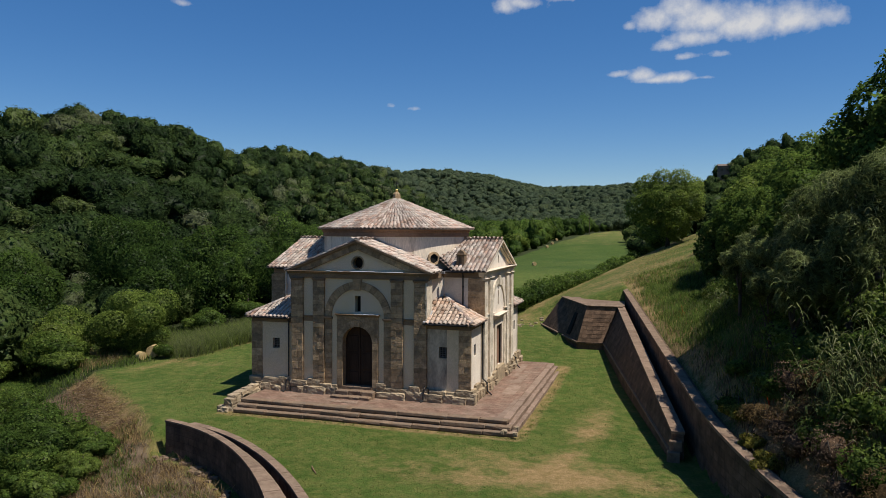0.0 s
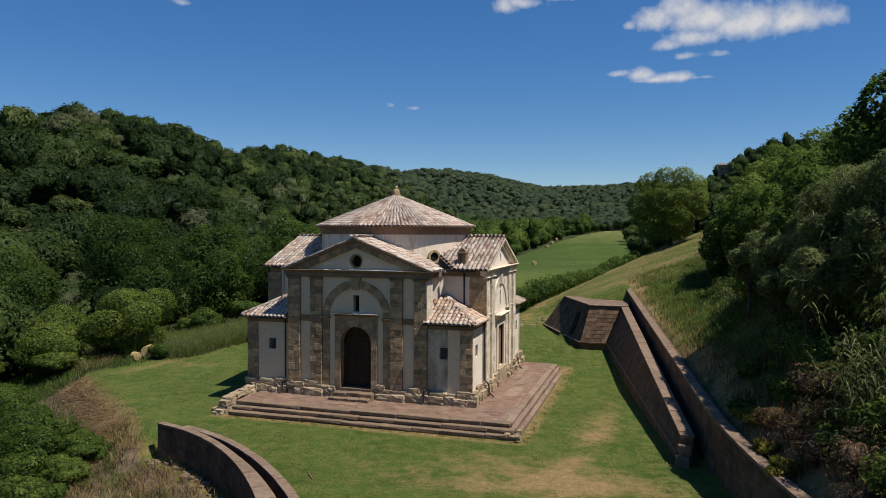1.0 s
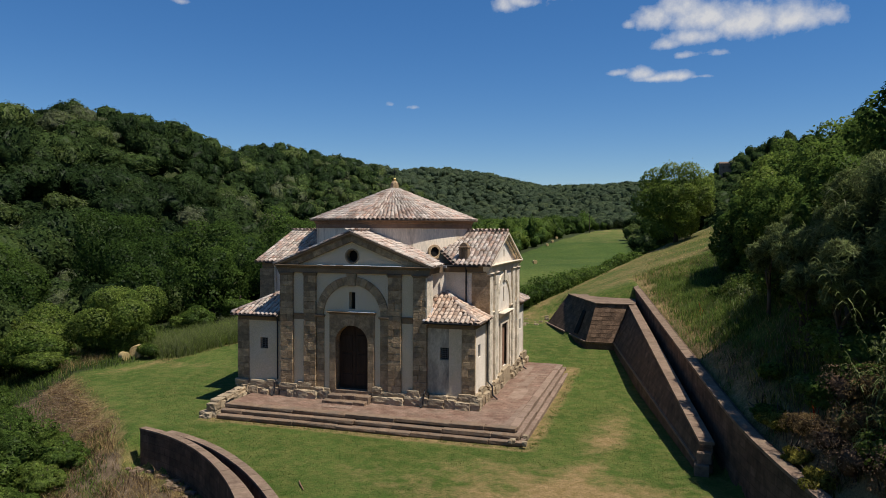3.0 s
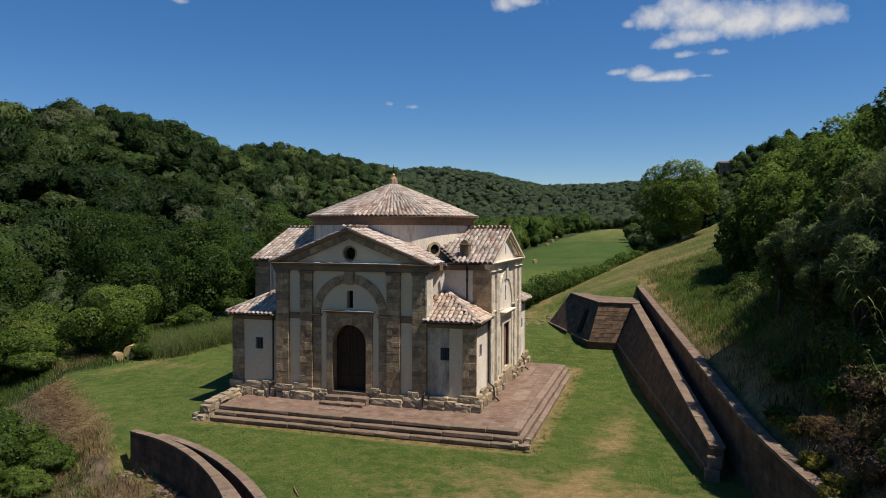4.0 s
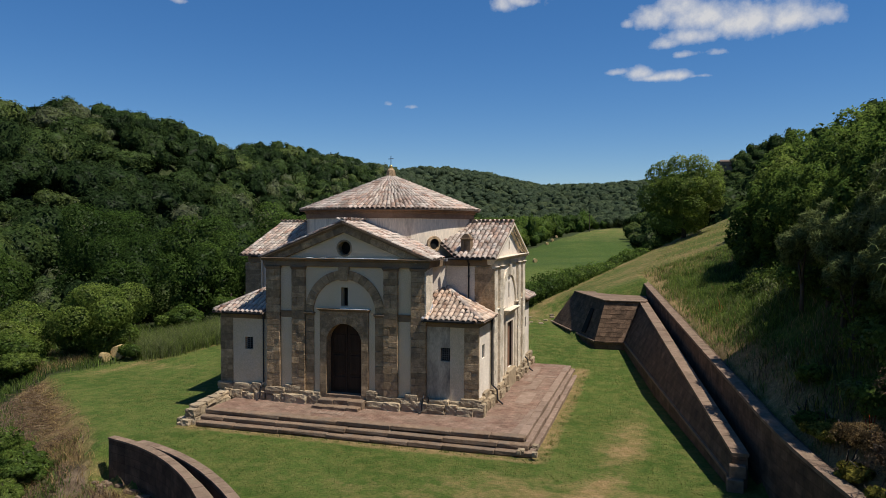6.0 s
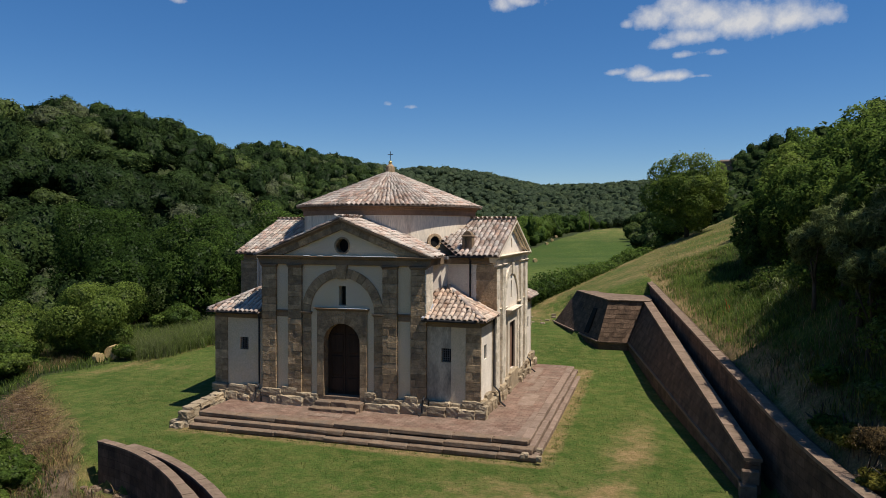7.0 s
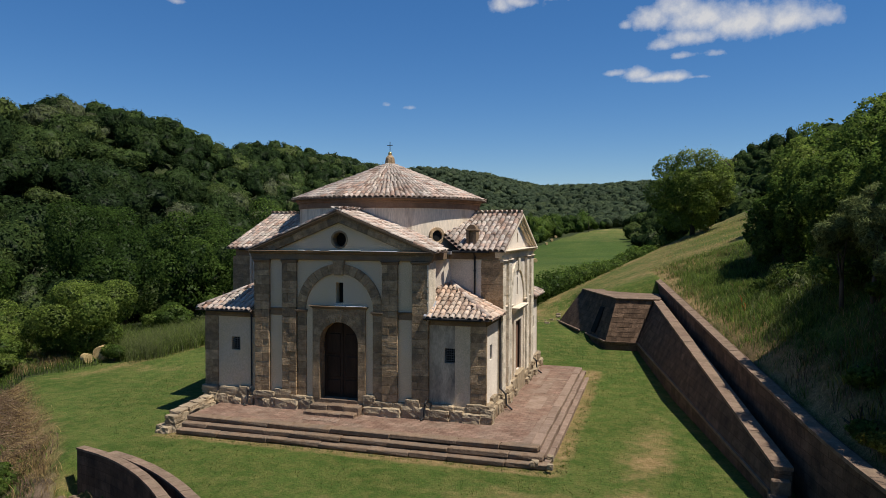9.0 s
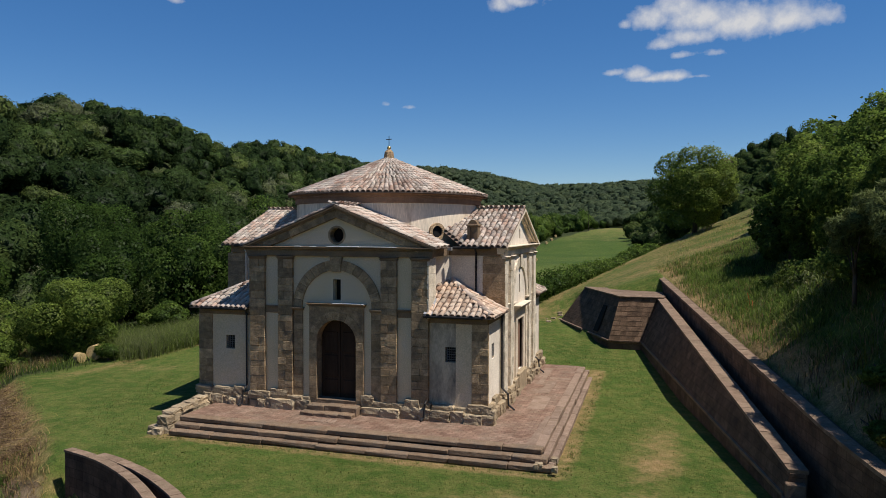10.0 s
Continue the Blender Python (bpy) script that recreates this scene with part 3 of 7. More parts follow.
# corner blocks
for sx in (-1, 1):
    for sy in (-1, 1):
        cx0, cx1 = (HALF - 0.05, COR) if sx > 0 else (-COR, -HALF + 0.05)
        if sy < 0:
            w = rect(4.16, 4.54, 2.53, 3.05) if sx > 0 else rect(-4.47, -4.09, 2.56, 3.07)
            if sx > 0:
                front = Shape().slab([(cx0, FLOOR - 0.3), (4.54, FLOOR - 0.3), (4.54, 2.53), (4.16, 2.53), (4.16, 3.05), (4.54, 3.05), (4.54, LOW_EAVE), (cx0, LOW_EAVE)], [], -COR, -COR + 0.35)
                part("wall", front, PLASTER_DAMP, church, "plaster wall with dark damp stains")
                part("wall", Shape().box(4.54, cx1, -COR + 0.004, -COR + 0.35, FLOOR - 0.3, LOW_EAVE), PLASTER, church, "pale plaster wall of a corner block")
            else:
                part("wall", Shape().slab(rect(cx0, cx1, FLOOR - 0.3, LOW_EAVE), [w], -COR, -COR + 0.35), PLASTER, church, "pale plaster wall of a corner block")
            grille(Matrix(), w[0][0], w[1][0], w[0][1], w[2][1], -COR)
            q0, q1 = (5.11, COR + 0.07) if sx > 0 else (-COR - 0.02, -5.05)
            stone_pier("quoin", Matrix(), q0, q1, -COR - 0.035, -COR + 0.05, FLOOR + 0.5, 3.87)
            part("eave_band", Shape().chamfer(cx0, cx1 + 0.05 * sx * (sx > 0), -COR - 0.05, -COR + 0.1, 3.86, 4.08, 0.015), TRIM, church)
        m = TURN["east"] if sx > 0 else TURN["west"]
        a0, a1 = (HALF - 0.05, COR - 0.02) if (sy * sx > 0) else (-COR + 0.02, -HALF + 0.05)
        if sx > 0:
            c = (a0 + a1) / 2 + (-0.15 if sy < 0 else 0.1)
            wn_ = rect(c - 0.2, c + 0.2, 2.56, 3.1)
            part("wall", Shape().slab(rect(a0, a1, FLOOR - 0.3, LOW_EAVE), [wn_], -COR, -COR + 0.35, m), PLASTER_LIT, church, "corner block wall with sunlight put into its cream plaster tone")
            grille(m, wn_[0][0], wn_[1][0], wn_[0][1], wn_[2][1], -COR)
            part("eave_band", Shape().box(a0, a1, -COR - 0.05, -COR + 0.1, 3.86, 4.08, m), TRIM, church)
        else:
            part("wall", Shape().box(a0, a1, -COR, -COR + 0.35, FLOOR - 0.3, LOW_EAVE, m), PLASTER, church)
        if sy > 0:
            part("wall", Shape().box(cx0, cx1, COR - 0.35, COR, FLOOR - 0.3, LOW_EAVE), PLASTER, church)

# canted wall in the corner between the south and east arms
part("wall", Shape().add([(3.0, -4.2, 3.6), (3.86, -3.34, 3.6), (3.0, -3.0, 3.6), (3.0, -4.2, 6.3), (3.86, -3.34, 6.3), (3.0, -3.0, 6.3)], [(0, 1, 4, 3), (1, 2, 5, 4), (2, 0, 3, 5), (3, 4, 5)]), PLASTER_LIT, church, "canted plaster wall between two arms, its cream tone paled for sun")

# drum and its cornice
AXIS = Matrix.Translation((-0.07, 0, 0))
part("drum", Shape().turned([(3.92, 5.9), (3.92, 8.16)], 96, AXIS), PLASTER_DRUM, church, "cream plastered drum with dark streaks", True)
part("drum_cornice", Shape().turned([(3.9, 8.08), (3.98, 8.1), (3.98, 8.3), (4.04, 8.32), (4.04, 8.4), (4.1, 8.42), (4.1, 8.48), (3.6, 8.5)], 96, AXIS), EAVE, church, "brown brick cornice under the dome roof")
ocd = AXIS @ Matrix.Rotation(radians(-41), 4, "Z") @ Matrix.Rotation(radians(90), 4, "Z")
oc = Shape().slab(arc(0, 6.99, 0.34, 0, 360, 28)[:-1], [arc(0, 6.99, 0.23, 0, 360, 28)[:-1]], -4.02, -3.6, ocd)
ring = part("oculus_ring", oc, STONE, church, "round stone oculus of the drum")
part("window", Shape().slab(arc(0, 6.99, 0.235, 0, 360, 24)[:-1], [], -3.935, -3.93, ocd), DARK, ring)

# roofs
def tile_shape(width, length, thick=0.014, seg=5, taper=0.82):
    """One barrel tile lying along +y (up the slope), its wide mouth at y = 0."""
    vs, fs = [], []
    for y, k in ((0, 1.0), (length, taper)):
        for r in (width / 2 * k, width / 2 * k - thick):
            for i in range(seg + 1):
                a = math.pi * i / seg
                vs.append((r * math.cos(a), y, r * math.sin(a) * 0.8))
    n = seg + 1
    for i in range(seg):
        fs.append((i, i + 1, 2 * n + i + 1, 2 * n + i))
        fs.append((i + 1, i, n + i, n + i + 1))
    return vs, fs


TV, TF = tile_shape(0.185, 0.42)
tile_meshes = []
for i in range(4):
    me = bpy.data.meshes.new("roof_tile")
    me.from_pydata([(x * rng.uniform(0.97, 1.03), y, z * rng.uniform(0.95, 1.08)) for x, y, z in TV], [], TF)
    me.materials.append(TILE_PIECE)
    me.polygons.foreach_set("use_smooth", [i % 2 == 0 for i in range(len(me.polygons))])
    tile_meshes.append(me)


def inside(poly, u, v):
    hit = False
    for (a, b), (c, d) in zip(poly, poly[1:] + poly[:1]):
        if (b > v) != (d > v) and u < (c - a) * (v - b) / (d - b) + a:
            hit = not hit
    return hit


def tiled_slope(name, corners, label, single=False, step=0.215, course=0.3, lift=0.05):
    """A roof slope: corners[0] to corners[1] is the eave; the rest follow round. Tiles in columns up the slope."""
    c = [Vector(p) for p in corners]
    u = (c[1] - c[0]).normalized()
    nrm = u.cross(c[2] - c[1]).normalized()
    if nrm.z < 0:
        nrm = -nrm
    v = nrm.cross(u)
    flat = [((p - c[0]).dot(u), (p - c[0]).dot(v)) for p in c]
    bed = Shape()
    k = len(c)
    low = [p - v * (0.085 if i < 2 else 0.0) for i, p in enumerate(c)]
    bed.add(low + [p - nrm * 0.03 for p in low], [tuple(range(k)) if True else (), tuple(range(2 * k - 1, k - 1, -1))] + [(i, i + k, (i + 1) % k + k, (i + 1) % k) for i in range(k)])
    roof = part(name, bed, ROOF_BED, church, label)
    tiles = Shape()
    umax, umin, vmax = max(p[0] for p in flat), min(p[0] for p in flat), max(p[1] for p in flat)
    for i in range(int((umax - umin) / step) + 1):
        uu = umin + (i + 0.5) * step
        for j in range(int(vmax / course) + 2):
            vv = j * course - 0.08
            if not inside(flat, uu, max(vv + 0.12, 0.02)):
                continue
            p = c[0] + u * (uu + rng.uniform(-0.014, 0.014)) + v * (vv + rng.uniform(-0.025, 0.025)) + nrm * (lift - 0.02 + rng.uniform(0, 0.014))
            m = Matrix.Translation(p) @ Matrix((u, v, nrm)).transposed().to_4x4() @ Matrix.Rotation(radians(rng.uniform(-3.5, 3.5)), 4, "Z") @ Matrix.Rotation(radians(-3.2), 4, "X")
            if single:
                piece("roof_tile", rng.choice(tile_meshes), roof, m)
            else:
                tiles.add(TV, TF, m)
    if not single:
        tagged(part("tiles", tiles, TILE, roof, "weathered pinkish barrel tiles", True), kind="stuff")
    return roof


def ridge_tiles(a, b, name="ridge"):
    s, a, b = Shape(), Vector(a), Vector(b)
    n = max(1, int((b - a).length / 0.34))
    d = (b - a).normalized()
    side = d.cross(Vector((0, 0, 1))).normalized()
    for i in range(n):
        p = a + (b - a) * i / n + Vector((0, 0, 0.04 + rng.uniform(0, 0.012)))
        m = Matrix.Translation(p) @ Matrix((side, d, side.cross(d))).transposed().to_4x4() @ Matrix.Rotation(radians(rng.uniform(-3, 3)), 4, "Z")
        s.add([(x * 1.15, y, z) for x, y, z in TV], TF, m)
        if i == 0:
            s.add([(0.1 * math.cos(math.pi * q / 6), 0.02, 0.07 * math.sin(math.pi * q / 6)) for q in range(7)], [tuple(range(7))], m)
    return part(name, s, TILE, church, "row of barrel ridge tiles", True)


OUT, TIP = HALF + 0.25, ARM + 0.24
zr, ze = RIDGE_Z, EAVE_Z + 0.01
for side in TURN:
    m = TURN[side]
    for s in (-1, 1):
        pts = [(s * OUT, -TIP, ze), (s * OUT, -4.25, ze), (s * 2.3, -3.05, ze + (zr - ze) * (OUT - 2.3) / OUT), (0, -2.9, zr), (0, -TIP, zr)]
        if s < 0:
            pts = [pts[1], pts[0], pts[4], pts[3], pts[2]]
        tiled_slope("arm_roof", [m @ Vector(p) for p in pts], "tiled slope of a cross arm")
    part("valley_lead", Shape().box(2.2, OUT - 0.02, -OUT + 0.02, -2.2, 6.3, 6.42, m), LEAD, church, "flat lead valley between two roofs")
    ridge_tiles(m @ Vector((0, -TIP + 0.02, zr + 0.02)), m @ Vector((0, -3.8, zr + 0.02)))
E_, I_ = COR + 0.24, HALF
zc, zt = LOW_EAVE + 0.02, 5.16
for sx in (-1, 1):
    for sy in (-1, 1):
        k = 3.82 if sx > 0 and sy < 0 else 4.0
        f = lambda x, y, z: (x * sx, y * sy, z)
        i0 = 3.1 if sx > 0 and sy < 0 else I_
        a = [f(i0, E_, zc), f(E_, E_, zc), f(k, I_, zt), f(i0, I_, zt)]
        if i0 < I_:
            zm = zc + (zt - zc) * (E_ - 5.1) / (E_ - I_)
            a = [f(3.63, E_, zc), f(E_, E_, zc), f(k, I_, zt), f(i0, I_, zt), f(i0, 5.1, zm), f(3.63, 5.1, zm)]
        b = [f(E_, E_, zc), f(E_, I_, zc), f(k, I_, zt)]
        if sx * sy > 0:
            a = [a[1], a[0], a[3], a[2]]
            b = [b[1], b[0], b[2]]
        tiled_slope("corner_roof", a, "hipped tiled roof of a corner block", single=(sx > 0 and sy < 0))
        tiled_slope("corner_roof", b, "hipped tiled roof of a corner block", single=(sx > 0 and sy < 0))
        ridge_tiles(f(E_ - 0.02, E_ - 0.02, zc + 0.03), f(k, I_, zt + 0.03), "hip")

# conical roof over the drum
R0, Z0, Z1 = 4.2, 8.5, 10.16
dome = part("dome_roof", Shape().turned([(R0 - 0.03, Z0 - 0.02), (R0 + 0.075, Z0 - 0.06), (R0 + 0.085, Z0 - 0.034), (0.1, Z1 - 0.03)], 96, AXIS), ROOF_BED, church, "low conical tiled roof")
tiles = Shape()
slope = math.atan2(Z1 - Z0, R0)
run = math.hypot(R0, Z1 - Z0)
count, j, v = 0, 0, -0.08
while v < run - 0.25:
    r = max(0.25, (run - v) / run * R0)
    want = 2 * math.pi * r / 0.215
    if count == 0 or want < count * 0.62:
        count = round(want) if count == 0 else max(8, round(count * 0.75))
    w = 2 * math.pi * r / count / 0.215
    for i in range(count):
        a = 2 * math.pi * (i + 0.5) / count + rng.uniform(-0.01, 0.01) * 0.3
        m = AXIS @ Matrix.Rotation(a, 4, "Z") @ Matrix.Translation((r, 0, Z0 + (R0 - r) / R0 * (Z1 - Z0) + 0.02 + rng.uniform(0, 0.018))) @ Matrix.Rotation(radians(90), 4, "Z") @ Matrix.Rotation(slope - radians(3), 4, "X") @ Matrix.Rotation(radians(rng.uniform(-4, 4)), 4, "Z")
        tiles.add([(x * min(1.1, w), y, z) for x, y, z in TV], TF, m)
    v += 0.3 + rng.uniform(-0.01, 0.01)
    j += 1
tagged(part("tiles", tiles, TILE, dome, "weathered pinkish barrel tiles", True), kind="stuff")

# pinnacle with gilded ball and iron cross
part("pinnacle", Shape().turned([(0.3, 10.02), (0.3, 10.1), (0.25, 10.14), (0.2, 10.42), (0.15, 10.46), (0.11, 10.52), (0.0, 10.54)], 8, AXIS), STONE, church, "small faceted stone pinnacle")
ball = [(0.001 + 0.085 * math.sin(math.pi * i / 10), 10.6 - 0.085 * math.cos(math.pi * i / 10)) for i in range(11)]
part("ball", Shape().turned(ball, 20, AXIS), gold, church, "gilded metal ball", True)
cr = Shape().tube([(0, 0, 10.66), (0, 0, 11.12)], 0.016, 6, AXIS).tube([(-0.14, 0.04, 10.97), (0.14, -0.04, 10.97)], 0.016, 6, AXIS)
part("cross", cr, IRON, church, "thin iron cross")

# small chimney-like belfry on the east arm's roof
CHX, CHY = 4.5, -3.05
ch = Shape().box(CHX - 0.2, CHX - 0.08, CHY - 0.2, CHY + 0.25, 6.55, 7.2).box(CHX + 0.08, CHX + 0.2, CHY - 0.2, CHY + 0.25, 6.55, 7.2)
ch.box(CHX - 0.08, CHX + 0.08, CHY - 0.14, CHY + 0.25, 6.55, 7.2).chamfer(CHX - 0.23, CHX + 0.23, CHY - 0.24, CHY + 0.28, 7.2, 7.27, 0.015)
ch.slab(arc(CHX, 7.26, 0.18, 0, 180, 8), [], CHY - 0.16, CHY + 0.2)
part("chimney", ch, TRIM, church, "squat masonry chimney with an arched cap")

# gutters and downpipes
def downpipe(pts, mat=IRON, r=0.035):
    s = Shape().tube(pts, r, 8)
    for p in (pts[1], pts[-3] if len(pts) > 3 else pts[-1]):
        s.tube([(p[0], p[1], p[2] - 0.03), (p[0], p[1], p[2] + 0.03)], r * 1.35, 8)
    return part("downpipe", s, mat, church, "thin dark downpipe" if mat == IRON else "cream painted downpipe")


for s in (-1, 1):
    x = s * (HALF + 0.09)
    downpipe([(x, -COR - 0.2, 4.1), (x, -COR - 0.09, 3.9), (x, -COR - 0.09, 3.2), (x, -COR - 0.09, 2.0), (x, -COR - 0.09, 1.25), (x, -COR - 0.32, 1.1), (x - 0.03, -COR - 0.36, 0.62), (x - 0.1, -COR - 0.5, 0.56)])
    g0, g1 = (HALF + 0.02, E_ - 0.3) if s > 0 else (-E_ + 0.5, -HALF - 0.02)
    part("gutter", Shape().tube([(g0, -E_ - 0.06, zc - 0.03), (g1, -E_ - 0.06, zc - 0.03)], 0.055, 8), IRON, church, "half-round dark eaves gutter")
    y = s * (HALF + 0.09)
    downpipe([(COR + 0.2, y, 4.1), (COR + 0.09, y, 3.9), (COR + 0.09, y, 3.0), (COR + 0.09, y, 2.0), (COR + 0.09, y, 1.3), (COR + 0.33, y - 0.05, 1.1), (COR + 0.36, y - 0.05, 0.7), (COR + 0.6, y - 0.2, 0.57)])
    part("gutter", Shape().tube([(OUT * 1.0 + 0.2, -OUT - 0.05, EAVE_Z - 0.04), (ARM - 0.35, -OUT - 0.05, EAVE_Z - 0.04)], 0.05, 8) if s > 0 else Shape().tube([(-ARM + 0.35, -OUT - 0.05, EAVE_Z - 0.04), (-OUT - 0.2, -OUT - 0.05, EAVE_Z - 0.04)], 0.05, 8), IRON, church, "dark eaves gutter")
downpipe([(4.72, -HALF - 0.3, 6.4), (4.72, -HALF - 0.1, 6.2), (4.72, -HALF - 0.1, 5.7), (4.72, -HALF - 0.1, 5.2), (4.72, -HALF - 0.1, 4.6)])
downpipe([(-4.9, -HALF - 0.3, 6.4), (-4.9, -HALF - 0.1, 6.2), (-4.9, -HALF - 0.1, 5.6), (-4.9, -HALF - 0.1, 4.7), (-4.9, -HALF - 0.1, 4.4)], PIPE_CREAM, 0.05)
part("flashing", Shape().add([(HALF + 0.01, -E_ - 0.05, zc + 0.06), (HALF + 0.3, -E_ - 0.05, zc + 0.02), (HALF + 0.22, -5.0, zc + 0.5), (HALF + 0.01, -5.0, zc + 0.56)], [(0, 1, 2, 3)]).add([(HALF + 0.01, -E_ - 0.05, zc - 0.02), (HALF + 0.3, -E_ - 0.05, zc - 0.04), (HALF + 0.22, -5.0, zc + 0.44), (HALF + 0.01, -5.0, zc + 0.48)], [(3, 2, 1, 0)]), LEAD, church, "bent lead flashing")


# ---- rough stone footing of the church ----
def rock(x0, x1, y0, y1, z0, z1, rng, m=None, n=3, wild=0.16, soft=0.55):
    """A worn, rounded block: a small grid box pushed about and softened."""
    vs, fs, idx = [], [], {}
    c, h = ((x0 + x1) / 2, (y0 + y1) / 2, (z0 + z1) / 2), ((x1 - x0) / 2, (y1 - y0) / 2, (z1 - z0) / 2)

    def vert(i, j, l):
        k = (i, j, l)
        if k not in idx:
            p = [2 * a / n - 1 for a in k]
            q = sum(a * a * a * a for a in p) ** 0.25
            p = [a * (1 - soft + soft / max(q, 0.2)) if q > 0 else a for a in p]
            idx[k] = len(vs)
            vs.append(tuple(c[a] + h[a] * p[a] * (1 + rng.uniform(-wild, wild * 0.5)) for a in range(3)))
        return idx[k]
    for a in range(3):
        b, d = (a + 1) % 3, (a + 2) % 3
        for s in (0, n):
            for p in range(n):
                for q in range(n):
                    r = []
                    for dp, dq in ((0, 0), (1, 0), (1, 1), (0, 1)):
                        k = [0, 0, 0]
                        k[a], k[b], k[d] = s, p + dp, q + dq
                        r.append(vert(*k))
                    fs.append(tuple(r if s else r[::-1]))
    return Shape().add(vs, fs, m)


footing = new("footing")
footing.parent = church
tagged(footing, "two courses of worn irregular base stones")


def footing_run(m, a, b, y, gap=None):
    for u, v in ((a, gap[0]), (gap[1], b)) if gap else ((a, b),):
        part("plinth", Shape().chamfer(u + 0.04, v - 0.04, y - 0.13, y + 0.08, FLOOR - 0.2, FLOOR + 0.5, 0.03, 0.01, rng, m), BASE_STONE, footing)
    for z0, z1, out in ((FLOOR - 0.06, FLOOR + 0.36, 0.3), (FLOOR + 0.3, FLOOR + 0.62, 0.2)):
        x = a + rng.uniform(-0.1, 0.1)
        while x < b - 0.1:
            w = min(rng.choice((rng.uniform(0.25, 0.5), rng.uniform(0.5, 0.95))), b - x)
            if w < 0.25:
                break
            if gap and x + w > gap[0] and x < gap[1]:
                if x < gap[0] - 0.3:
                    w = gap[0] - x
                else:
                    x = max(gap[1], x + 0.05)
                    continue
            o = out * rng.uniform(0.65, 1.15)
            r = rock(x - 0.02, x + w + 0.02, y - o, y + 0.14, z0 + rng.uniform(-0.06, 0.03), z1 + rng.uniform(-0.13, 0.1), rng, n=4, wild=0.13, soft=0.42)
            piece("base_stone", r.mesh("base_stone", BASE_STONE), footing, m)
            x += w


for side in ("south", "east"):
    m = TURN[side]
    footing_run(m, -HALF - 0.1, HALF + 0.1, -ARM, (-1.0, 1.0) if side == "south" else (-0.95, 0.95))
    footing_run(m, HALF + 0.1, COR + 0.2, -COR)
    footing_run(m, -COR - 0.2, -HALF - 0.1, -COR)

# ---- paved terrace with steps ----
terrace = thing("terrace", "brick-paved church terrace with worn stone steps on the grass", "terrace", kind="structure")
PX, PY, PB, PL = 7.86, -7.95, 5.6, -4.8
part("paving", Shape().slab([(PL, -0.6), (PX - 0.3, -0.6), (PX - 0.3, FLOOR), (PL, FLOOR)], [], PY + 0.3, PB), PAVE_BRICK, terrace, "faded herringbone brick paving")
part("paving", Shape().box(-6.1, PL, -5.75, -5.2, -0.6, FLOOR - 0.02), PAVE_BRICK, terrace)
edge_rng = random.Random(11)
for k, (z, out) in enumerate(((FLOOR + 0.01, 0.0), (0.355, 0.28), (0.185, 0.54))):
    x = PL - 0.02 * k
    end = PX + (0.0, 0.2, 0.4)[k]
    while x < end - 0.1:
        w = min(edge_rng.uniform(1.0, 2.4), end - x)
        if end - x - w < 0.4:
            w = end - x
        s = Shape().chamfer(x, x + w - 0.006, PY - out + edge_rng.uniform(-0.035, 0.03), PY - out + 0.42, z - 0.15, z + edge_rng.uniform(-0.012, 0.008), 0.022, 0.014, edge_rng)
        part("step_slab", s, STEP_STONE, terrace)
        x += w
    y, xa = PY - out + 0.42, (PX - 0.34, PX + 0.0, PX + 0.21)[k]
    xb = (PX, PX + 0.2, PX + 0.42)[k]
    while y < PB:
        w = min(edge_rng.uniform(0.9, 2.0), PB - y)
        s = Shape().chamfer(xa, xb + edge_rng.uniform(-0.02, 0.02), y, y + w - 0.012, z - 0.4, z + edge_rng.uniform(-0.01, 0.008) - (0.03, 0.0, 0.0)[k], 0.02, 0.01, edge_rng)
        part("step_slab", s, PAVE_STONE, terrace)
        y += w
# border slabs and patches laid in the bricks
for x0, x1, y0, y1 in ((6.55, 7.2, -3.2, -1.2), (6.1, 6.5, 1.0, 4.6), (6.6, 7.55, 2.2, 2.6), (6.3, 7.0, -0.6, 1.9), (7.2, 7.58, -7.5, -4.0)):
    part("paving_slab", Shape().chamfer(x0, x1, y0, y1, FLOOR - 0.1, FLOOR + 0.006, 0.01, 0.01, edge_rng), PAVE_STONE, terrace)
for i in range(7):
    part("paving_brick", Shape().chamfer(-0.62 + i * 0.19, -0.46 + i * 0.19, -7.15 + edge_rng.uniform(-0.02, 0.02), -6.78, FLOOR - 0.06, FLOOR + 0.02, 0.01, 0.01, edge_rng), PAVE_STONE, terrace)
# low parapet at the terrace's end
parapet = thing("parapet", "low broken parapet of rough stone blocks beside the terrace", "parapet", kind="structure")
for z0, z1 in ((-0.3, 0.3), (0.26, 0.58), (0.52, 0.84)):
    y = -5.95
    while y > -8.0:
        w = edge_rng.uniform(0.28, 0.7)
        top = min(z1, 0.84 - 0.1 * (-5.9 - y)) + edge_rng.uniform(-0.06, 0.04)
        if top > z0 + 0.1:
            part("parapet_stone", rock(-5.42 + edge_rng.uniform(-0.08, 0.05), -5.0 + edge_rng.uniform(-0.05, 0.04), y - w - 0.03, y + 0.03, z0, top, edge_rng, n=4, wild=0.14, soft=0.3), BASE_STONE, parapet)
        y -= w
for i in range(9):
    x, yy = edge_rng.uniform(-5.7, -5.2), edge_rng.uniform(-8.5, -8.1)
    r = edge_rng.uniform(0.08, 0.2)
    ob = new("rubble_stone", rock(x - r, x + r, yy - r, yy + r, -0.1, r * 1.2, edge_rng).mesh("rubble_stone", BASE_STONE))
    tagged(ob, "loose fallen stone on the grass", "stone", "rubble at the steps")

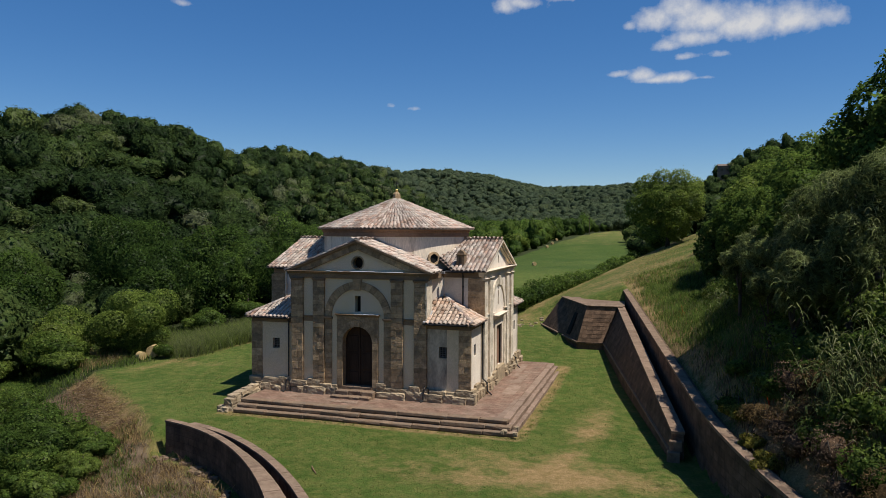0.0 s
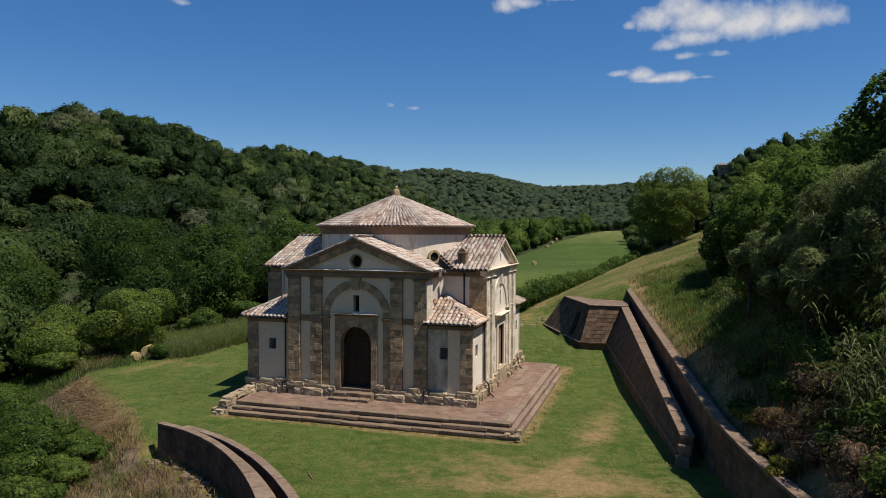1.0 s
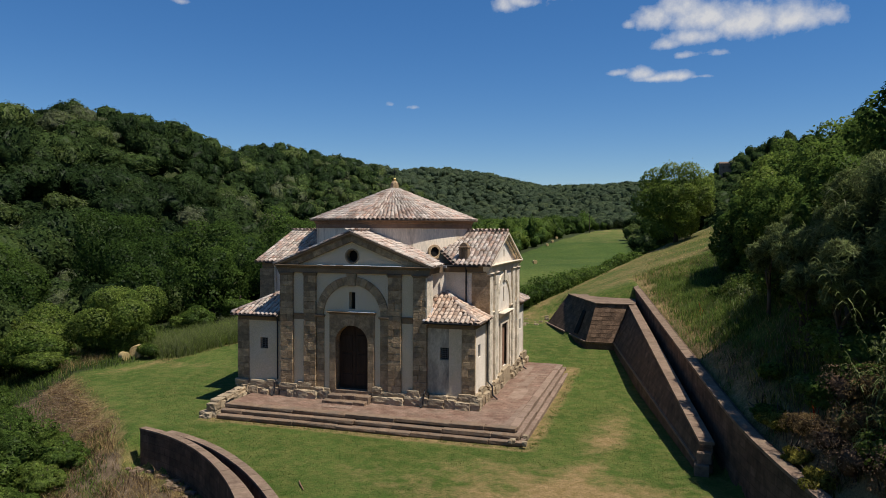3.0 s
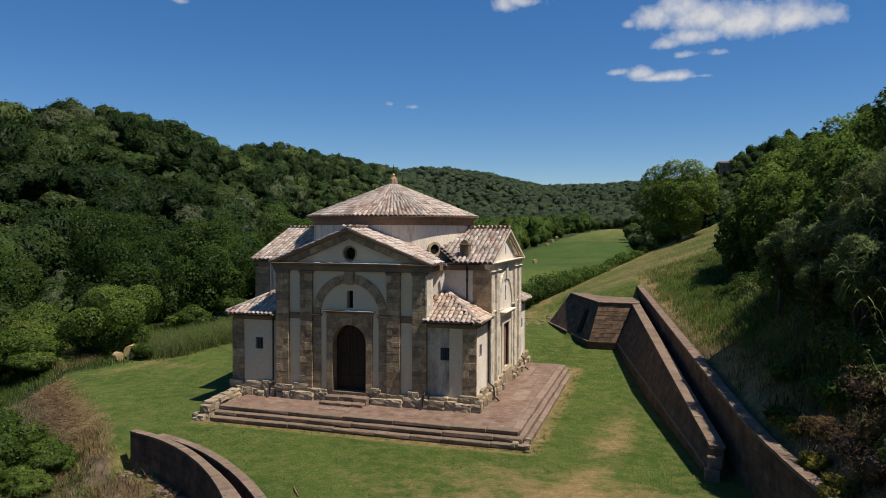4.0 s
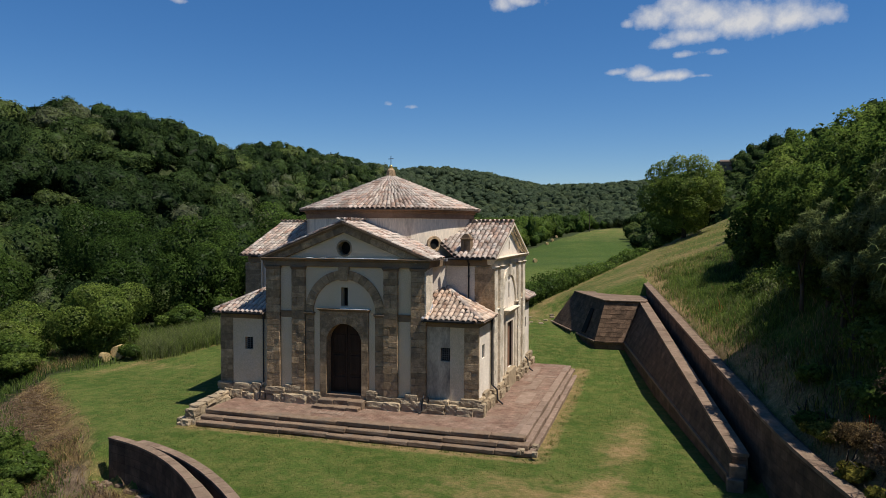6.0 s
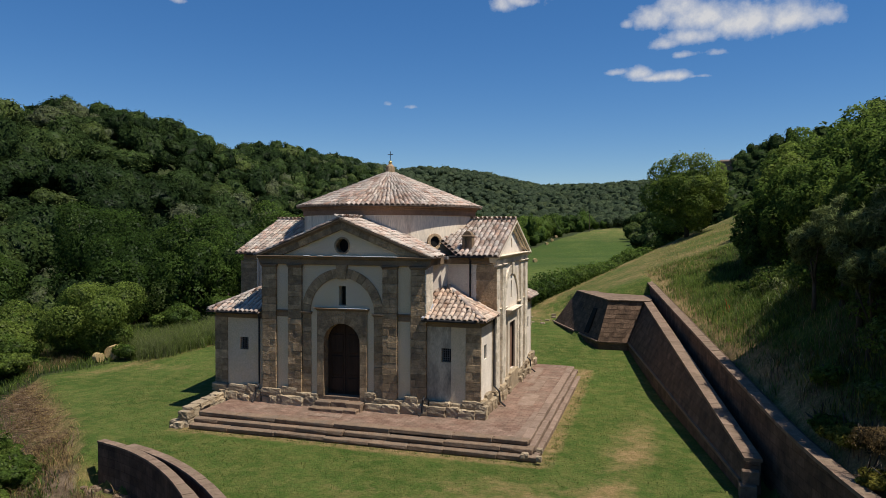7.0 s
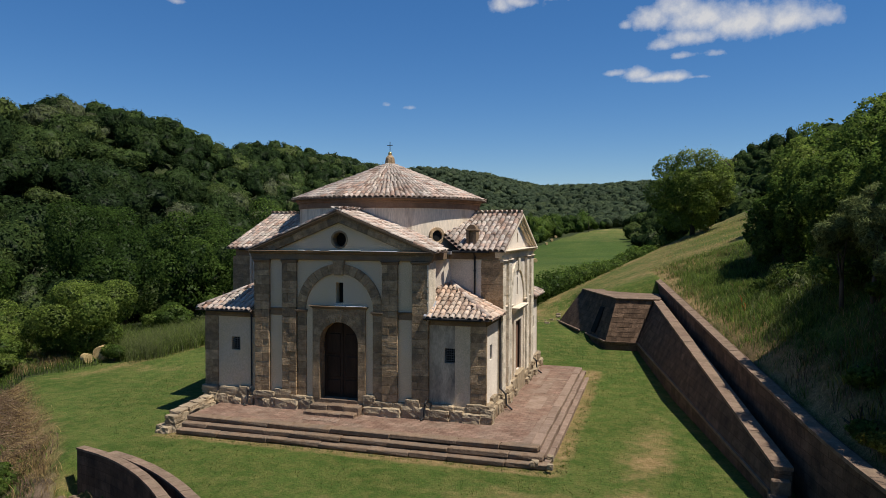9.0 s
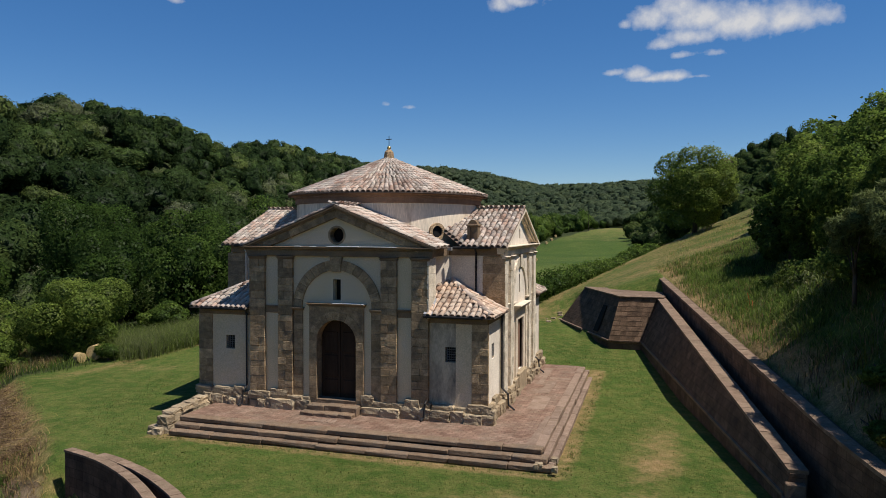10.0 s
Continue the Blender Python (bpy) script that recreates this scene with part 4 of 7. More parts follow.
for i in range(8):
    x, yy = edge_rng.uniform(7.5, 8.35), edge_rng.uniform(-8.6, -7.6)
    r = edge_rng.uniform(0.05, 0.13)
    z = 0.2
    ob = new("rubble_stone", rock(x - r, x + r, yy - r, yy + r, z - 0.1, z + r * 0.9, edge_rng).mesh("rubble_stone", BASE_STONE))
    tagged(ob, "loose broken stone on the worn terrace steps", "stone", "rubble at the steps")

# ---- long retaining walls beside the lawn ----
long_wall = thing("retaining_wall", "long brown tufa retaining wall with a sloping brick coping", "wall", kind="structure")
ys_ = [17.2, 14, 10, 6, 2, -2, -6, -8.5, -10, -11.5, -13, -14.5, -16, -17.5, -19, -20.5, -22, -24, -26]
body = Shape()
vs = []
for y in ys_:
    x, zt_ = wall_x(y), wall_top(y)
    vs += [(x, y, -1.0), (x + 0.05, y, zt_ - 0.1), (x + 0.5, y, zt_ - 0.1), (x + 0.5, y, -1.0)]
fs = [(i * 4 + j, (i + 1) * 4 + j, (i + 1) * 4 + (j + 1) % 4, i * 4 + (j + 1) % 4) for i in range(len(ys_) - 1) for j in range(4)]
body.add(vs, fs + [(0, 1, 2, 3), tuple(range(len(vs) - 1, len(vs) - 5, -1))])
part("wall_body", body, WALL_BRICK, long_wall)
wr = random.Random(5)
y = 17.2
while y > -26:
    w = wr.uniform(0.34, 0.42)
    a, b = y, y - w + 0.012
    q = [(wall_x(t) + dx, t, wall_top(t) + dz + d) for d in [wr.uniform(-0.006, 0.006)] for t in (a, b) for dx in (-0.03, 0.34) for dz in (-0.1, 0.0)]
    s = Shape().add(q, [(0, 1, 3, 2), (4, 6, 7, 5), (0, 4, 5, 1), (2, 3, 7, 6), (1, 5, 7, 3), (0, 2, 6, 4)])
    part("coping_brick", s, COPING, long_wall)
    y -= w

inner = thing("battered_wall", "sloping-faced tufa retaining wall with a string course and pale coping", "wall", kind="structure")
Y0, Y1 = 11.9, -9.3


def in_x(y):          # face of the top of the battered wall
    return 11.17 + (11.9 - y) * 0.1505


def in_top(y):
    return 3.34 - (11.9 - y) * 0.1095


def foot_x(y):        # foot of the slope, at the string course
    return 10.34 + (10.9 - y) * 0.193


def foot_z(y):
    return 1.04 - (10.9 - y) * 0.0326


sl = Shape()
vs = []
for y in [Y0 + (Y1 - Y0) * i / 12 for i in range(13)]:
    vs += [(foot_x(y), y, -0.6), (foot_x(y), y, foot_z(y)), (in_x(y), y, in_top(y) - 0.08), (in_x(y) + 0.4, y, in_top(y) - 0.08), (in_x(y) + 0.4, y, -0.6)]
fs = [(i * 5 + j, (i + 1) * 5 + j, (i + 1) * 5 + (j + 1) % 5, i * 5 + (j + 1) % 5) for i in range(12) for j in range(5)]
part("slope", sl.add(vs, fs + [(0, 1, 2, 3, 4), tuple(range(64, 59, -1))]), WALL_BRICK, inner, "battered face of brown tufa")
y = Y0 - 0.1
while y > Y1 + 0.01:
    w = min(wr.uniform(0.4, 0.62), y - Y1)
    for nm, dx0, dx1, fx, fz, dz0, dz1, mt in (("coping_brick", -0.04, 0.44, in_x, in_top, -0.08, 0.02, COPING), ("string_course", -0.06, 0.1, foot_x, foot_z, -0.07, 0.02, STEP_STONE)):
        d = wr.uniform(-0.006, 0.006)
        q = [(fx(t) + dx, t, fz(t) + dz + d) for t in (y, y - w + 0.012) for dx in (dx0, dx1) for dz in (dz0, dz1)]
        part(nm, Shape().add(q, [(0, 1, 3, 2), (4, 6, 7, 5), (0, 4, 5, 1), (2, 3, 7, 6), (1, 5, 7, 3), (0, 2, 6, 4)]), mt, inner)
    y -= w
part("end_block", Shape().chamfer(14.16, 14.62, -9.72, -9.28, -0.5, 0.36, 0.02).chamfer(14.24, 14.7, -9.52, -9.27, 0.34, 0.72, 0.02), COPING, inner)

bastion = thing("bastion", "flat-topped tufa bastion with sloping faces and a brick string course", "bastion", kind="structure")
top = [(9.18, 11.7), (11.6, 11.85), (11.3, 18.4), (6.7, 17.6)]
bot = [(8.62, 10.85), (10.35, 10.85), (10.4, 18.6), (5.1, 18.2)]
vs = [(x, y, 0.2) for x, y in bot] + [(x, y, 1.04 + 0.015 * (y - 10.85)) for x, y in bot] + [(x, y, 3.36) for x, y in top]
part("core", Shape().add(vs, [(0, 4, 5, 1)[::-1], (3, 7, 4, 0)[::-1], (4, 8, 9, 5)[::-1], (7, 11, 8, 4)[::-1], (8, 11, 10, 9)[::-1], (1, 5, 6, 2)[::-1], (5, 9, 10, 6)[::-1], (2, 6, 7, 3)[::-1], (6, 10, 11, 7)[::-1]]), WALL_BRICK, bastion)


def lerp(a, b, k):
    return tuple(p + (q - p) * k for p, q in zip(a, b))


# facing blocks of the sunlit front, course by course
b0, b1, t0, t1 = (8.62, 10.85, 1.04), (10.3, 10.85, 1.04), (9.18, 11.7, 3.36), (11.15, 11.7, 3.36)
for r in range(9):
    k0, k1 = r / 9 + 0.004, (r + 1) / 9 - 0.006
    x, n = -wr.uniform(0, 0.08), 0
    while x < 0.99:
        w = wr.uniform(0.14, 0.22)
        a, b = max(x, 0), min(x + w - 0.008, 1)
        if b - a > 0.03:
            q = [lerp(lerp(b0, b1, u), lerp(t0, t1, u), k) for k in (k0, k1) for u in (a, b)]
            d = wr.uniform(0.012, 0.03)
            vs = q + [(p[0], p[1] - d, p[2] + d * 0.4) for p in q]
            part("facing_block", Shape().add(vs, [(4, 5, 7, 6), (0, 1, 5, 4), (2, 6, 7, 3), (0, 4, 6, 2), (1, 3, 7, 5)]), FACING, bastion)
        x += w
# string course along the foot, coping bricks on the front edge
for a, b in (((8.62, 10.85), (10.35, 10.85)), ((5.1, 18.2), (8.62, 10.85))):
    n = int(math.dist(a, b) / 0.5)
    for i in range(n):
        if a[0] == 5.1 and i in (8, 9):
            continue
        p, q = lerp(a, b, i / n), lerp(a, b, (i + 1) / n - 0.003)
        ang = math.atan2(q[1] - p[1], q[0] - p[0])
        m = Matrix.Translation((p[0], p[1], 1.02 + 0.015 * (p[1] - 10.85))) @ Matrix.Rotation(ang, 4, "Z")
        part("string_course", Shape().chamfer(0, math.dist(p, q), -0.08, 0.06, -0.05, 0.05, 0.015, 0.004, wr, m), COPING if a[0] == 5.1 else WALL_BRICK, bastion)
x = 9.13
while x < 11.5:
    part("coping_brick", Shape().chamfer(x, x + 0.29, 11.58, 12.5, 3.35, 3.41 + wr.uniform(-0.006, 0.006), 0.01, 0.004, wr), COPING, bastion)
    x += 0.3
n = 18
for i in range(n):
    p = lerp((6.7, 17.6), (9.18, 11.65), i / n)
    m = Matrix.Translation((p[0], p[1], 3.38)) @ Matrix.Rotation(math.atan2(-5.95, 2.48), 4, "Z")
    part("coping_brick", Shape().chamfer(0, 0.34, -0.05, 0.5, -0.04, 0.035 + wr.uniform(-0.005, 0.005), 0.01, 0.004, wr, m), COPING, bastion)
roof_slab = Shape()
for r in range(13):
    k0, k1 = r / 13, (r + 1) / 13 - 0.006
    a, b = lerp((9.3, 12.4), (7.1, 17.6), k0), lerp((9.3, 12.4), (7.1, 17.6), k1)
    c, d = lerp((11.6, 12.4), (11.3, 18.4), k0), lerp((11.6, 12.4), (11.3, 18.4), k1)
    z = 3.385 + wr.uniform(-0.004, 0.004)
    roof_slab.add([(*a, z), (*c, z), (*d, z), (*b, z), (*a, z - 0.08), (*c, z - 0.08), (*d, z - 0.08), (*b, z - 0.08)], [(0, 1, 2, 3), (0, 4, 5, 1), (1, 5, 6, 2), (2, 6, 7, 3), (3, 7, 4, 0)])
part("roof_slab", roof_slab, COPING, bastion, "rows of flat brick paving on the bastion")
# near-black panel just proud of the shaded face, painting the shade of a recess
q = [lerp(lerp((5.1, 18.2, 1.15), (8.62, 10.85, 1.04), u), lerp((6.7, 17.6, 3.36), (9.18, 11.7, 3.36), u), k) for k in (0.08, 0.72) for u in (0.7, 0.78)]
part("recess", Shape().add([(x - 0.03, y - 0.015, z + 0.012) for x, y, z in q] + [(x + 0.2, y + 0.1, z) for x, y, z in q], [(0, 2, 3, 1), (0, 1, 5, 4), (1, 3, 7, 5), (3, 2, 6, 7), (2, 0, 4, 6)]), DARK, bastion, "narrow dark panel painting a recess's shade on the sloping face")

# ---- curved double wall at the lawn's edge ----
curved = thing("curved_wall", "curved double wall of brown tufa with pale coping at the lawn edge", "wall", kind="structure")


def curve_top(k):
    return 0.5 - 0.02 * k


def outer_far(k):
    """Lawn side of the outer wall's top, which widens past the bend."""
    return 0.25 + 0.75 * max(k - 0.58, 0)


def inner_far(k):
    return 0.36 + 0.83 * k


def curve_piece(name, k0, k1, near, far, z0, z1, mat):
    vs = []
    for k in (k0, k1):
        for o in (near(k), far(k)):
            x, y = curve_wall(k, o)
            vs += [(x, y, curve_top(k) + z0), (x, y, curve_top(k) + z1)]
    return part(name, Shape().add(vs, [(0, 1, 3, 2), (4, 6, 7, 5), (0, 4, 5, 1), (2, 3, 7, 6), (1, 5, 7, 3), (0, 2, 6, 4)]), mat, curved)


for near, far, start in ((lambda k: 0.0, outer_far, 0.0), (lambda k: inner_far(k) - 0.27, inner_far, 0.14)):
    k = start
    while k < 1.3:
        curve_piece("wall_section", k, k + 0.05, lambda k: near(k) + 0.02, lambda k: far(k) - 0.02, -2.4, -0.06, WALL_BRICK)
        k += 0.05
    k = start
    while k < 1.3:
        w = wr.uniform(0.03, 0.042)
        d = wr.uniform(-0.006, 0.006)
        curve_piece("coping_brick", k, k + w - 0.001, lambda k: near(k) - 0.015, lambda k: far(k) + 0.015, -0.06 + d, 0.0 + d, COPING)
        k += w
for k, z in ((0.14, -0.06), (0.2, -0.2), (0.26, -0.36), (0.32, -0.54)):
    curve_piece("stair", k, k + 0.06, lambda k: 0.2, lambda k: inner_far(k) - 0.2, -1.8, z, COPING)
k = 0.38
while k < 1.3:
    curve_piece("channel_floor", k, k + 0.06, lambda k: outer_far(k) - 0.05, lambda k: inner_far(k) - 0.2, -2.4, -0.95, STEP_STONE)
    k += 0.06
for i in range(46):
    k = wr.uniform(-0.02, 1.0)
    x, y = curve_wall(k, -wr.uniform(0.1, 0.55))
    r = wr.uniform(0.05, 0.13)
    z = height(x, y)
    ob = new("rubble_stone", rock(x - r * 1.3, x + r * 1.3, y - r, y + r, z - 0.08, z + r * 0.9, wr).mesh("rubble_stone", STEP_STONE))
    tagged(ob, "loose rubble stone at the foot of the curved wall", "stone", "rubble at the curved wall")
for i in range(14):
    x, y = wr.uniform(3.2, 5.4), wr.uniform(17.2, 19.6)
    r = wr.uniform(0.05, 0.13)
    z = height(x, y)
    ob = new("rubble_stone", rock(x - r * 1.4, x + r * 1.4, y - r, y + r, z - 0.05, z + r * 0.8, wr).mesh("rubble_stone", BASE_STONE))
    tagged(ob, "pale loose stone lying behind the bastion", "stone", "pale rubble by the bastion")


# ---- ground ----
def axis(lo, hi, step, far, grow):
    c = list(np.arange(lo, hi + 1e-6, step))
    a, s = [c[0]], step
    while a[-1] > -far:
        s *= grow
        a.append(a[-1] - s)
    b, s = [c[-1]], step
    while b[-1] < far:
        s *= grow
        b.append(b[-1] + s)
    return np.array(a[:0:-1] + c + b[1:])


gx, gy = axis(-20, 20, 0.27, 1700, 1.09), axis(-22, 24, 0.27, 1700, 1.09)
GX, GY = np.meshgrid(gx, gy)
GZ = land(GX, GY)
n, m_ = len(gx), len(gy)
gi = np.arange(n * m_).reshape(m_, n)
quads = np.stack([gi[:-1, :-1], gi[:-1, 1:], gi[1:, 1:], gi[1:, :-1]], -1).reshape(-1, 4)
ground_mesh = bpy.data.meshes.new("ground")
ground_mesh.from_pydata(np.stack([GX, GY, GZ], -1).reshape(-1, 3).tolist(), [], quads.tolist())
ground_mesh.polygons.foreach_set("use_smooth", [True] * len(ground_mesh.polygons))


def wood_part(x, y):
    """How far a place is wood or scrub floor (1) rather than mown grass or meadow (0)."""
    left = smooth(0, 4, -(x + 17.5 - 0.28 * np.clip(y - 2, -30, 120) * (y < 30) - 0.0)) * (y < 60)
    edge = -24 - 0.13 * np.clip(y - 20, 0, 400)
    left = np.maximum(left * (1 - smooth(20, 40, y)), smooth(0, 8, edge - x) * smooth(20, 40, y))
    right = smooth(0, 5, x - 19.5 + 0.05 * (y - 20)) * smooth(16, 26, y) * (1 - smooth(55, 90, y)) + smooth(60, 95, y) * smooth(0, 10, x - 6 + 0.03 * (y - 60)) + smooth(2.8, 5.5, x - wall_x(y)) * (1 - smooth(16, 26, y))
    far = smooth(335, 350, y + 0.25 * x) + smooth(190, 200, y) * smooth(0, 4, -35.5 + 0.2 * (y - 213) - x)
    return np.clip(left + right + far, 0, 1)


def dry_part(x, y):
    """Dry and bare ground: round the terrace, on the bank, in patches of the lawn, below the curved wall."""
    b = 0.5 + 0.5 * bumps(x, y, 0.55, 0.7)
    c = 0.5 + 0.5 * bumps(x, y, 1.9, 2.4)
    dx = np.maximum(np.maximum(-5.3 - x, x - 8.45), 0)
    dy = np.maximum(np.maximum(-8.6 - y, y - 5.8), 0)
    rim = 1 - smooth(0.1, 0.55, np.hypot(dx, dy))
    patch = 1.0 * np.exp(-(((x - 9.6) / 4.6) ** 2 + ((y + 12.6) / 1.9) ** 2)) * (0.35 + 0.7 * b * c + 0.4 * c) + 0.85 * np.exp(-(((x - 11.1 - 0.08 * (y + 6)) / 0.75) ** 2 + ((y + 7) / 5) ** 2)) * (0.3 + 0.8 * c)
    patch = patch + 0.35 * np.exp(-(((x - 3) / 6) ** 2 + ((y + 12.4) / 0.8) ** 2)) * c + 0.5 * np.exp(-(((x + 15.5) / 5) ** 2 + ((y - 2.5) / 0.9) ** 2)) * c
    bank = smooth(16, 19, y) * (1 - smooth(60, 90, y)) * smooth(-1.0, 2.0, x - hedge_x(y)) * (0.2 + 0.26 * b)
    bank = bank + 0.6 * np.exp(-((x - hedge_x(y) - 1.3) / 0.6) ** 2) * smooth(18, 22, y) * (1 - smooth(45, 60, y)) * (0.5 + 0.5 * c)
    steep = smooth(0.2, 1, x - wall_x(y)) * (1 - smooth(14, 22, y)) * (1.15 * np.exp(-((x - wall_x(y) - 0.8) / 0.75) ** 2) + 0.22 * b + 0.45 * smooth(10.5, 13.0, -y) * (0.5 + c))
    scrub = smooth(-0.2, 0.8, out_of_wall(x, y)) * (x > -26) * (0.3 + 0.35 * c)
    brush = 0.8 * np.exp(-((out_of_wall(x, y) - 0.9) / 0.8) ** 2) * (x < -7.2) * (x > -24) * (0.4 + 0.8 * c)
    field = smooth(210, 330, y) * (0.1 + 0.26 * b) + 0.14 * smooth(60, 100, y) * (0.5 + 0.5 * bumps(x, y, 0.12, 1.0))
    verge = np.exp(-((x + 17.2 - 0.28 * (y - 2)) / 0.8) ** 2) * (np.abs(y - 6) < 7) * 0.35
    return np.clip(0.7 * rim + patch + bank + steep + scrub + brush + field + verge, 0, 1)


def earth_part(x, y):
    """Bare brown soil under brushwood and scrub."""
    return np.clip(smooth(0.0, 1.2, out_of_wall(x, y) - 1.0 * smooth(6.6, 8.5, -x)) * (x > -34) * (y < 8) * (y > -40), 0, 1)


for key, values in (("lush", smooth(70, 130, GY) * (1 - smooth(240, 330, GY))), ("earth", earth_part(GX, GY)), ("wood", wood_part(GX, GY)), ("dry", dry_part(GX, GY))):
    at = ground_mesh.attributes.new(key, "FLOAT", "POINT")
    at.data.foreach_set("value", values.reshape(-1).astype(np.float32))


def ground_material():
    m = bpy.data.materials.new("grassland")
    m.use_nodes = True
    n, k = m.node_tree.nodes, m.node_tree.links
    b = n["Principled BSDF"]
    b.inputs["Roughness"].default_value, b.inputs["Specular IOR Level"].default_value = 0.95, 0.1
    pos = n.new("ShaderNodeNewGeometry").outputs["Position"]

    def tex(scale, detail=6.0):
        t = n.new("ShaderNodeTexNoise")
        t.inputs["Scale"].default_value, t.inputs["Detail"].default_value, t.inputs["Roughness"].default_value = scale, detail, 0.65
        k.new(pos, t.inputs["Vector"])
        return t.outputs["Fac"]

    def band(v, a, c, lo=0.0, hi=1.0):
        r = n.new("ShaderNodeMapRange")
        for i, q in ((1, a), (2, c), (3, lo), (4, hi)):
            r.inputs[i].default_value = q
        k.new(v, r.inputs[0])
        return r.outputs[0]

    def mix(f, a, c):
        x = n.new("ShaderNodeMix")
        x.data_type = "RGBA"
        for i, v in ((0, f), (6, a), (7, c)):
            if isinstance(v, tuple):
                x.inputs[i].default_value = (*v, 1)
            else:
                k.new(v, x.inputs[i])
        return x.outputs[2]

    def maths(op, a, c):
        x = n.new("ShaderNodeMath")
        x.operation = op
        for i, v in ((0, a), (1, c)):
            if isinstance(v, (int, float)):
                x.inputs[i].default_value = v
            else:
                k.new(v, x.inputs[i])
        return x.outputs[0]

    def attr(name):
        a = n.new("ShaderNodeAttribute")
        a.attribute_name = name
        return a.outputs["Fac"]
    grass = mix(band(tex(0.35), 0.35, 0.65), (0.050, 0.085, 0.014), (0.081, 0.118, 0.024))
    grass = mix(band(tex(1.7, 8), 0.42, 0.68, 0, 0.8), grass, (0.155, 0.145, 0.042))
    grass = mix(band(tex(9.0, 4), 0.52, 0.7, 0, 0.7), grass, (0.040, 0.072, 0.014))
    hay = mix(band(tex(3.0, 8), 0.35, 0.7), (0.33, 0.22, 0.105), (0.20, 0.14, 0.052))
    hay = mix(band(tex(14.0, 4), 0.5, 0.72, 0, 0.6), hay, (0.09, 0.085, 0.03))
    mow = n.new("ShaderNodeVectorMath")
    mow.operation = "MULTIPLY"
    mow.inputs[1].default_value = (0.11, 0.42, 0.2)
    k.new(pos, mow.inputs[0])
    rows = n.new("ShaderNodeTexNoise")
    rows.inputs["Scale"].default_value, rows.inputs["Detail"].default_value = 1.0, 5.0
    k.new(mow.outputs[0], rows.inputs["Vector"])
    grass = mix(maths("MULTIPLY", attr("lush"), band(tex(0.05, 5), 0.35, 0.6, 0.5, 1.0)), grass, (0.042, 0.072, 0.014))
    d = maths("ADD", attr("dry"), band(tex(2.4, 8), 0.3, 0.7, -0.35, 0.35))
    d = maths("ADD", d, band(rows.outputs["Fac"], 0.35, 0.7, -0.15, 0.3))
    d = band(d, 0.18, 0.95)
    d = maths("MULTIPLY", d, band(attr("dry"), 0.02, 0.25))
    col = mix(d, grass, hay)
    soil = mix(band(tex(2.2, 8), 0.35, 0.65), (0.085, 0.058, 0.038), (0.20, 0.145, 0.095))
    soil = mix(band(tex(11.0, 5), 0.5, 0.7, 0, 0.7), soil, (0.06, 0.06, 0.025))
    col = mix(band(maths("ADD", attr("earth"), band(tex(1.6, 5), 0.3, 0.7, -0.3, 0.3)), 0.35, 0.7), col, soil)
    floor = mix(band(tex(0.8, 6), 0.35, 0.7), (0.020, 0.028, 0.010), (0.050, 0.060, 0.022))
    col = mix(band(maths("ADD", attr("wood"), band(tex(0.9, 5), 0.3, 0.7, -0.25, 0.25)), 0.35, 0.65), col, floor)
    g = n.new("ShaderNodeHueSaturation")
    k.new(maths("MULTIPLY", band(tex(42.0, 4), 0.28, 0.72, 0.4, 1.7), band(tex(11.0, 5), 0.3, 0.7, 0.72, 1.28)), g.inputs["Value"])
    k.new(col, g.inputs["Color"])
    k.new(g.outputs[0], b.inputs["Base Color"])
    bp = n.new("ShaderNodeBump")
    bp.inputs["Strength"].default_value, bp.inputs["Distance"].default_value = 0.9, 0.08
    k.new(maths("ADD", tex(30.0, 4), tex(6.0, 4)), bp.inputs["Height"])
    k.new(bp.outputs[0], b.inputs["Normal"])
    return m


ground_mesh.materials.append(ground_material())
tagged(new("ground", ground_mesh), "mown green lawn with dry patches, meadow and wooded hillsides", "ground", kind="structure")


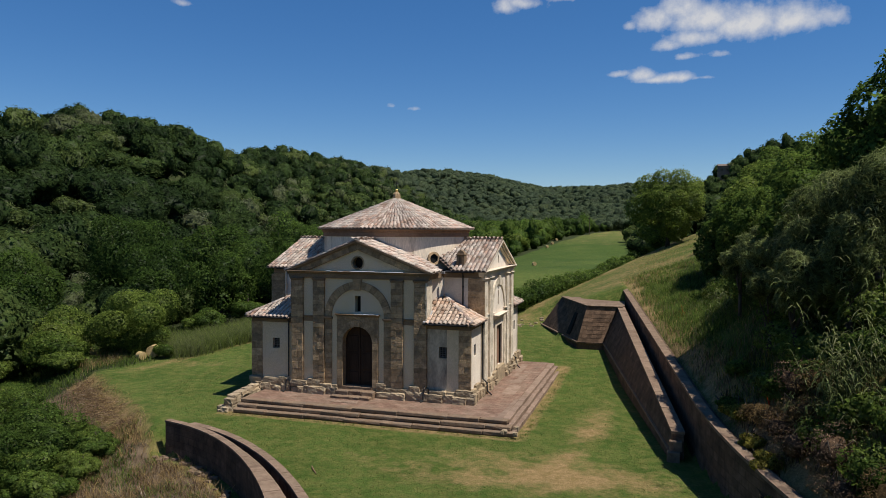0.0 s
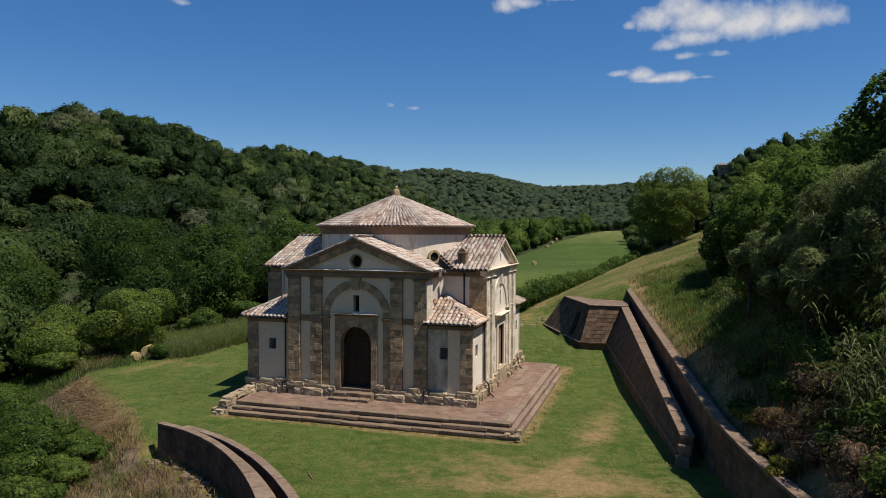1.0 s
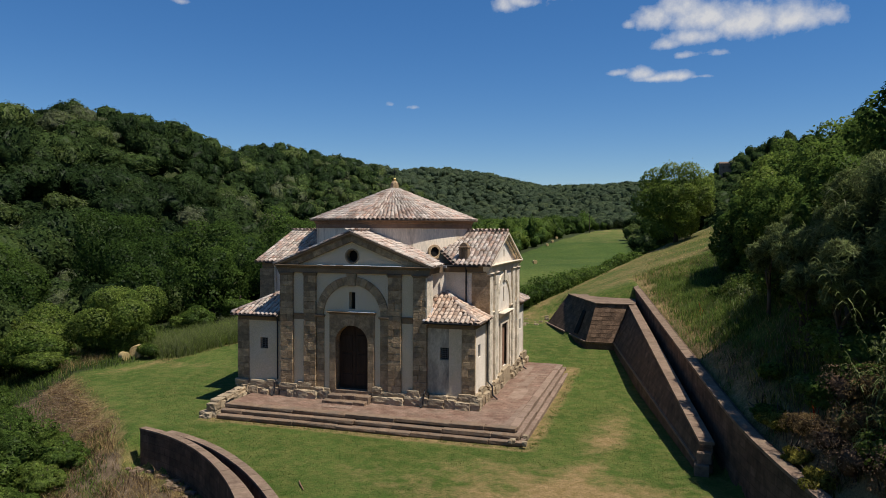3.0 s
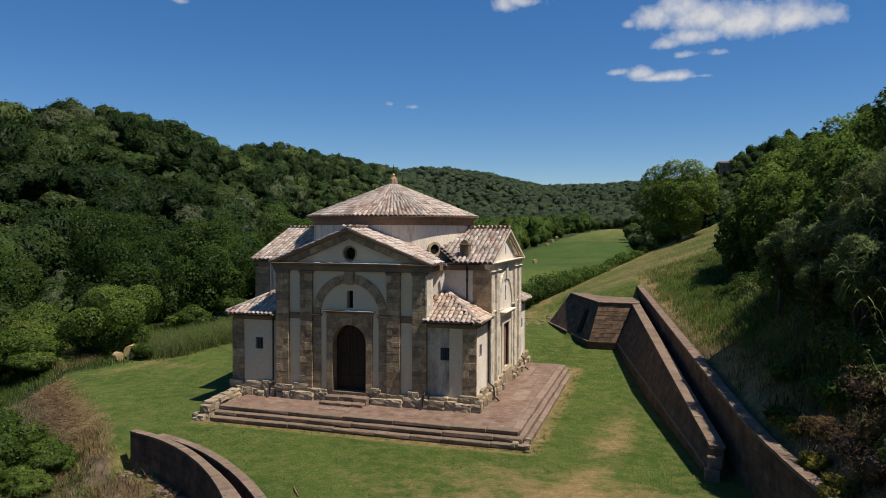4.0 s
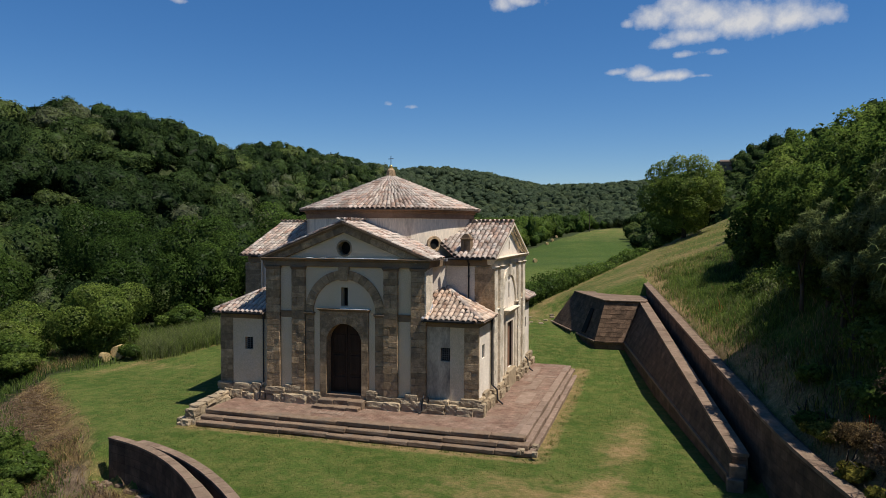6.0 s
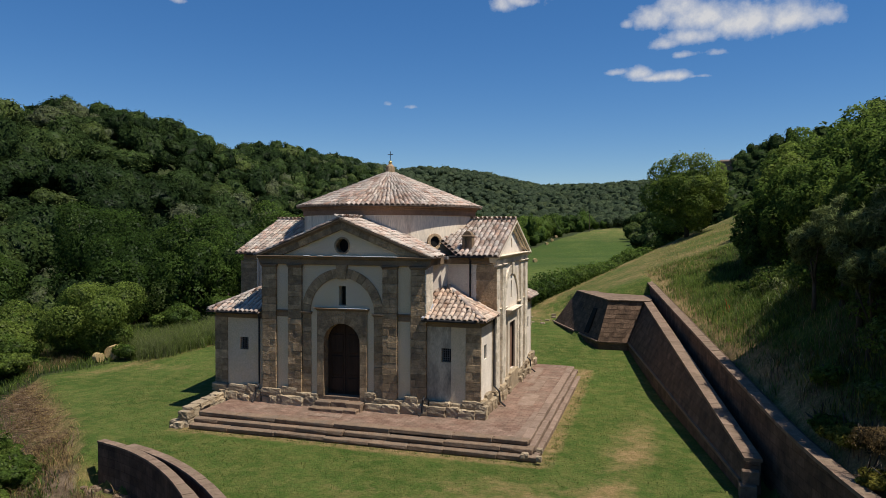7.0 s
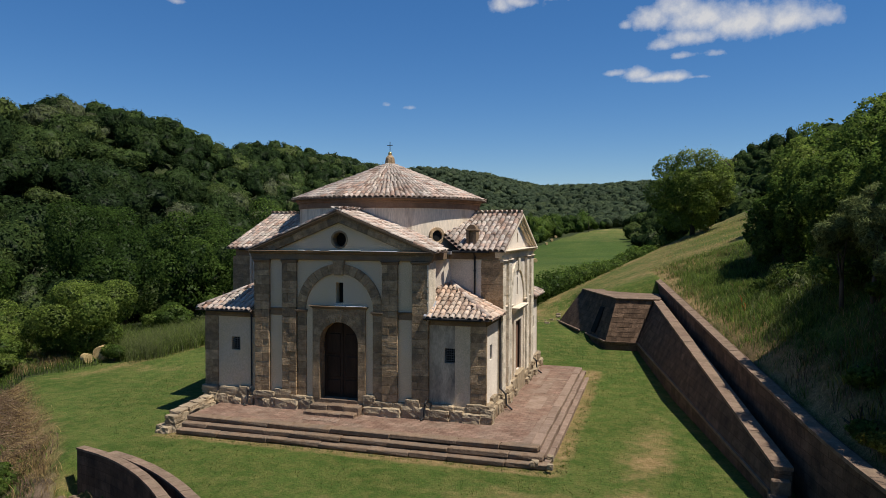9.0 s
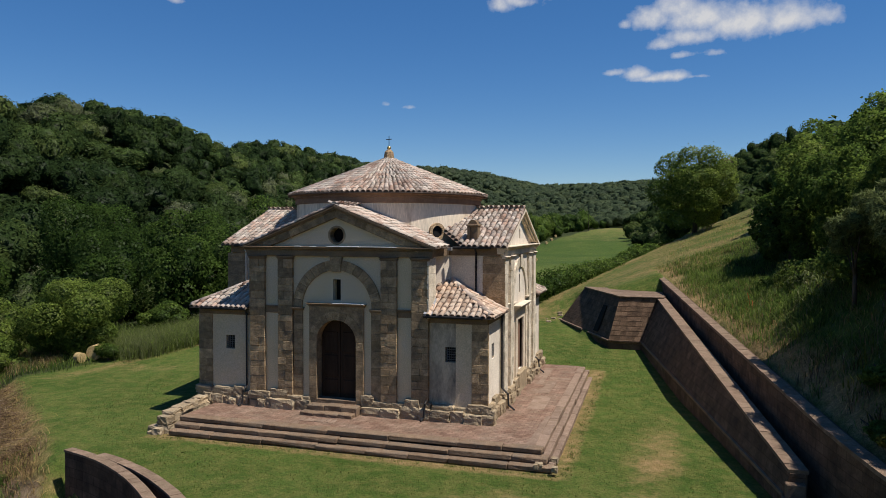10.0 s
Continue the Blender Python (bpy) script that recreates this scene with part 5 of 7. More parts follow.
# ---- foliage ----
def leaf_material(name, dark, mid, bright, grey, vary=(0.55, 1.5), through_leaf=0.46, grain=4.0):
    m = bpy.data.materials.new(name)
    m.use_nodes = True
    n, k = m.node_tree.nodes, m.node_tree.links
    n.remove(n["Principled BSDF"])
    at = n.new("ShaderNodeAttribute")
    at.attribute_name = "tint"
    ramp = n.new("ShaderNodeValToRGB")
    e = ramp.color_ramp.elements
    e[0].position, e[0].color = 0.0, (*dark, 1)
    e[1].position, e[1].color = 1.0, (*grey, 1)
    for p, c in ((0.45, mid), (0.8, bright)):
        q = e.new(p)
        q.color = (*c, 1)
    k.new(at.outputs["Fac"], ramp.inputs[0])
    geo = n.new("ShaderNodeNewGeometry")
    r = n.new("ShaderNodeMapRange")
    r.inputs[3].default_value, r.inputs[4].default_value = vary
    k.new(geo.outputs["Random Per Island"], r.inputs[0])
    hs = n.new("ShaderNodeHueSaturation")
    tx = n.new("ShaderNodeTexNoise")
    tx.inputs["Scale"].default_value, tx.inputs["Detail"].default_value, tx.inputs["Roughness"].default_value = grain, 5.0, 0.7
    k.new(geo.outputs["Position"], tx.inputs["Vector"])
    sp = n.new("ShaderNodeMapRange")
    sp.inputs[1].default_value, sp.inputs[2].default_value, sp.inputs[3].default_value, sp.inputs[4].default_value = 0.34, 0.66, 0.45, 1.5
    k.new(tx.outputs["Fac"], sp.inputs[0])
    mu = n.new("ShaderNodeMath")
    mu.operation = "MULTIPLY"
    k.new(r.outputs[0], mu.inputs[0])
    k.new(sp.outputs[0], mu.inputs[1])
    k.new(mu.outputs[0], hs.inputs["Value"])
    k.new(ramp.outputs[0], hs.inputs["Color"])
    d, t, g, a, b = (n.new("ShaderNode" + x) for x in ("BsdfDiffuse", "BsdfTranslucent", "BsdfGlossy", "MixShader", "MixShader"))
    k.new(hs.outputs[0], d.inputs[0])
    k.new(hs.outputs[0], t.inputs[0])
    bp = n.new("ShaderNodeBump")
    bp.inputs["Strength"].default_value, bp.inputs["Distance"].default_value = 0.9, 1.2 / grain
    k.new(tx.outputs["Fac"], bp.inputs["Height"])
    k.new(bp.outputs[0], d.inputs["Normal"])
    g.inputs["Roughness"].default_value = 0.45
    a.inputs[0].default_value, b.inputs[0].default_value = through_leaf, 0.004
    k.new(d.outputs[0], a.inputs[1])
    k.new(t.outputs[0], a.inputs[2])
    k.new(a.outputs[0], b.inputs[1])
    k.new(g.outputs[0], b.inputs[2])
    k.new(b.outputs[0], n["Material Output"].inputs[0])
    return m


LEAF = leaf_material("tree_leaves", (0.034, 0.064, 0.014), (0.09, 0.145, 0.028), (0.18, 0.235, 0.046), (0.17, 0.19, 0.08), (0.7, 1.36), 0.52)
LEAF_HILL = leaf_material("hill_leaves", (0.026, 0.046, 0.015), (0.054, 0.086, 0.024), (0.105, 0.138, 0.038), (0.115, 0.128, 0.072), (0.82, 1.2), 0.34, 1.3)
# lighter, bluer greens: the distance haze is painted into these leaves
LEAF_HAZED = leaf_material("hazed_leaves", (0.058, 0.084, 0.050), (0.084, 0.114, 0.060), (0.118, 0.146, 0.066), (0.13, 0.145, 0.095), (0.92, 1.1), 0.5, 1.4)
LEAF_GREY = leaf_material("pale_cane_leaves", (0.08, 0.11, 0.035), (0.14, 0.175, 0.06), (0.21, 0.24, 0.09), (0.26, 0.26, 0.14))
STRAW = leaf_material("dry_stalks", (0.12, 0.08, 0.038), (0.27, 0.18, 0.08), (0.46, 0.325, 0.13), (0.34, 0.26, 0.15))
FLOWER = leaf_material("yellow_flowers", (0.10, 0.11, 0.02), (0.18, 0.17, 0.03), (0.32, 0.27, 0.05), (0.25, 0.24, 0.08))
TWIG = leaf_material("dead_twigs", (0.10, 0.063, 0.038), (0.20, 0.13, 0.08), (0.32, 0.23, 0.145), (0.36, 0.29, 0.21), (0.6, 1.4), 0.1)
BARK = material("bark", (0.05, 0.04, 0.03), (0.11, 0.09, 0.07), 6.0, bump=0.8, stretch=(1, 1, 0.3))
HAY = material("hay", (0.36, 0.25, 0.11), (0.52, 0.39, 0.19), 5.0, bump=0.9, fine=50)


def raw_mesh(name, verts, quads, mat, tint=None, tris=None, normals=None):
    """A mesh from arrays of corners and quads, with a tint for each corner."""
    me = bpy.data.meshes.new(name)
    nq, nt = len(quads), 0 if tris is None else len(tris)
    me.vertices.add(len(verts))
    me.vertices.foreach_set("co", np.asarray(verts, np.float32).reshape(-1))
    loops = quads.reshape(-1) if nt == 0 else np.concatenate([quads.reshape(-1), tris.reshape(-1)])
    me.loops.add(len(loops))
    me.loops.foreach_set("vertex_index", loops.astype(np.int32))
    me.polygons.add(nq + nt)
    start = np.arange(nq) * 4
    if nt:
        start = np.concatenate([start, nq * 4 + np.arange(nt) * 3])
    me.polygons.foreach_set("loop_start", start.astype(np.int32))
    me.update(calc_edges=True)
    me.validate()
    if tint is not None:
        at = me.attributes.new("tint", "FLOAT", "POINT")
        at.data.foreach_set("value", np.asarray(tint, np.float32))
    me.materials.append(mat)
    if normals is not None:
        normals = normals / (np.linalg.norm(normals, axis=1, keepdims=True) + 1e-9)
        me.normals_split_custom_set_from_vertices(normals.tolist())
    return me


def leaves_at(g, centres, out, size, lean=0.7, slim=0.62, loose=0.6):
    """Kite-shaped leaf sprays at the centres, facing roughly outwards."""
    n = len(centres)
    nrm = out * lean + g.normal(0, loose, (n, 3))
    nrm[:, 2] += 0.35
    nrm /= np.linalg.norm(nrm, axis=1, keepdims=True) + 1e-9
    a = g.normal(0, 1, (n, 3))
    a[:, 2] -= 0.4
    a -= nrm * (a * nrm).sum(1, keepdims=True)
    a /= np.linalg.norm(a, axis=1, keepdims=True) + 1e-9
    b = np.cross(nrm, a)
    s = (size * g.uniform(0.6, 1.35, n))[:, None]
    v = np.stack([centres + a * s, centres + b * s * slim - nrm * s * 0.18, centres - a * s * 0.8, centres - b * s * slim - nrm * s * 0.18], 1).reshape(-1, 3)
    return v, np.arange(n * 4).reshape(-1, 4), nrm


def crown_points(g, n, radius, tall, lobes, under=-0.45, stray=0.02, reach=0.72):
    """Points over the skin of a crown made of many boughs, with their outward directions; and the crown's filler core,
    tinted darker for inner shade.
    """
    c = g.normal(0, 1, (lobes, 3))
    c[:, 2] += 0.25
    c /= np.linalg.norm(c, axis=1, keepdims=True)
    c *= reach * g.uniform(0.45, 1.0, (lobes, 1))
    c[0] = (0, 0, 0.2)
    rr = g.uniform(0.7, 1.45, lobes) * 1.3 / np.sqrt(lobes)
    rr[0] = 0.5
    pick = g.choice(lobes, n * 3, p=rr ** 2 / (rr ** 2).sum())
    d = g.normal(0, 1, (n * 3, 3))
    d /= np.linalg.norm(d, axis=1, keepdims=True)
    p = c[pick] + d * (rr[pick] * g.uniform(0.8, 1.08, n * 3))[:, None]
    far = g.uniform(0, 1, n * 3) < stray
    p[far] *= g.uniform(1.02, 1.12, far.sum())[:, None]
    deep = np.min(np.linalg.norm(p[:, None, :] - c[None], axis=2) / rr[None], axis=1)
    keep = (deep > 0.78) & (p[:, 2] > under)
    p, d = p[keep][:n], d[keep][:n]
    size = np.array([radius, radius, tall])
    return p * size, d, c * size, rr, core_of(c, rr, under, size)


def core_of(c, rr, under, size, nu=12, nv=8, fill=0.7):
    """A closed lump inside the boughs: along each direction it ends just short of the farthest bough."""
    u, w = np.meshgrid(np.arange(nu) * 2 * np.pi / nu, np.linspace(0.12, np.pi - 0.12, nv))
    e = np.stack([np.cos(u) * np.sin(w), np.sin(u) * np.sin(w), np.cos(w)], -1).reshape(-1, 3)
    b = e @ c.T
    q = b * b - (c * c).sum(1)[None] + (rr * rr)[None]
    r = np.where(q > 0, b + np.sqrt(np.maximum(q, 0)), 0.15).max(1) * fill
    v = e * (r * (1 + 0.07 * np.sin(37.0 * np.arange(len(r)) ** 1.3)))[:, None]
    v[:, 2] = np.maximum(v[:, 2], under)
    i = np.arange(nu * nv).reshape(nv, nu)
    f = np.stack([i[:-1], i[1:], np.roll(i, -1, 1)[1:], np.roll(i, -1, 1)[:-1]], -1).reshape(-1, 4)
    return v * size, f


def tree_wood(g, height, base, lean, limbs, thick):
    """Trunk and limbs: a tapered trunk that forks towards the limb ends."""
    s = Shape()
    pts = [(0, 0, -0.3), (0.1 * lean, 0.05, height * 0.2), (0.25 * lean, 0.1, height * 0.42), (0.4 * lean, 0.1, height * 0.62)]
    s.tube(pts, [thick * 1.25, thick, thick * 0.8, thick * 0.45], 8)
    for e in limbs:
        k = g.uniform(0.3, 1.0)
        st = Vector(pts[1]).lerp(Vector(pts[2]), k)
        mid = st.lerp(Vector(e), 0.55) + Vector((g.uniform(-0.3, 0.3), g.uniform(-0.3, 0.3), g.uniform(-0.1, 0.5)))
        s.tube([tuple(st), tuple(mid), tuple(e)], [thick * 0.42, thick * 0.26, thick * 0.08], 6)
    return s


def tree(name, x, y, height_m, radius, seed, leaves=5000, leaf=0.2, tint=0.45, label="", under=-0.55, crown_at=None, category="tree", mat=None, group="trees on the slopes", lobes=30, slim=0.62):
    g = np.random.default_rng(seed)
    z = height(x, y)
    ob = thing(name, label or "leafy broad crowned tree with dense green foliage on the slope", category, (x, y, z), group=group)
    mid = height_m * (0.56 if crown_at is None else crown_at)
    tall = height_m - mid
    p, d, c, rr, (cv, cf) = crown_points(g, leaves, radius, tall, lobes, under=under)
    v, f, nrm = leaves_at(g, p + np.array([0, 0, mid]), d, leaf, 0.9, slim, 0.5)
    bough = np.argmin(((p[:, None] - c[None]) ** 2).sum(2), axis=1)
    tn = tint + g.normal(0, 0.07, len(p)) + g.normal(0, 0.08, len(c))[bough]
    face = 0.55 * nrm + 0.75 * d + 0.3 * p / np.array([radius, radius, tall]) + np.array([0, 0, 0.2])
    # core tint lowered: shade inside the crown is put into its colour
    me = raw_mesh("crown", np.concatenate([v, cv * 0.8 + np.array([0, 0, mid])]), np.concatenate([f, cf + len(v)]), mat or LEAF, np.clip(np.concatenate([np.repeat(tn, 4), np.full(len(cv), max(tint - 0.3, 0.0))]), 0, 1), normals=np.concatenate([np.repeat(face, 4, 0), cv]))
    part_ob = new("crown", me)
    part_ob.parent = ob
    tops = [tuple(q + np.array([0, 0, mid])) for q in c[1:7]]
    wood = part("stem" if name == "giant_cane" else "trunk", tree_wood(g, height_m, 0, g.uniform(-1, 1), tops, max(0.06, height_m * 0.022)), BARK, ob, "", True)
    if name == "giant_cane":
        tagged(wood, kind="stuff")
    return ob


def wood_stuff(name, spots, seed, quads, label, leaf_k=0.2, mat=None, core=(16, 10)):
    """A far wood as one mesh of rounded crowns: spots of (x, y, radius, height, tint)."""
    g = np.random.default_rng(seed)
    kinds = {}
    for i in range(24):
        big = i % 3 == 0
        count, size = (int(quads * 1.7), leaf_k * 0.74) if big else (quads, leaf_k)
        lobes = int(g.integers(15, 26)) if big else int(g.integers(9, 16))
        p, d, c, rr, (cv, cf) = crown_points(g, count, 1.0, 1.0, lobes, under=-0.8, stray=0.01, reach=0.7)
        cv, cf = core_of(c, rr, -0.8, np.ones(3), *core, fill=0.86)
        cv = cv * (1 + g.normal(0, 0.06, (len(cv), 1)))
        v, f, nrm = leaves_at(g, p, d, size, 1.3, 0.75, 0.34)
        v = v.reshape(-1, 4, 3)[:, [0, 1, 3]].reshape(-1, 3)
        f = np.arange(len(v)).reshape(-1, 3)
        face = np.concatenate([np.repeat(0.3 * nrm + 0.8 * d + 0.35 * p + np.array([0, 0, 0.15]), 3, 0), cv / np.linalg.norm(cv, axis=1, keepdims=True) + g.normal(0, 0.35, cv.shape)])
        bough = g.normal(0, 0.07, lobes)[np.argmin(((p[:, None] - c[None]) ** 2).sum(2), axis=1)]
        # own tint per corner; the core's is darker, as painted depth shade
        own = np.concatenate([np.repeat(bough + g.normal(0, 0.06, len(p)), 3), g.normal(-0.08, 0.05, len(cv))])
        kinds.setdefault(big, []).append((np.concatenate([v, cv]), f, cf + len(v), own, face))
    V, F, Q, T, N, o = [], [], [], [], [], 0
    for x, y, r, h, tint in spots:
        own = kinds[r > 4.2]
        v, f, q, t, fn = own[int(g.integers(len(own)))]
        a = g.uniform(0, 2 * math.pi)
        ca, sa = math.cos(a), math.sin(a)
        sx = r * g.uniform(0.9, 1.15)
        w = np.stack([(v[:, 0] * ca - v[:, 1] * sa) * sx, (v[:, 0] * sa + v[:, 1] * ca) * sx, v[:, 2] * h * 0.58], 1)
        w += np.array([x, y, float(land(x, y)) + h * 0.45])
        V.append(w)
        N.append(np.stack([(fn[:, 0] * ca - fn[:, 1] * sa) / sx, (fn[:, 0] * sa + fn[:, 1] * ca) / sx, fn[:, 2] / (h * 0.58)], 1))
        F.append(f + o)
        Q.append(q + o)
        o += len(v)
        T.append(np.clip(tint + t, 0, 1))
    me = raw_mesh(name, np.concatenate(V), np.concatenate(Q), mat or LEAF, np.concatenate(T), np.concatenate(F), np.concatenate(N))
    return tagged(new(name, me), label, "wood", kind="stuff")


def scatter(g, x0, x1, y0, y1, step, test):
    out = []
    for xx in np.arange(x0, x1, step):
        for yy in np.arange(y0, y1, step):
            x, y = xx + g.uniform(-0.45, 0.45) * step, yy + g.uniform(-0.45, 0.45) * step
            if test(x, y):
                out.append((x, y))
    return out


vg = np.random.default_rng(3)


def in_valley(x, y):
    """Inside the stretch of valley that lies open to the lawn's south end."""
    u = -45 - 0.12 * min(max(y, -100), 500) - x
    return x > 6 - 1.2 * (y + 37) and x < 28 + 0.28 * (y + 37) and u < 104



def tint_at(x, y):
    return float(np.clip(0.38 + 0.26 * bumps(np.float64(x), np.float64(y), 0.06, 3.0) + vg.normal(0, 0.34), 0.0, 1.0))


def field_edge(y):
    """The line along which the mown field meets the wood."""
    return -37 + 0.2 * (y - 213)


# wood on the hill across the valley: nearer half, farther half, valley's end, far side of the field
spots = []
for x, y in scatter(vg, -175, -24, -25, 150, 5.5, lambda x, y: x < -28 - 0.12 * max(y - 10, 0) and in_valley(x, y)):
    r = 2.8 + (4.6 if x < -56 else 0.9) * vg.uniform() ** 1.5
    spots.append((x, y, r, r * vg.uniform(1.15, 1.85), tint_at(x, y) - (0.02 if x > -56 else 0.0)))
wood_stuff("hill_foot_wood", [q for q in spots if q[0] > -56], 26, 1500, "dense green wood at the foot of the hill", 0.055, LEAF_HILL, (24, 16))
wood_stuff("hillside_wood", [q for q in spots if q[0] <= -56], 21, 850, "dense mixed green wood covering the hillside across the valley", 0.082, LEAF_HILL, (20, 13))
spots = []
for x, y in scatter(vg, -300, -30, 150, 420, 6.6, lambda x, y: x < -40 - 0.14 * (y - 60) and in_valley(x, y)):
    r = vg.uniform(3.0, 5.8)
    spots.append((x, y, r, r * vg.uniform(1.5, 1.9), tint_at(x, y)))
wood_stuff("distant_wood", spots, 22, 170, "distant dark green wood along the valley", 0.14, LEAF_HILL, (11, 7))
spots = []
for x, y in scatter(vg, -80, -5, 195, 345, 6.5, lambda x, y: -44 - 0.14 * (y - 60) < x < field_edge(y) - 2.5):
    r = vg.uniform(2.8, 5.6) if x < field_edge(y) - 8 else vg.uniform(2.0, 3.6)
    spots.append((x, y, r, r * vg.uniform(1.5, 2.0), 0.7 * tint_at(x, y) + 0.05))
for x, y, r, h in ((-49, 235, 5.6, 13), (-46, 250, 5.2, 14), (-41, 243, 4.6, 11), (-53, 246, 5.4, 12), (-38, 262, 4.4, 12), (-43, 270, 5.0, 13), (-34, 280, 4.0, 10), (-48, 222, 4.6, 10)):
    spots.append((x, y, r, h, 0.55))
wood_stuff("field_edge_wood", spots, 25, 420, "tall green trees along the edge of the mown field", 0.1, LEAF)
spots = []
for x, y in scatter(vg, -330, 230, 335, 800, 7.9, lambda x, y: y + 0.25 * x > 338 and in_valley(x, y)):
    r = vg.uniform(4.3, 6.8)
    spots.append((x, y, r, vg.uniform(6.0, 9.5), 0.42 + 0.5 * (tint_at(x, y) - 0.38)))
wood_stuff("far_wood", spots, 23, 85, "far wooded ridge closing the valley, haze mixed into its leaf colour", 0.1, LEAF_HAZED, (8, 5))
spots = []
for x, y in scatter(vg, -10, 75, 66, 335, 6.5, lambda x, y: x > 14 - 0.055 * (y - 60) + 3 * math.sin(y * 0.07) and y + 0.25 * x < 345 and in_valley(x, y) and x < 62 and not (abs(x - 38 - 0.09 * (y - 290)) < 3 and 270 < y < 300)):
    r = vg.uniform(2.4, 4.4)
    spots.append((x, y, r, r * vg.uniform(1.4, 1.8), tint_at(x, y)))
for x, y in scatter(vg, 20, 62, 36, 68, 5.2, lambda x, y: x > 24 + 0.05 * (y - 30) and in_valley(x, y)):
    r = vg.uniform(2.2, 3.4)
    spots.append((x, y, r, r * vg.uniform(1.3, 1.6), tint_at(x, y)))
for x, y in scatter(vg, 27, 60, -30, 30, 5.2, lambda x, y: 16 < x - wall_x(y) < 30 and y > -15):
    r = vg.uniform(2.2, 3.2)
    spots.append((x, y, r, r * vg.uniform(1.3, 1.6), tint_at(x, y)))
for x, y, r, h in ((46, 297, 3.6, 8), (50, 293, 4.2, 9), (54, 290, 4.6, 10), (58, 287, 5.0, 11), (63, 282, 5.0, 12), (36.2, 283, 2.2, 3.4), (39.5, 282, 2.2, 3.0)):
    spots.append((x, y, r, h, 0.35))
wood_stuff("slope_wood", spots, 24, 380, "green wood on the rising slope beside the field", 0.1, LEAF_HILL, (14, 9))

# single trees on the bank: (x, y, height of the top, crown radius, tint)
BANK = ((18.0, 13.2, 10.3, 2.1, 0.42), (18.9, 11.5, 11.9, 2.5, 0.5), (19.4, 16.0, 12.7, 2.7, 0.65), (19.6, 7.2, 11.5, 2.4, 0.55), (20.3, 3.0, 11.4, 2.5, 0.55),
        (20.3, -1.2, 11.4, 2.5, 0.42), (19.5, -5.2, 11.2, 2.5, 0.42), (20.6, 24.0, 13.9, 2.6, 0.6),
        (22.2, 19.0, 14.5, 3.0, 0.45), (22.5, 13.5, 14.4, 3.0, 0.5), (22.8, 8.0, 14.5, 3.0, 0.5), (23.0, 2.5, 14.5, 3.0, 0.45),
        (22.9, -3.6, 16.2, 2.8, 0.42), (22.6, -8.0, 15.3, 2.4, 0.5), (26.6, -13.0, 15.4, 2.8, 0.5), (25.5, 21.5, 16.6, 3.2, 0.6),
        (26.2, 12.0, 16.6, 3.4, 0.6), (26.5, 5.0, 17.0, 3.4, 0.55), (26.0, -3.0, 17.2, 3.4, 0.5), (25.5, 30.0, 16.4, 3.2, 0.55), (22.8, 33.0, 15.2, 2.8, 0.6),
        (24.2, 40.0, 17.0, 3.2, 0.5))
for i, (x, y, top, r, t) in enumerate(BANK):
    front = x < 22.1 and y < 12
    tree("tree", x, y, max(top - height(x, y), 3.0), r, 100 + i, 10500 if front else 6500, 0.085 if front else 0.12, t, "broad leafy green tree with low branches on the steep bank", group="trees on the bank", under=-0.98, crown_at=0.46, lobes=34)
tree("tree", 14.5, 41.0, 9.1, 5.3, 140, 26000, 0.1, 0.72, "large rounded walnut-like tree standing alone at the field edge", crown_at=0.46, under=-0.92, group="", lobes=60)
# trees and bushes at the lawn's far edge
tree("bush", -22.4, 5.4, 5.4, 3.9, 150, 20000, 0.085, 0.68, "rounded bright green leafy bush beside the lawn", crown_at=0.42, under=-0.95, category="bush", group="")
for i, (x, y, h, r, t) in enumerate(((-25.5, 1.8, 3.2, 2.4, 0.5), (-27.8, 3.6, 3.8, 2.8, 0.75), (-24.0, 1.2, 1.8, 1.8, 0.6), (-29.0, -0.8, 2.4, 2.2, 0.66), (-31.0, 3.6, 4.4, 3.0, 0.8), (-20.7, 11.5, 2.2, 1.8, 0.4), (-18.8, 14.8, 2.4, 1.9, 0.35), (-16.6, 18.5, 2.4, 2.0, 0.4), (-15.0, 23.0, 2.6, 2.1, 0.35), (-29.0, 6.0, 4.2, 3.0, 0.66), (-32.0, 1.0, 3.5, 2.8, 0.66), (-27.0, 12.5, 6.0, 3.2, 0.4), (-22.0, 15.5, 6.5, 3.3, 0.3), (-18.5, 20.0, 7.0, 3.4, 0.25), (-23.5, 22.0, 8.0, 3.8, 0.3), (-17.0, 27.0, 7.5, 3.6, 0.25), (-30.0, 18.0, 9.0, 4.2, 0.3), (-36.0, 8.0, 8.0, 4.0, 0.4), (-14.0, 33.0, 7.0, 3.4, 0.3), (-22.0, 34.0, 9.0, 4.2, 0.3), (-12.0, 42.0, 7.5, 3.6, 0.35), (-20.0, 46.0, 9.0, 4.2, 0.35))):
    tree("tree" if h > 5 else "bush", x, y, h, r, 160 + i, 6000 if h < 5 else 4500, 0.085 if h < 5 else 0.125, t + (0.06 if h < 5 else -0.05 if x > -25 else -0.3), "dense dark green tree at the edge of the valley wood" if h > 5 else "low leafy green bush at the lawn edge", under=-0.9, category="tree" if h > 5 else "bush", group="trees along the lawn edge" if h > 5 else "bushes along the lawn edge", crown_at=0.5)
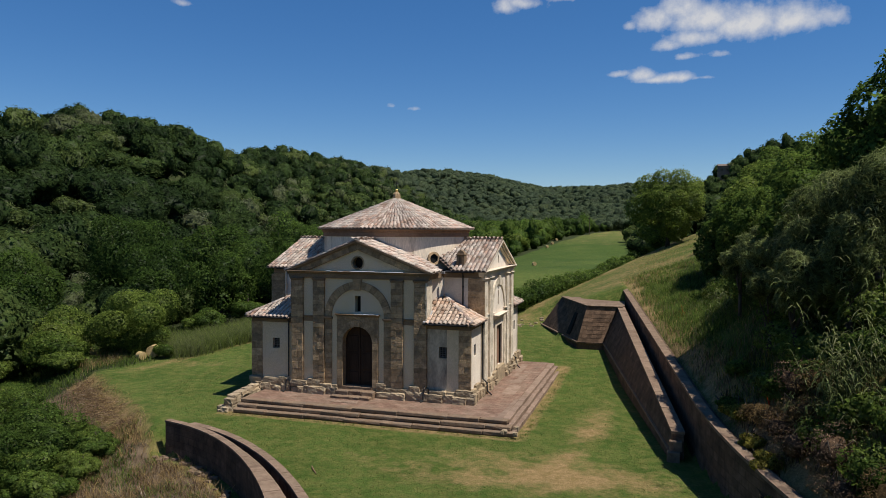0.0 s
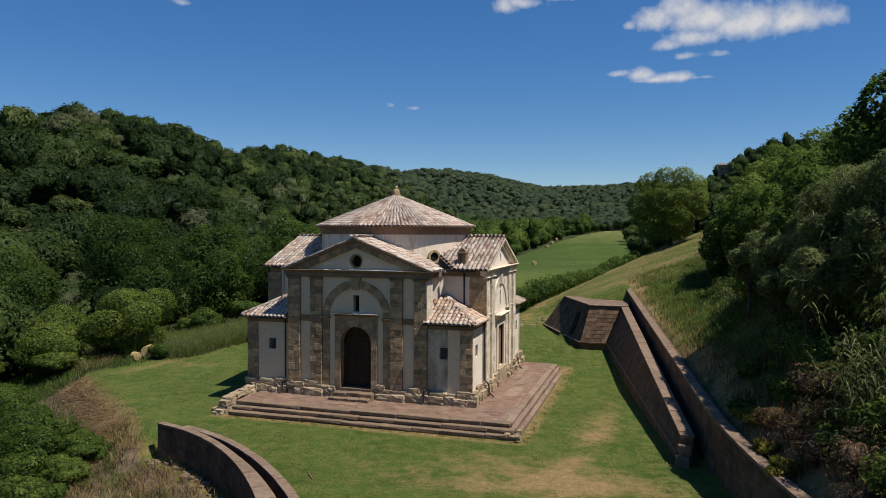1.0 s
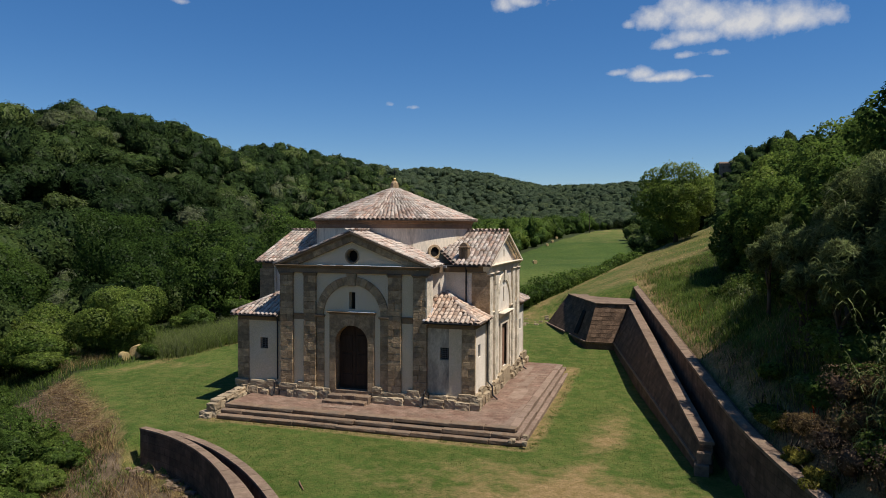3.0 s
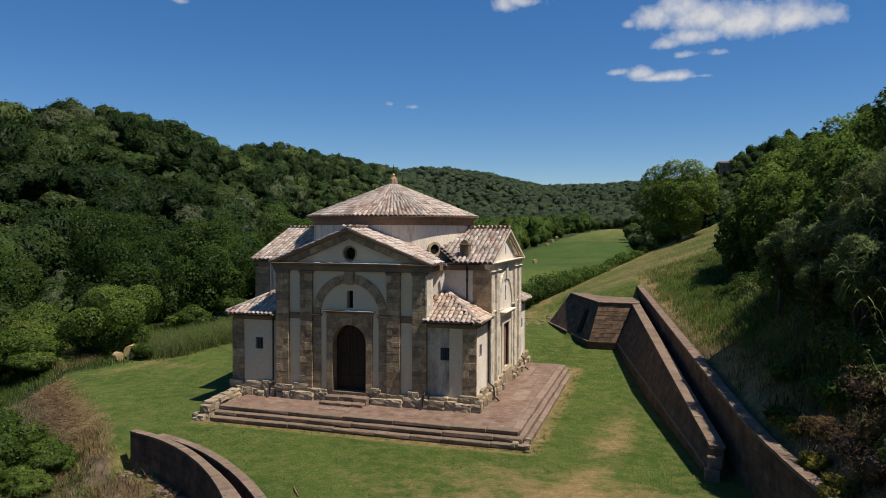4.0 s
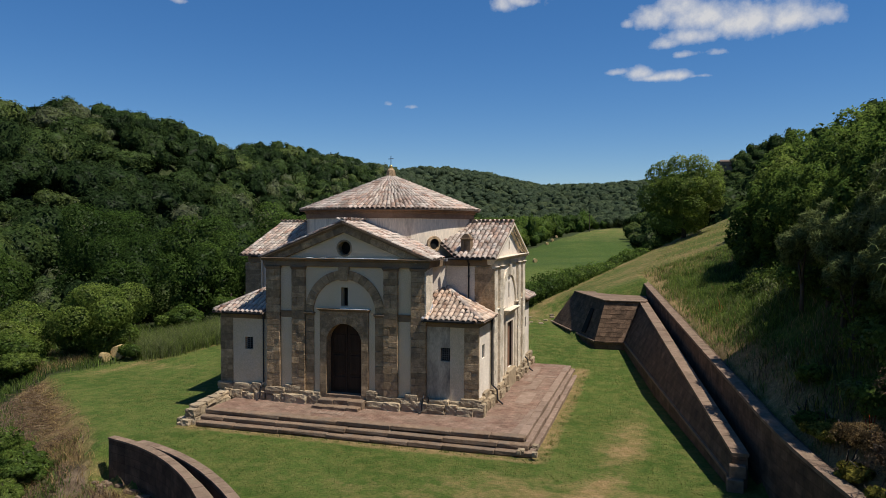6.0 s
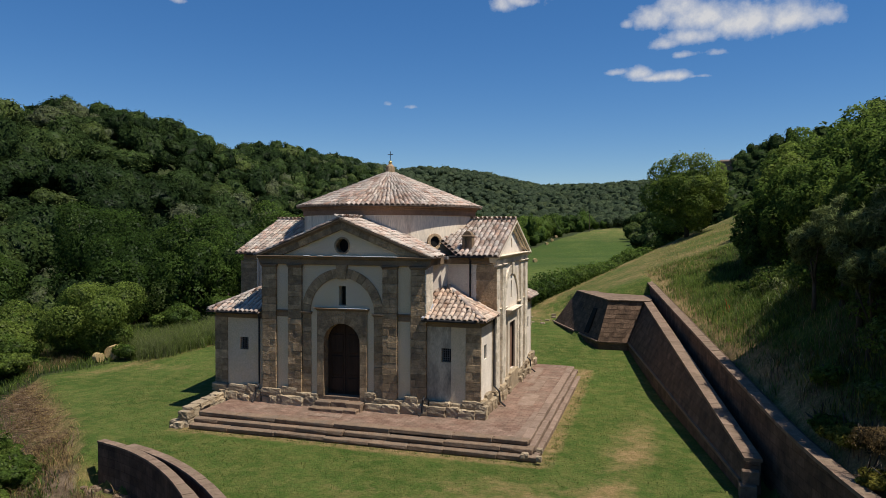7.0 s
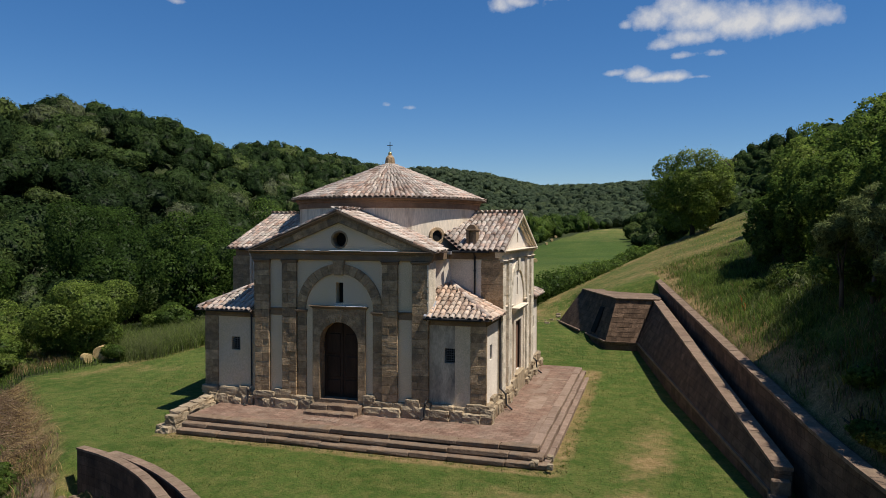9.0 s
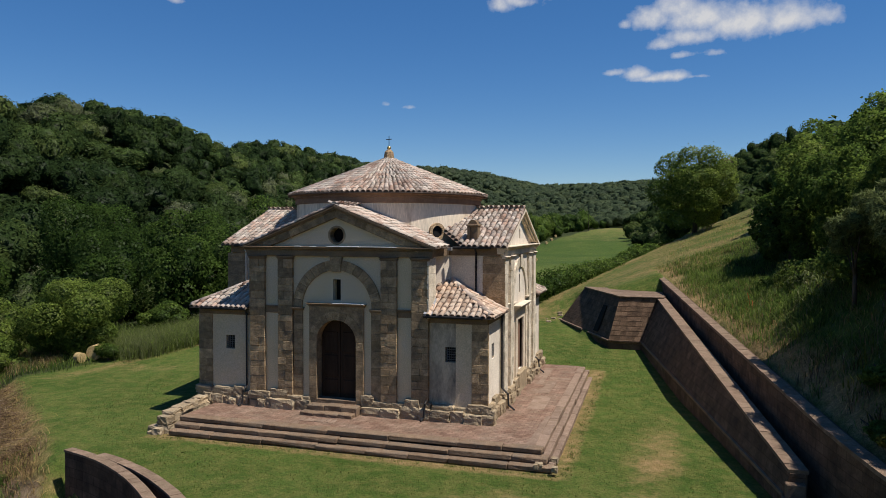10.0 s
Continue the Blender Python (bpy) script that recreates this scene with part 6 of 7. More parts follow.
# large dark trees at the foot of the wooded hill
for i, (x, y, h, r, t) in enumerate(((-37.0, 21.0, 12.5, 5.6, 0.06), (-42.0, 30.0, 14.0, 6.2, 0.04), (-30.0, 27.0, 10.5, 5.0, 0.25), (-26.5, 36.0, 11.0, 5.2, 0.28), (-44.0, 14.0, 11.0, 5.2, 0.3))):
    tree("tree", x, y, h, r, 420 + i, 10000, 0.14, t, "large spreading tree at the foot of the wooded hill", under=-0.95, group="trees along the lawn edge", crown_at=0.48)
tree("bush", -18.4, 3.8, 0.9, 0.75, 151, 2600, 0.06, 0.55, "low green clump of weeds beside the hay bales", crown_at=0.4, under=-0.95, category="bush", group="", lobes=9)
# scrub below the curved wall
for i, (x, y, h, r, t) in enumerate(((-12.2, -12.0, 2.0, 1.9, 0.35), (-14.6, -10.2, 1.9, 1.8, 0.2), (-17.5, -8.2, 1.9, 1.9, 0.45), (-10.2, -13.7, 1.7, 1.5, 0.25), (-9.1, -15.6, 1.6, 1.4, 0.4), (-11.2, -15.2, 2.2, 1.9, 0.15), (-13.3, -14.0, 2.2, 1.9, 0.3), (-15.7, -12.2, 2.2, 2.0, 0.2), (-18.6, -10.4, 2.2, 2.1, 0.35), (-20.6, -7.0, 1.6, 1.7, 0.4), (-8.3, -14.3, 1.0, 0.9, 0.55), (-7.8, -16.8, 1.2, 1.1, 0.45), (-22.6, -5.0, 1.4, 1.6, 0.5), (-10.2, -17.6, 1.8, 1.6, 0.3), (-13.0, -17.0, 2.1, 1.9, 0.25), (-24.5, -3.0, 1.3, 1.7, 0.35), (-22.5, -9.0, 2.4, 2.2, 0.25), (-26.5, -6.0, 2.2, 2.2, 0.35), (-12.0, -10.4, 0.9, 0.9, 0.5), (-9.4, -12.2, 1.1, 1.0, 0.5), (-8.3, -13.1, 1.2, 1.1, 0.4), (-7.3, -14.7, 0.9, 0.9, 0.6), (-7.0, -16.6, 1.0, 1.0, 0.4))):
    tree("bush", x, y, h, r, 190 + i, 4000, 0.072, t + 0.1, "tangled green scrub bush on the rough slope", under=-0.95, category="bush", group="scrub below the wall", crown_at=0.42, lobes=22, slim=0.5)


def blades(name, spots, seed, per, tall, width, bend, mat, label, category, tint=0.5, kind="stuff", spread=0.5):
    """Clumps of upright blades or stalks as one mesh: each blade two quads, bending over."""
    g = np.random.default_rng(seed)
    spots = np.asarray(spots, float)
    base = np.repeat(spots[:, :2], per, 0) + g.normal(0, spread, (len(spots) * per, 2))
    n = len(base)
    z = land(base[:, 0], base[:, 1])
    h = tall * g.uniform(0.5, 1.25, n)
    a = g.uniform(0, 2 * np.pi, n)
    d = np.stack([np.cos(a), np.sin(a)], 1)
    s = np.stack([-np.sin(a), np.cos(a)], 1) * (width * g.uniform(0.6, 1.3, n))[:, None]
    b = (bend * g.uniform(0.2, 1.3, n) * h)[:, None]
    p0 = np.column_stack([base, z - 0.03])
    p1 = np.column_stack([base + d * b * 0.3, z + h * 0.62])
    p2 = np.column_stack([base + d * b, z + h])
    s3 = np.column_stack([s, np.zeros(n)])
    v = np.stack([p0 - s3, p0 + s3, p1 - s3 * 0.9, p1 + s3 * 0.9, p2 - s3 * 0.15, p2 + s3 * 0.15], 1).reshape(-1, 3)
    o = (np.arange(n) * 6)[:, None]
    f = np.concatenate([o + np.array([[0, 1, 3, 2]]), o + np.array([[2, 3, 5, 4]])])
    tn = np.clip(np.repeat(tint + g.normal(0, 0.14, n) + np.repeat(g.normal(0, 0.17, len(spots)), per), 6), 0, 1)
    return tagged(new(name, raw_mesh(name, v, f, mat, tn)), label, category, kind=kind)


# reeds at the lawn's far edge
sp = [(-16.6 + 0.3 * k + vg.uniform(-0.3, 0.3) - dd * 0.9, 4.6 + 0.85 * k + vg.uniform(-0.4, 0.4) + dd * 0.45) for k in np.arange(-0.6, 9, 0.28) for dd in np.arange(0, 4.5, 0.55)]
blades("reeds", sp, 31, 40, 0.95, 0.011, 1.0, LEAF, "tall pale green reeds along the lawn edge", "reeds", 0.95, spread=0.35)
# rank grass on the bank and along the wall
sp = [(x, y) for x, y in scatter(vg, 11, 24, -24, 22, 0.55, lambda x, y: 0.6 < x - wall_x(y) < 7.5) if x - wall_x(y) > 1.5 or vg.uniform() < 0.25]
blades("bank_grass", sp, 32, 40, 0.26, 0.009, 1.6, LEAF, "rank green grass and weeds on the steep bank", "grass", 0.5, spread=0.3)
sp = [(x, y) for x, y in sp if vg.uniform() < (0.6 if x - wall_x(y) < 1.9 else 0.22 if y < -6 else 0.15)]
blades("dry_grass", sp, 33, 18, 0.3, 0.008, 1.3, STRAW, "dry straw coloured grass on the steep bank", "grass", 0.42, spread=0.3)
sp = [(x, y) for x, y in scatter(vg, 14, 20, -22, -6, 0.8, lambda x, y: 0.8 < x - wall_x(y) < 2.6) if vg.uniform() < 0.5]
sp2 = [(x, y) for x, y in scatter(vg, 13, 20, -22, -5, 0.6, lambda x, y: 0.8 < x - wall_x(y) < 4.5) if vg.uniform() < 0.6]
blades("dry_weeds", sp2, 44, 26, 0.4, 0.009, 0.9, TWIG, "withered reddish brown weeds on the bank", "weeds", 0.4, spread=0.25)
blades("yellow_weeds", sp, 34, 26, 0.4, 0.014, 0.7, FLOWER, "yellow flowering weeds behind the retaining wall", "weeds", 0.5, spread=0.22)
for i in range(84):
    y0 = vg.uniform(-20, 7) if i < 46 else vg.uniform(-19, -5)
    x0 = vg.uniform(1.5, 5.6) if y0 < -8 else vg.uniform(3.6, 5.8)
    h = vg.uniform(0.5, 1.4) * (0.65 if x0 < 2.6 else 1.0)
    tree("bush", wall_x(y0) + x0, y0, h, h * 0.95, 500 + i, 800, 0.07, vg.uniform(0.35, 0.85), "small dark green shrub on the steep bank", under=-0.95, category="bush", group="shrubs on the bank", crown_at=0.4, lobes=7)
sp = [(x, y) for x, y in scatter(vg, 10, 20, -2.5, 18, 0.5, lambda x, y: 0.9 < x - wall_x(y) < 5.8) if vg.uniform() < 0.75]
blades("tall_weeds", sp, 46, 22, 0.42, 0.011, 1.0, LEAF, "tall green weeds at the head of the retaining wall", "weeds", 0.62, spread=0.22)
# giant cane on the bank: leaning stalks with long arching leaves
def cane(x, y, tall, stalks, seed, spread, label):
    g = np.random.default_rng(seed)
    ob = thing("giant_cane", label, "cane", (x, y, height(x, y)), group="giant canes on the bank")
    stems, V, T, o = Shape(), [], [], 0
    for i in range(stalks):
        h = tall * g.uniform(0.55, 1.15)
        bx, by = g.normal(0, spread, 2)
        lx, ly = g.normal(-0.12, 0.16) * h, g.normal(0, 0.16) * h
        bz = height(x + bx, y + by) - height(x, y)
        pts = [np.array([bx + lx * k ** 2, by + ly * k ** 2, bz - 0.1 + h * k * (1 - 0.08 * k)]) for k in (0, 0.35, 0.7, 1.0)]
        stems.tube([tuple(p) for p in pts], [0.014, 0.012, 0.009, 0.004], 5)
        n = int(6 + h * 3)
        for k in np.linspace(0.3, 1.0, n):
            p = np.array([bx + lx * k ** 2, by + ly * k ** 2, bz - 0.1 + h * k * (1 - 0.08 * k)])
            a = g.uniform(0, 2 * math.pi)
            d = np.array([math.cos(a), math.sin(a), 0])
            q = np.array([-d[1], d[0], 0]) * g.uniform(0.012, 0.022)
            ln, rise, drop = g.uniform(0.25, 0.5), g.uniform(0.5, 1.3), g.uniform(0.8, 1.9)
            tn = g.uniform(0.4, 1.0)
            for j, u in enumerate((0.0, 0.35, 0.7, 1.0)):
                c = p + d * ln * u + np.array([0, 0, ln * (rise * u - drop * u * u)])
                w = (0.6, 1.0, 0.8, 0.12)[j]
                V += [c - q * w, c + q * w]
                T += [tn, tn]
    m = len(V) // 8
    o = (np.arange(m) * 8)[:, None]
    crown = new("leaves", raw_mesh("leaves", np.array(V), np.concatenate([o + np.array([[0, 1, 3, 2]]) + 2 * j for j in range(3)]), LEAF_GREY, T))
    tagged(crown, kind="stuff")
    crown.parent = ob
    tagged(part("stem", stems, LEAF_GREY, ob), kind="stuff")
    return ob


for i, (x, y, h, n, w) in enumerate(((18.9, -10.2, 4.2, 7, 0.6), (19.5, -12.3, 4.0, 6, 0.4), (18.6, -14.2, 2.2, 24, 0.3), (18.6, -15.2, 1.9, 16, 0.28), (19.1, -15.0, 2.4, 22, 0.4), (17.9, -13.3, 0.9, 5, 0.2),
                                     (18.7, -2.8, 1.2, 6, 0.5), (16.7, 1.2, 0.8, 8, 0.4), (17.5, 0.2, 1.0, 10, 0.5), (16.9, 2.6, 0.8, 8, 0.5), (18.4, 0.8, 1.2, 10, 0.5), (18.2, -1.2, 1.1, 10, 0.5), (17.2, -1.0, 0.9, 8, 0.4), (20.2, -10.8, 4.6, 12, 0.7), (19.0, -16.8, 1.0, 10, 0.3))):
    cane(x, y, h, n, 300 + i, w, "arching pale green giant cane on the steep bank")
# thickets leaning out over the bank: (x, y, height, spread, share of the height at which the crown lies)
for i, (x, y, h, r, at) in enumerate(((18.3, -10.5, 4.2, 1.2, 0.72), (18.8, -9.0, 4.6, 1.4, 0.68), (18.6, -7.2, 4.2, 1.3, 0.68), (19.6, -11.4, 4.8, 1.3, 0.62), (20.1, -9.4, 5.6, 1.6, 0.62), (19.7, -7.4, 5.2, 1.5, 0.62), (20.6, -11.0, 6.0, 1.5, 0.6), (19.2, -5.8, 3.4, 1.2, 0.6), (17.8, -4.4, 3.8, 1.2, 0.7), (17.9, -6.3, 4.0, 1.2, 0.72), (17.2, -3.2, 3.4, 1.1, 0.74), (17.7, -7.9, 3.4, 1.0, 0.76))):
    tree("giant_cane", x, y, h, r, 340 + i, 4200, 0.16, 0.62, "dense feathery grey green cane thicket leaning over the bank", under=-0.95, category="cane", group="giant canes on the bank", crown_at=at, lobes=22, mat=LEAF_GREY, slim=0.11)
for i, (x, y, h, r, mt) in enumerate(((17.3, -13.6, 0.9, 0.8, TWIG), (16.8, -12.0, 0.7, 0.7, STRAW), (17.9, -12.4, 1.2, 0.9, TWIG), (17.6, -15.0, 1.1, 0.9, TWIG), (18.2, -17.4, 1.2, 0.9, TWIG), (16.9, -14.5, 0.6, 0.6, FLOWER), (17.3, -16.6, 1.0, 0.8, STRAW), (16.4, -11.2, 0.6, 0.6, FLOWER),
                                      (16.2, -10.2, 0.5, 0.6, LEAF), (17.0, -17.9, 0.6, 0.7, LEAF), (17.9, -18.6, 1.1, 0.8, STRAW), (16.6, -13.1, 0.5, 0.55, FLOWER), (18.2, -16.2, 1.3, 1.0, TWIG), (17.9, -13.9, 1.1, 0.8, STRAW), (18.4, -13.2, 1.2, 0.9, STRAW), (17.0, -15.6, 0.7, 0.6, FLOWER), (18.7, -17.6, 1.4, 1.0, LEAF), (17.5, -17.6, 0.9, 0.8, TWIG), (17.1, -12.7, 0.8, 0.7, STRAW), (18.9, -18.8, 1.6, 1.1, STRAW))):
    dry = mt in (TWIG, STRAW)
    tree("bush", x, y, h, r, 600 + i, 1800, 0.035 if dry else 0.05, 0.38 if dry else 0.62, "withered reddish brown scrub bush on the bank" if dry else "low leafy weed bush behind the retaining wall", under=-0.95, category="bush", group="scrub behind the wall", crown_at=0.4, lobes=16, mat=mt, slim=0.3 if dry else 0.55)
LAWN = leaf_material("lawn_blades", (0.035, 0.06, 0.011), (0.06, 0.095, 0.018), (0.095, 0.13, 0.028), (0.15, 0.14, 0.045), (0.85, 1.15), 0.3, 1.2)
POPPY = leaf_material("poppy_petals", (0.35, 0.03, 0.012), (0.5, 0.05, 0.02), (0.6, 0.08, 0.03), (0.5, 0.12, 0.05))
sp = [(17.6 + vg.normal(0, 0.25), -11.6 + vg.normal(0, 0.3)) for _ in range(5)] + [(18.3 + vg.normal(0, 0.2), -14.6 + vg.normal(0, 0.3)) for _ in range(4)] + [(14.9 + vg.normal(0, 0.2), 4.6 + vg.normal(0, 0.5)) for _ in range(4)]
blades("poppies", sp, 47, 2, 0.5, 0.012, 0.5, POPPY, "a few red poppies among the weeds", "poppies", 0.5, spread=0.12)
# dead brushwood heaped along the lawn's edge, dry weeds and rough grass below it
def twigs(name, spots, seed, per, long, thick, rise, mat, label, category, tint=0.4, spread=0.5):
    """Thin crossing twigs lying in a heap, each a three-sided rod, as one mesh."""
    g = np.random.default_rng(seed)
    base = np.repeat(np.asarray(spots, float), per, 0) + g.normal(0, spread, (len(spots) * per, 2))
    n = len(base)
    a = g.uniform(0, 2 * np.pi, n)
    ln = long * g.uniform(0.35, 1.3, n)
    d = np.stack([np.cos(a) * ln, np.sin(a) * ln, ln * g.normal(0.08, 0.22, n)], 1)
    p0 = np.column_stack([base, land(base[:, 0], base[:, 1]) + rise * g.uniform(0, 1, n) ** 1.5 + 0.02])
    s = np.stack([-np.sin(a), np.cos(a), np.zeros(n)], 1)
    w = (thick * g.uniform(0.5, 1.5, n))[:, None]
    up = np.array([0, 0, 1.0])
    ring = [s * w, -s * w * 0.5 + up * w, -s * w * 0.5 - up * w]
    v = np.stack([p0 + r for r in ring] + [p0 + d + r * 0.3 for r in ring], 1).reshape(-1, 3)
    o = (np.arange(n) * 6)[:, None]
    f = np.concatenate([o + np.array([[0, 1, 4, 3]]), o + np.array([[1, 2, 5, 4]]), o + np.array([[2, 0, 3, 5]])])
    tn = np.clip(np.repeat(tint + g.normal(0, 0.2, n), 6), 0, 1)
    return tagged(new(name, raw_mesh(name, v, f, mat, tn)), label, category, kind="stuff")


def edge_y(x):
    return -12.07 - 0.8 * (x + 5.72) - 1.0


sp = []
for _ in range(130):
    x = vg.uniform(-19.5, -8.2)
    sp.append((x, edge_y(x) - abs(vg.normal(0.25, 0.6))))
twigs("brushwood", sp, 36, 11, 0.7, 0.008, 0.3, TWIG, "heap of dead brown brushwood along the lawn edge", "brushwood", 0.45, spread=0.35)
blades("dry_weeds", sp, 35, 16, 0.2, 0.008, 1.8, STRAW, "withered brown weeds over the brushwood", "weeds", 0.45, spread=0.45)
sp = [(x, y) for x, y in scatter(vg, -9.5, 3, -20, -10.5, 0.36, lambda x, y: 0.55 < out_of_wall(x, y) < 6)]
blades("dry_grass", [q for q in sp if vg.uniform() < 0.55 + 0.5 * bumps(q[0], q[1], 1.3, 0.4)], 37, 20, 0.3, 0.007, 1.9, STRAW, "dry straw coloured grass below the curved wall", "grass", 0.55, spread=0.2)
blades("dry_weeds", [q for q in sp if vg.uniform() < 0.22], 34, 16, 0.36, 0.01, 0.9, TWIG, "withered brown weeds below the curved wall", "weeds", 0.35, spread=0.2)
blades("rough_grass", [q for q in sp if vg.uniform() < 0.35 - 0.6 * bumps(q[0], q[1], 1.3, 0.4)], 38, 22, 0.2, 0.011, 1.5, LEAF, "rough green weeds below the curved wall", "grass", 0.55, spread=0.22)
sp = [(x, y) for x, y in scatter(vg, -34, -7, -20, 6, 0.6, lambda x, y: out_of_wall(x, y) > 1.8 and x > -33)]
blades("rough_grass", sp, 39, 10, 0.3, 0.014, 1.1, LEAF, "rank green weeds and grass among the scrub", "grass", 0.4, spread=0.34)
sp = [(x, y) for x, y in scatter(vg, -34, -16, -2, 15, 0.65, lambda x, y: wood_part(np.float64(x), np.float64(y)) > 0.35 and x < -17.5 + 0.28 * (y - 2))]
blades("rough_grass", sp, 43, 16, 0.4, 0.014, 0.9, LEAF, "rank green weeds under the bushes", "grass", 0.55, spread=0.34)
sp = [(x, y) for x, y in scatter(vg, -32, -21, -1, 5.5, 0.45, lambda x, y: 0.2 < -12.07 - 0.8 * (x + 5.72) - y + 3.4 < 4.0)]
blades("yellow_grass", sp, 33, 22, 0.4, 0.008, 0.7, STRAW, "tall yellowing grass beside the lawn", "grass", 0.78, spread=0.25)
# hedge on the edge of the meadow bank
for i in range(64):
    y = 21.0 + i * 0.3 + vg.uniform(-0.2, 0.2)
    tree("hedge_bush", hedge_x(y) - 0.3 + vg.uniform(-0.3, 0.3), y, vg.uniform(1.1, 1.6) + 0.45 * (i < 22), vg.uniform(0.9, 1.4), 700 + i, 620, 0.085, vg.uniform(0.2, 0.55), "low dark green hedge bush on the meadow edge", under=-0.95, category="hedge", group="hedge along the meadow", crown_at=0.42, lobes=7)
# meadow grass by the trees
sp = [(x, y) for x, y in scatter(vg, 12, 24, 17, 44, 1.0, lambda x, y: x > hedge_x(y) + 0.5)]
blades("meadow_grass", sp, 39, 10, 0.11, 0.009, 1.2, STRAW, "dry meadow grass on the bank", "grass", 0.62, spread=0.5)
blades("meadow_grass", sp, 45, 14, 0.10, 0.009, 1.2, LEAF, "green meadow grass on the bank", "grass", 0.75, spread=0.5)
# mown grass
lg = np.random.default_rng(77)
sp = np.column_stack([lg.uniform(-12, 14.5, 9000), lg.uniform(-17, 14, 9000)])
keep = (out_of_wall(sp[:, 0], sp[:, 1]) < -1.3) & (sp[:, 0] < foot_x(sp[:, 1]) - 0.3) & ~((sp[:, 0] > -6.2) & (sp[:, 0] < 8.6) & (sp[:, 1] > -8.75) & (sp[:, 1] < 5.8))
keep &= dry_part(sp[:, 0], sp[:, 1]) < 0.22
blades("mown_grass", sp[keep], 41, 4, 0.04, 0.010, 1.6, LAWN, "short mown blades of the green lawn", "grass", 0.8, spread=0.4)
# grass fringe against terrace and walls
sp = [(vg.uniform(-5.2, 8.6), vg.uniform(-8.78, -8.62)) for _ in range(150)] + [(vg.uniform(8.5, 8.7), vg.uniform(-8.6, 5.6)) for _ in range(150)]
blades("grass_fringe", sp, 40, 6, 0.06, 0.006, 1.0, LEAF, "short grass growing against the terrace steps", "grass", 0.75, spread=0.06)

# ---- hay bales, far house, pole, stick ----
def hay_bale(x, y, r, turn, label, group=""):
    prof = [(0.0, -r * 0.9), (r * 0.94, -r * 0.9), (r, -r * 0.82), (r, r * 0.82), (r * 0.94, r * 0.9), (0.0, r * 0.9)]
    ob = new("hay_bale", Shape().turned(prof, 24).mesh("hay_bale", HAY, False))
    ob.matrix_world = Matrix.Translation((x, y, height(x, y) + r * 0.96)) @ Matrix.Rotation(radians(turn), 4, "Z") @ Matrix.Rotation(radians(90), 4, "X")
    return tagged(ob, label, "hay bale", group)


hay_bale(-19.5, 4.1, 0.42, 20, "round golden hay bale half hidden by bushes", "hay bales by the bushes")
hay_bale(-19.9, 3.3, 0.28, 70, "slumped golden hay bale half hidden by bushes", "hay bales by the bushes")
for x, y in ((-19.3, 156.5), (-29.0, 242.4), (-29.0, 256.4), (-29.5, 272.0)):
    hay_bale(x, y, 0.55, 30, "round hay bale lying on the mown field", "hay bales on the field")
PX_, PY_ = -18.5, 303.0
pz = height(PX_, PY_)
pole = new("utility_pole", Shape().tube([(PX_, PY_, pz - 0.5), (PX_, PY_, pz + 8.2)], [0.17, 0.12], 8).box(PX_ - 0.7, PX_ + 0.7, PY_ - 0.1, PY_ + 0.1, pz + 7.4, pz + 7.55).mesh("utility_pole", BARK))
tagged(pole, "grey wooden utility pole on the field edge", "pole")
house = thing("farmhouse", "small ruined brown stone farmhouse among trees on the ridge", "house", (39.5, 291, height(39.5, 291) + 0.6))
part("wall", Shape().slab(rect(-2.6, 2.6, -4, 4.4), [rect(-1.4, -0.8, 2.2, 3.0), rect(0.7, 1.3, 2.2, 3.0)], -2.2, -1.8).box(-2.6, -2.2, -1.8, 2.2, -4, 4.4).box(2.2, 2.6, -1.8, 2.2, -4, 4.4).box(-2.6, 2.6, 1.8, 2.2, -4, 4.4), EAVE, house)
part("roof", Shape().add([(-2.8, -2.5, 4.3), (2.8, -2.5, 4.3), (2.8, 0, 5.2), (-2.8, 0, 5.2), (2.8, 2.5, 4.3), (-2.8, 2.5, 4.3)], [(0, 1, 2, 3), (3, 2, 4, 5), (0, 3, 5), (1, 4, 2)]), ROOF_BED, house)
stick = new("fallen_branch", Shape().tube([(2.1, -14.1, height(2.1, -14.1) + 0.03), (2.3, -14.4, height(2.3, -14.4) + 0.05), (2.6, -14.75, height(2.6, -14.75) + 0.03)], [0.018, 0.024, 0.012], 6).mesh("fallen_branch", WOOD_BROWN))
tagged(stick, "short brown fallen branch lying on the lawn", "branch")


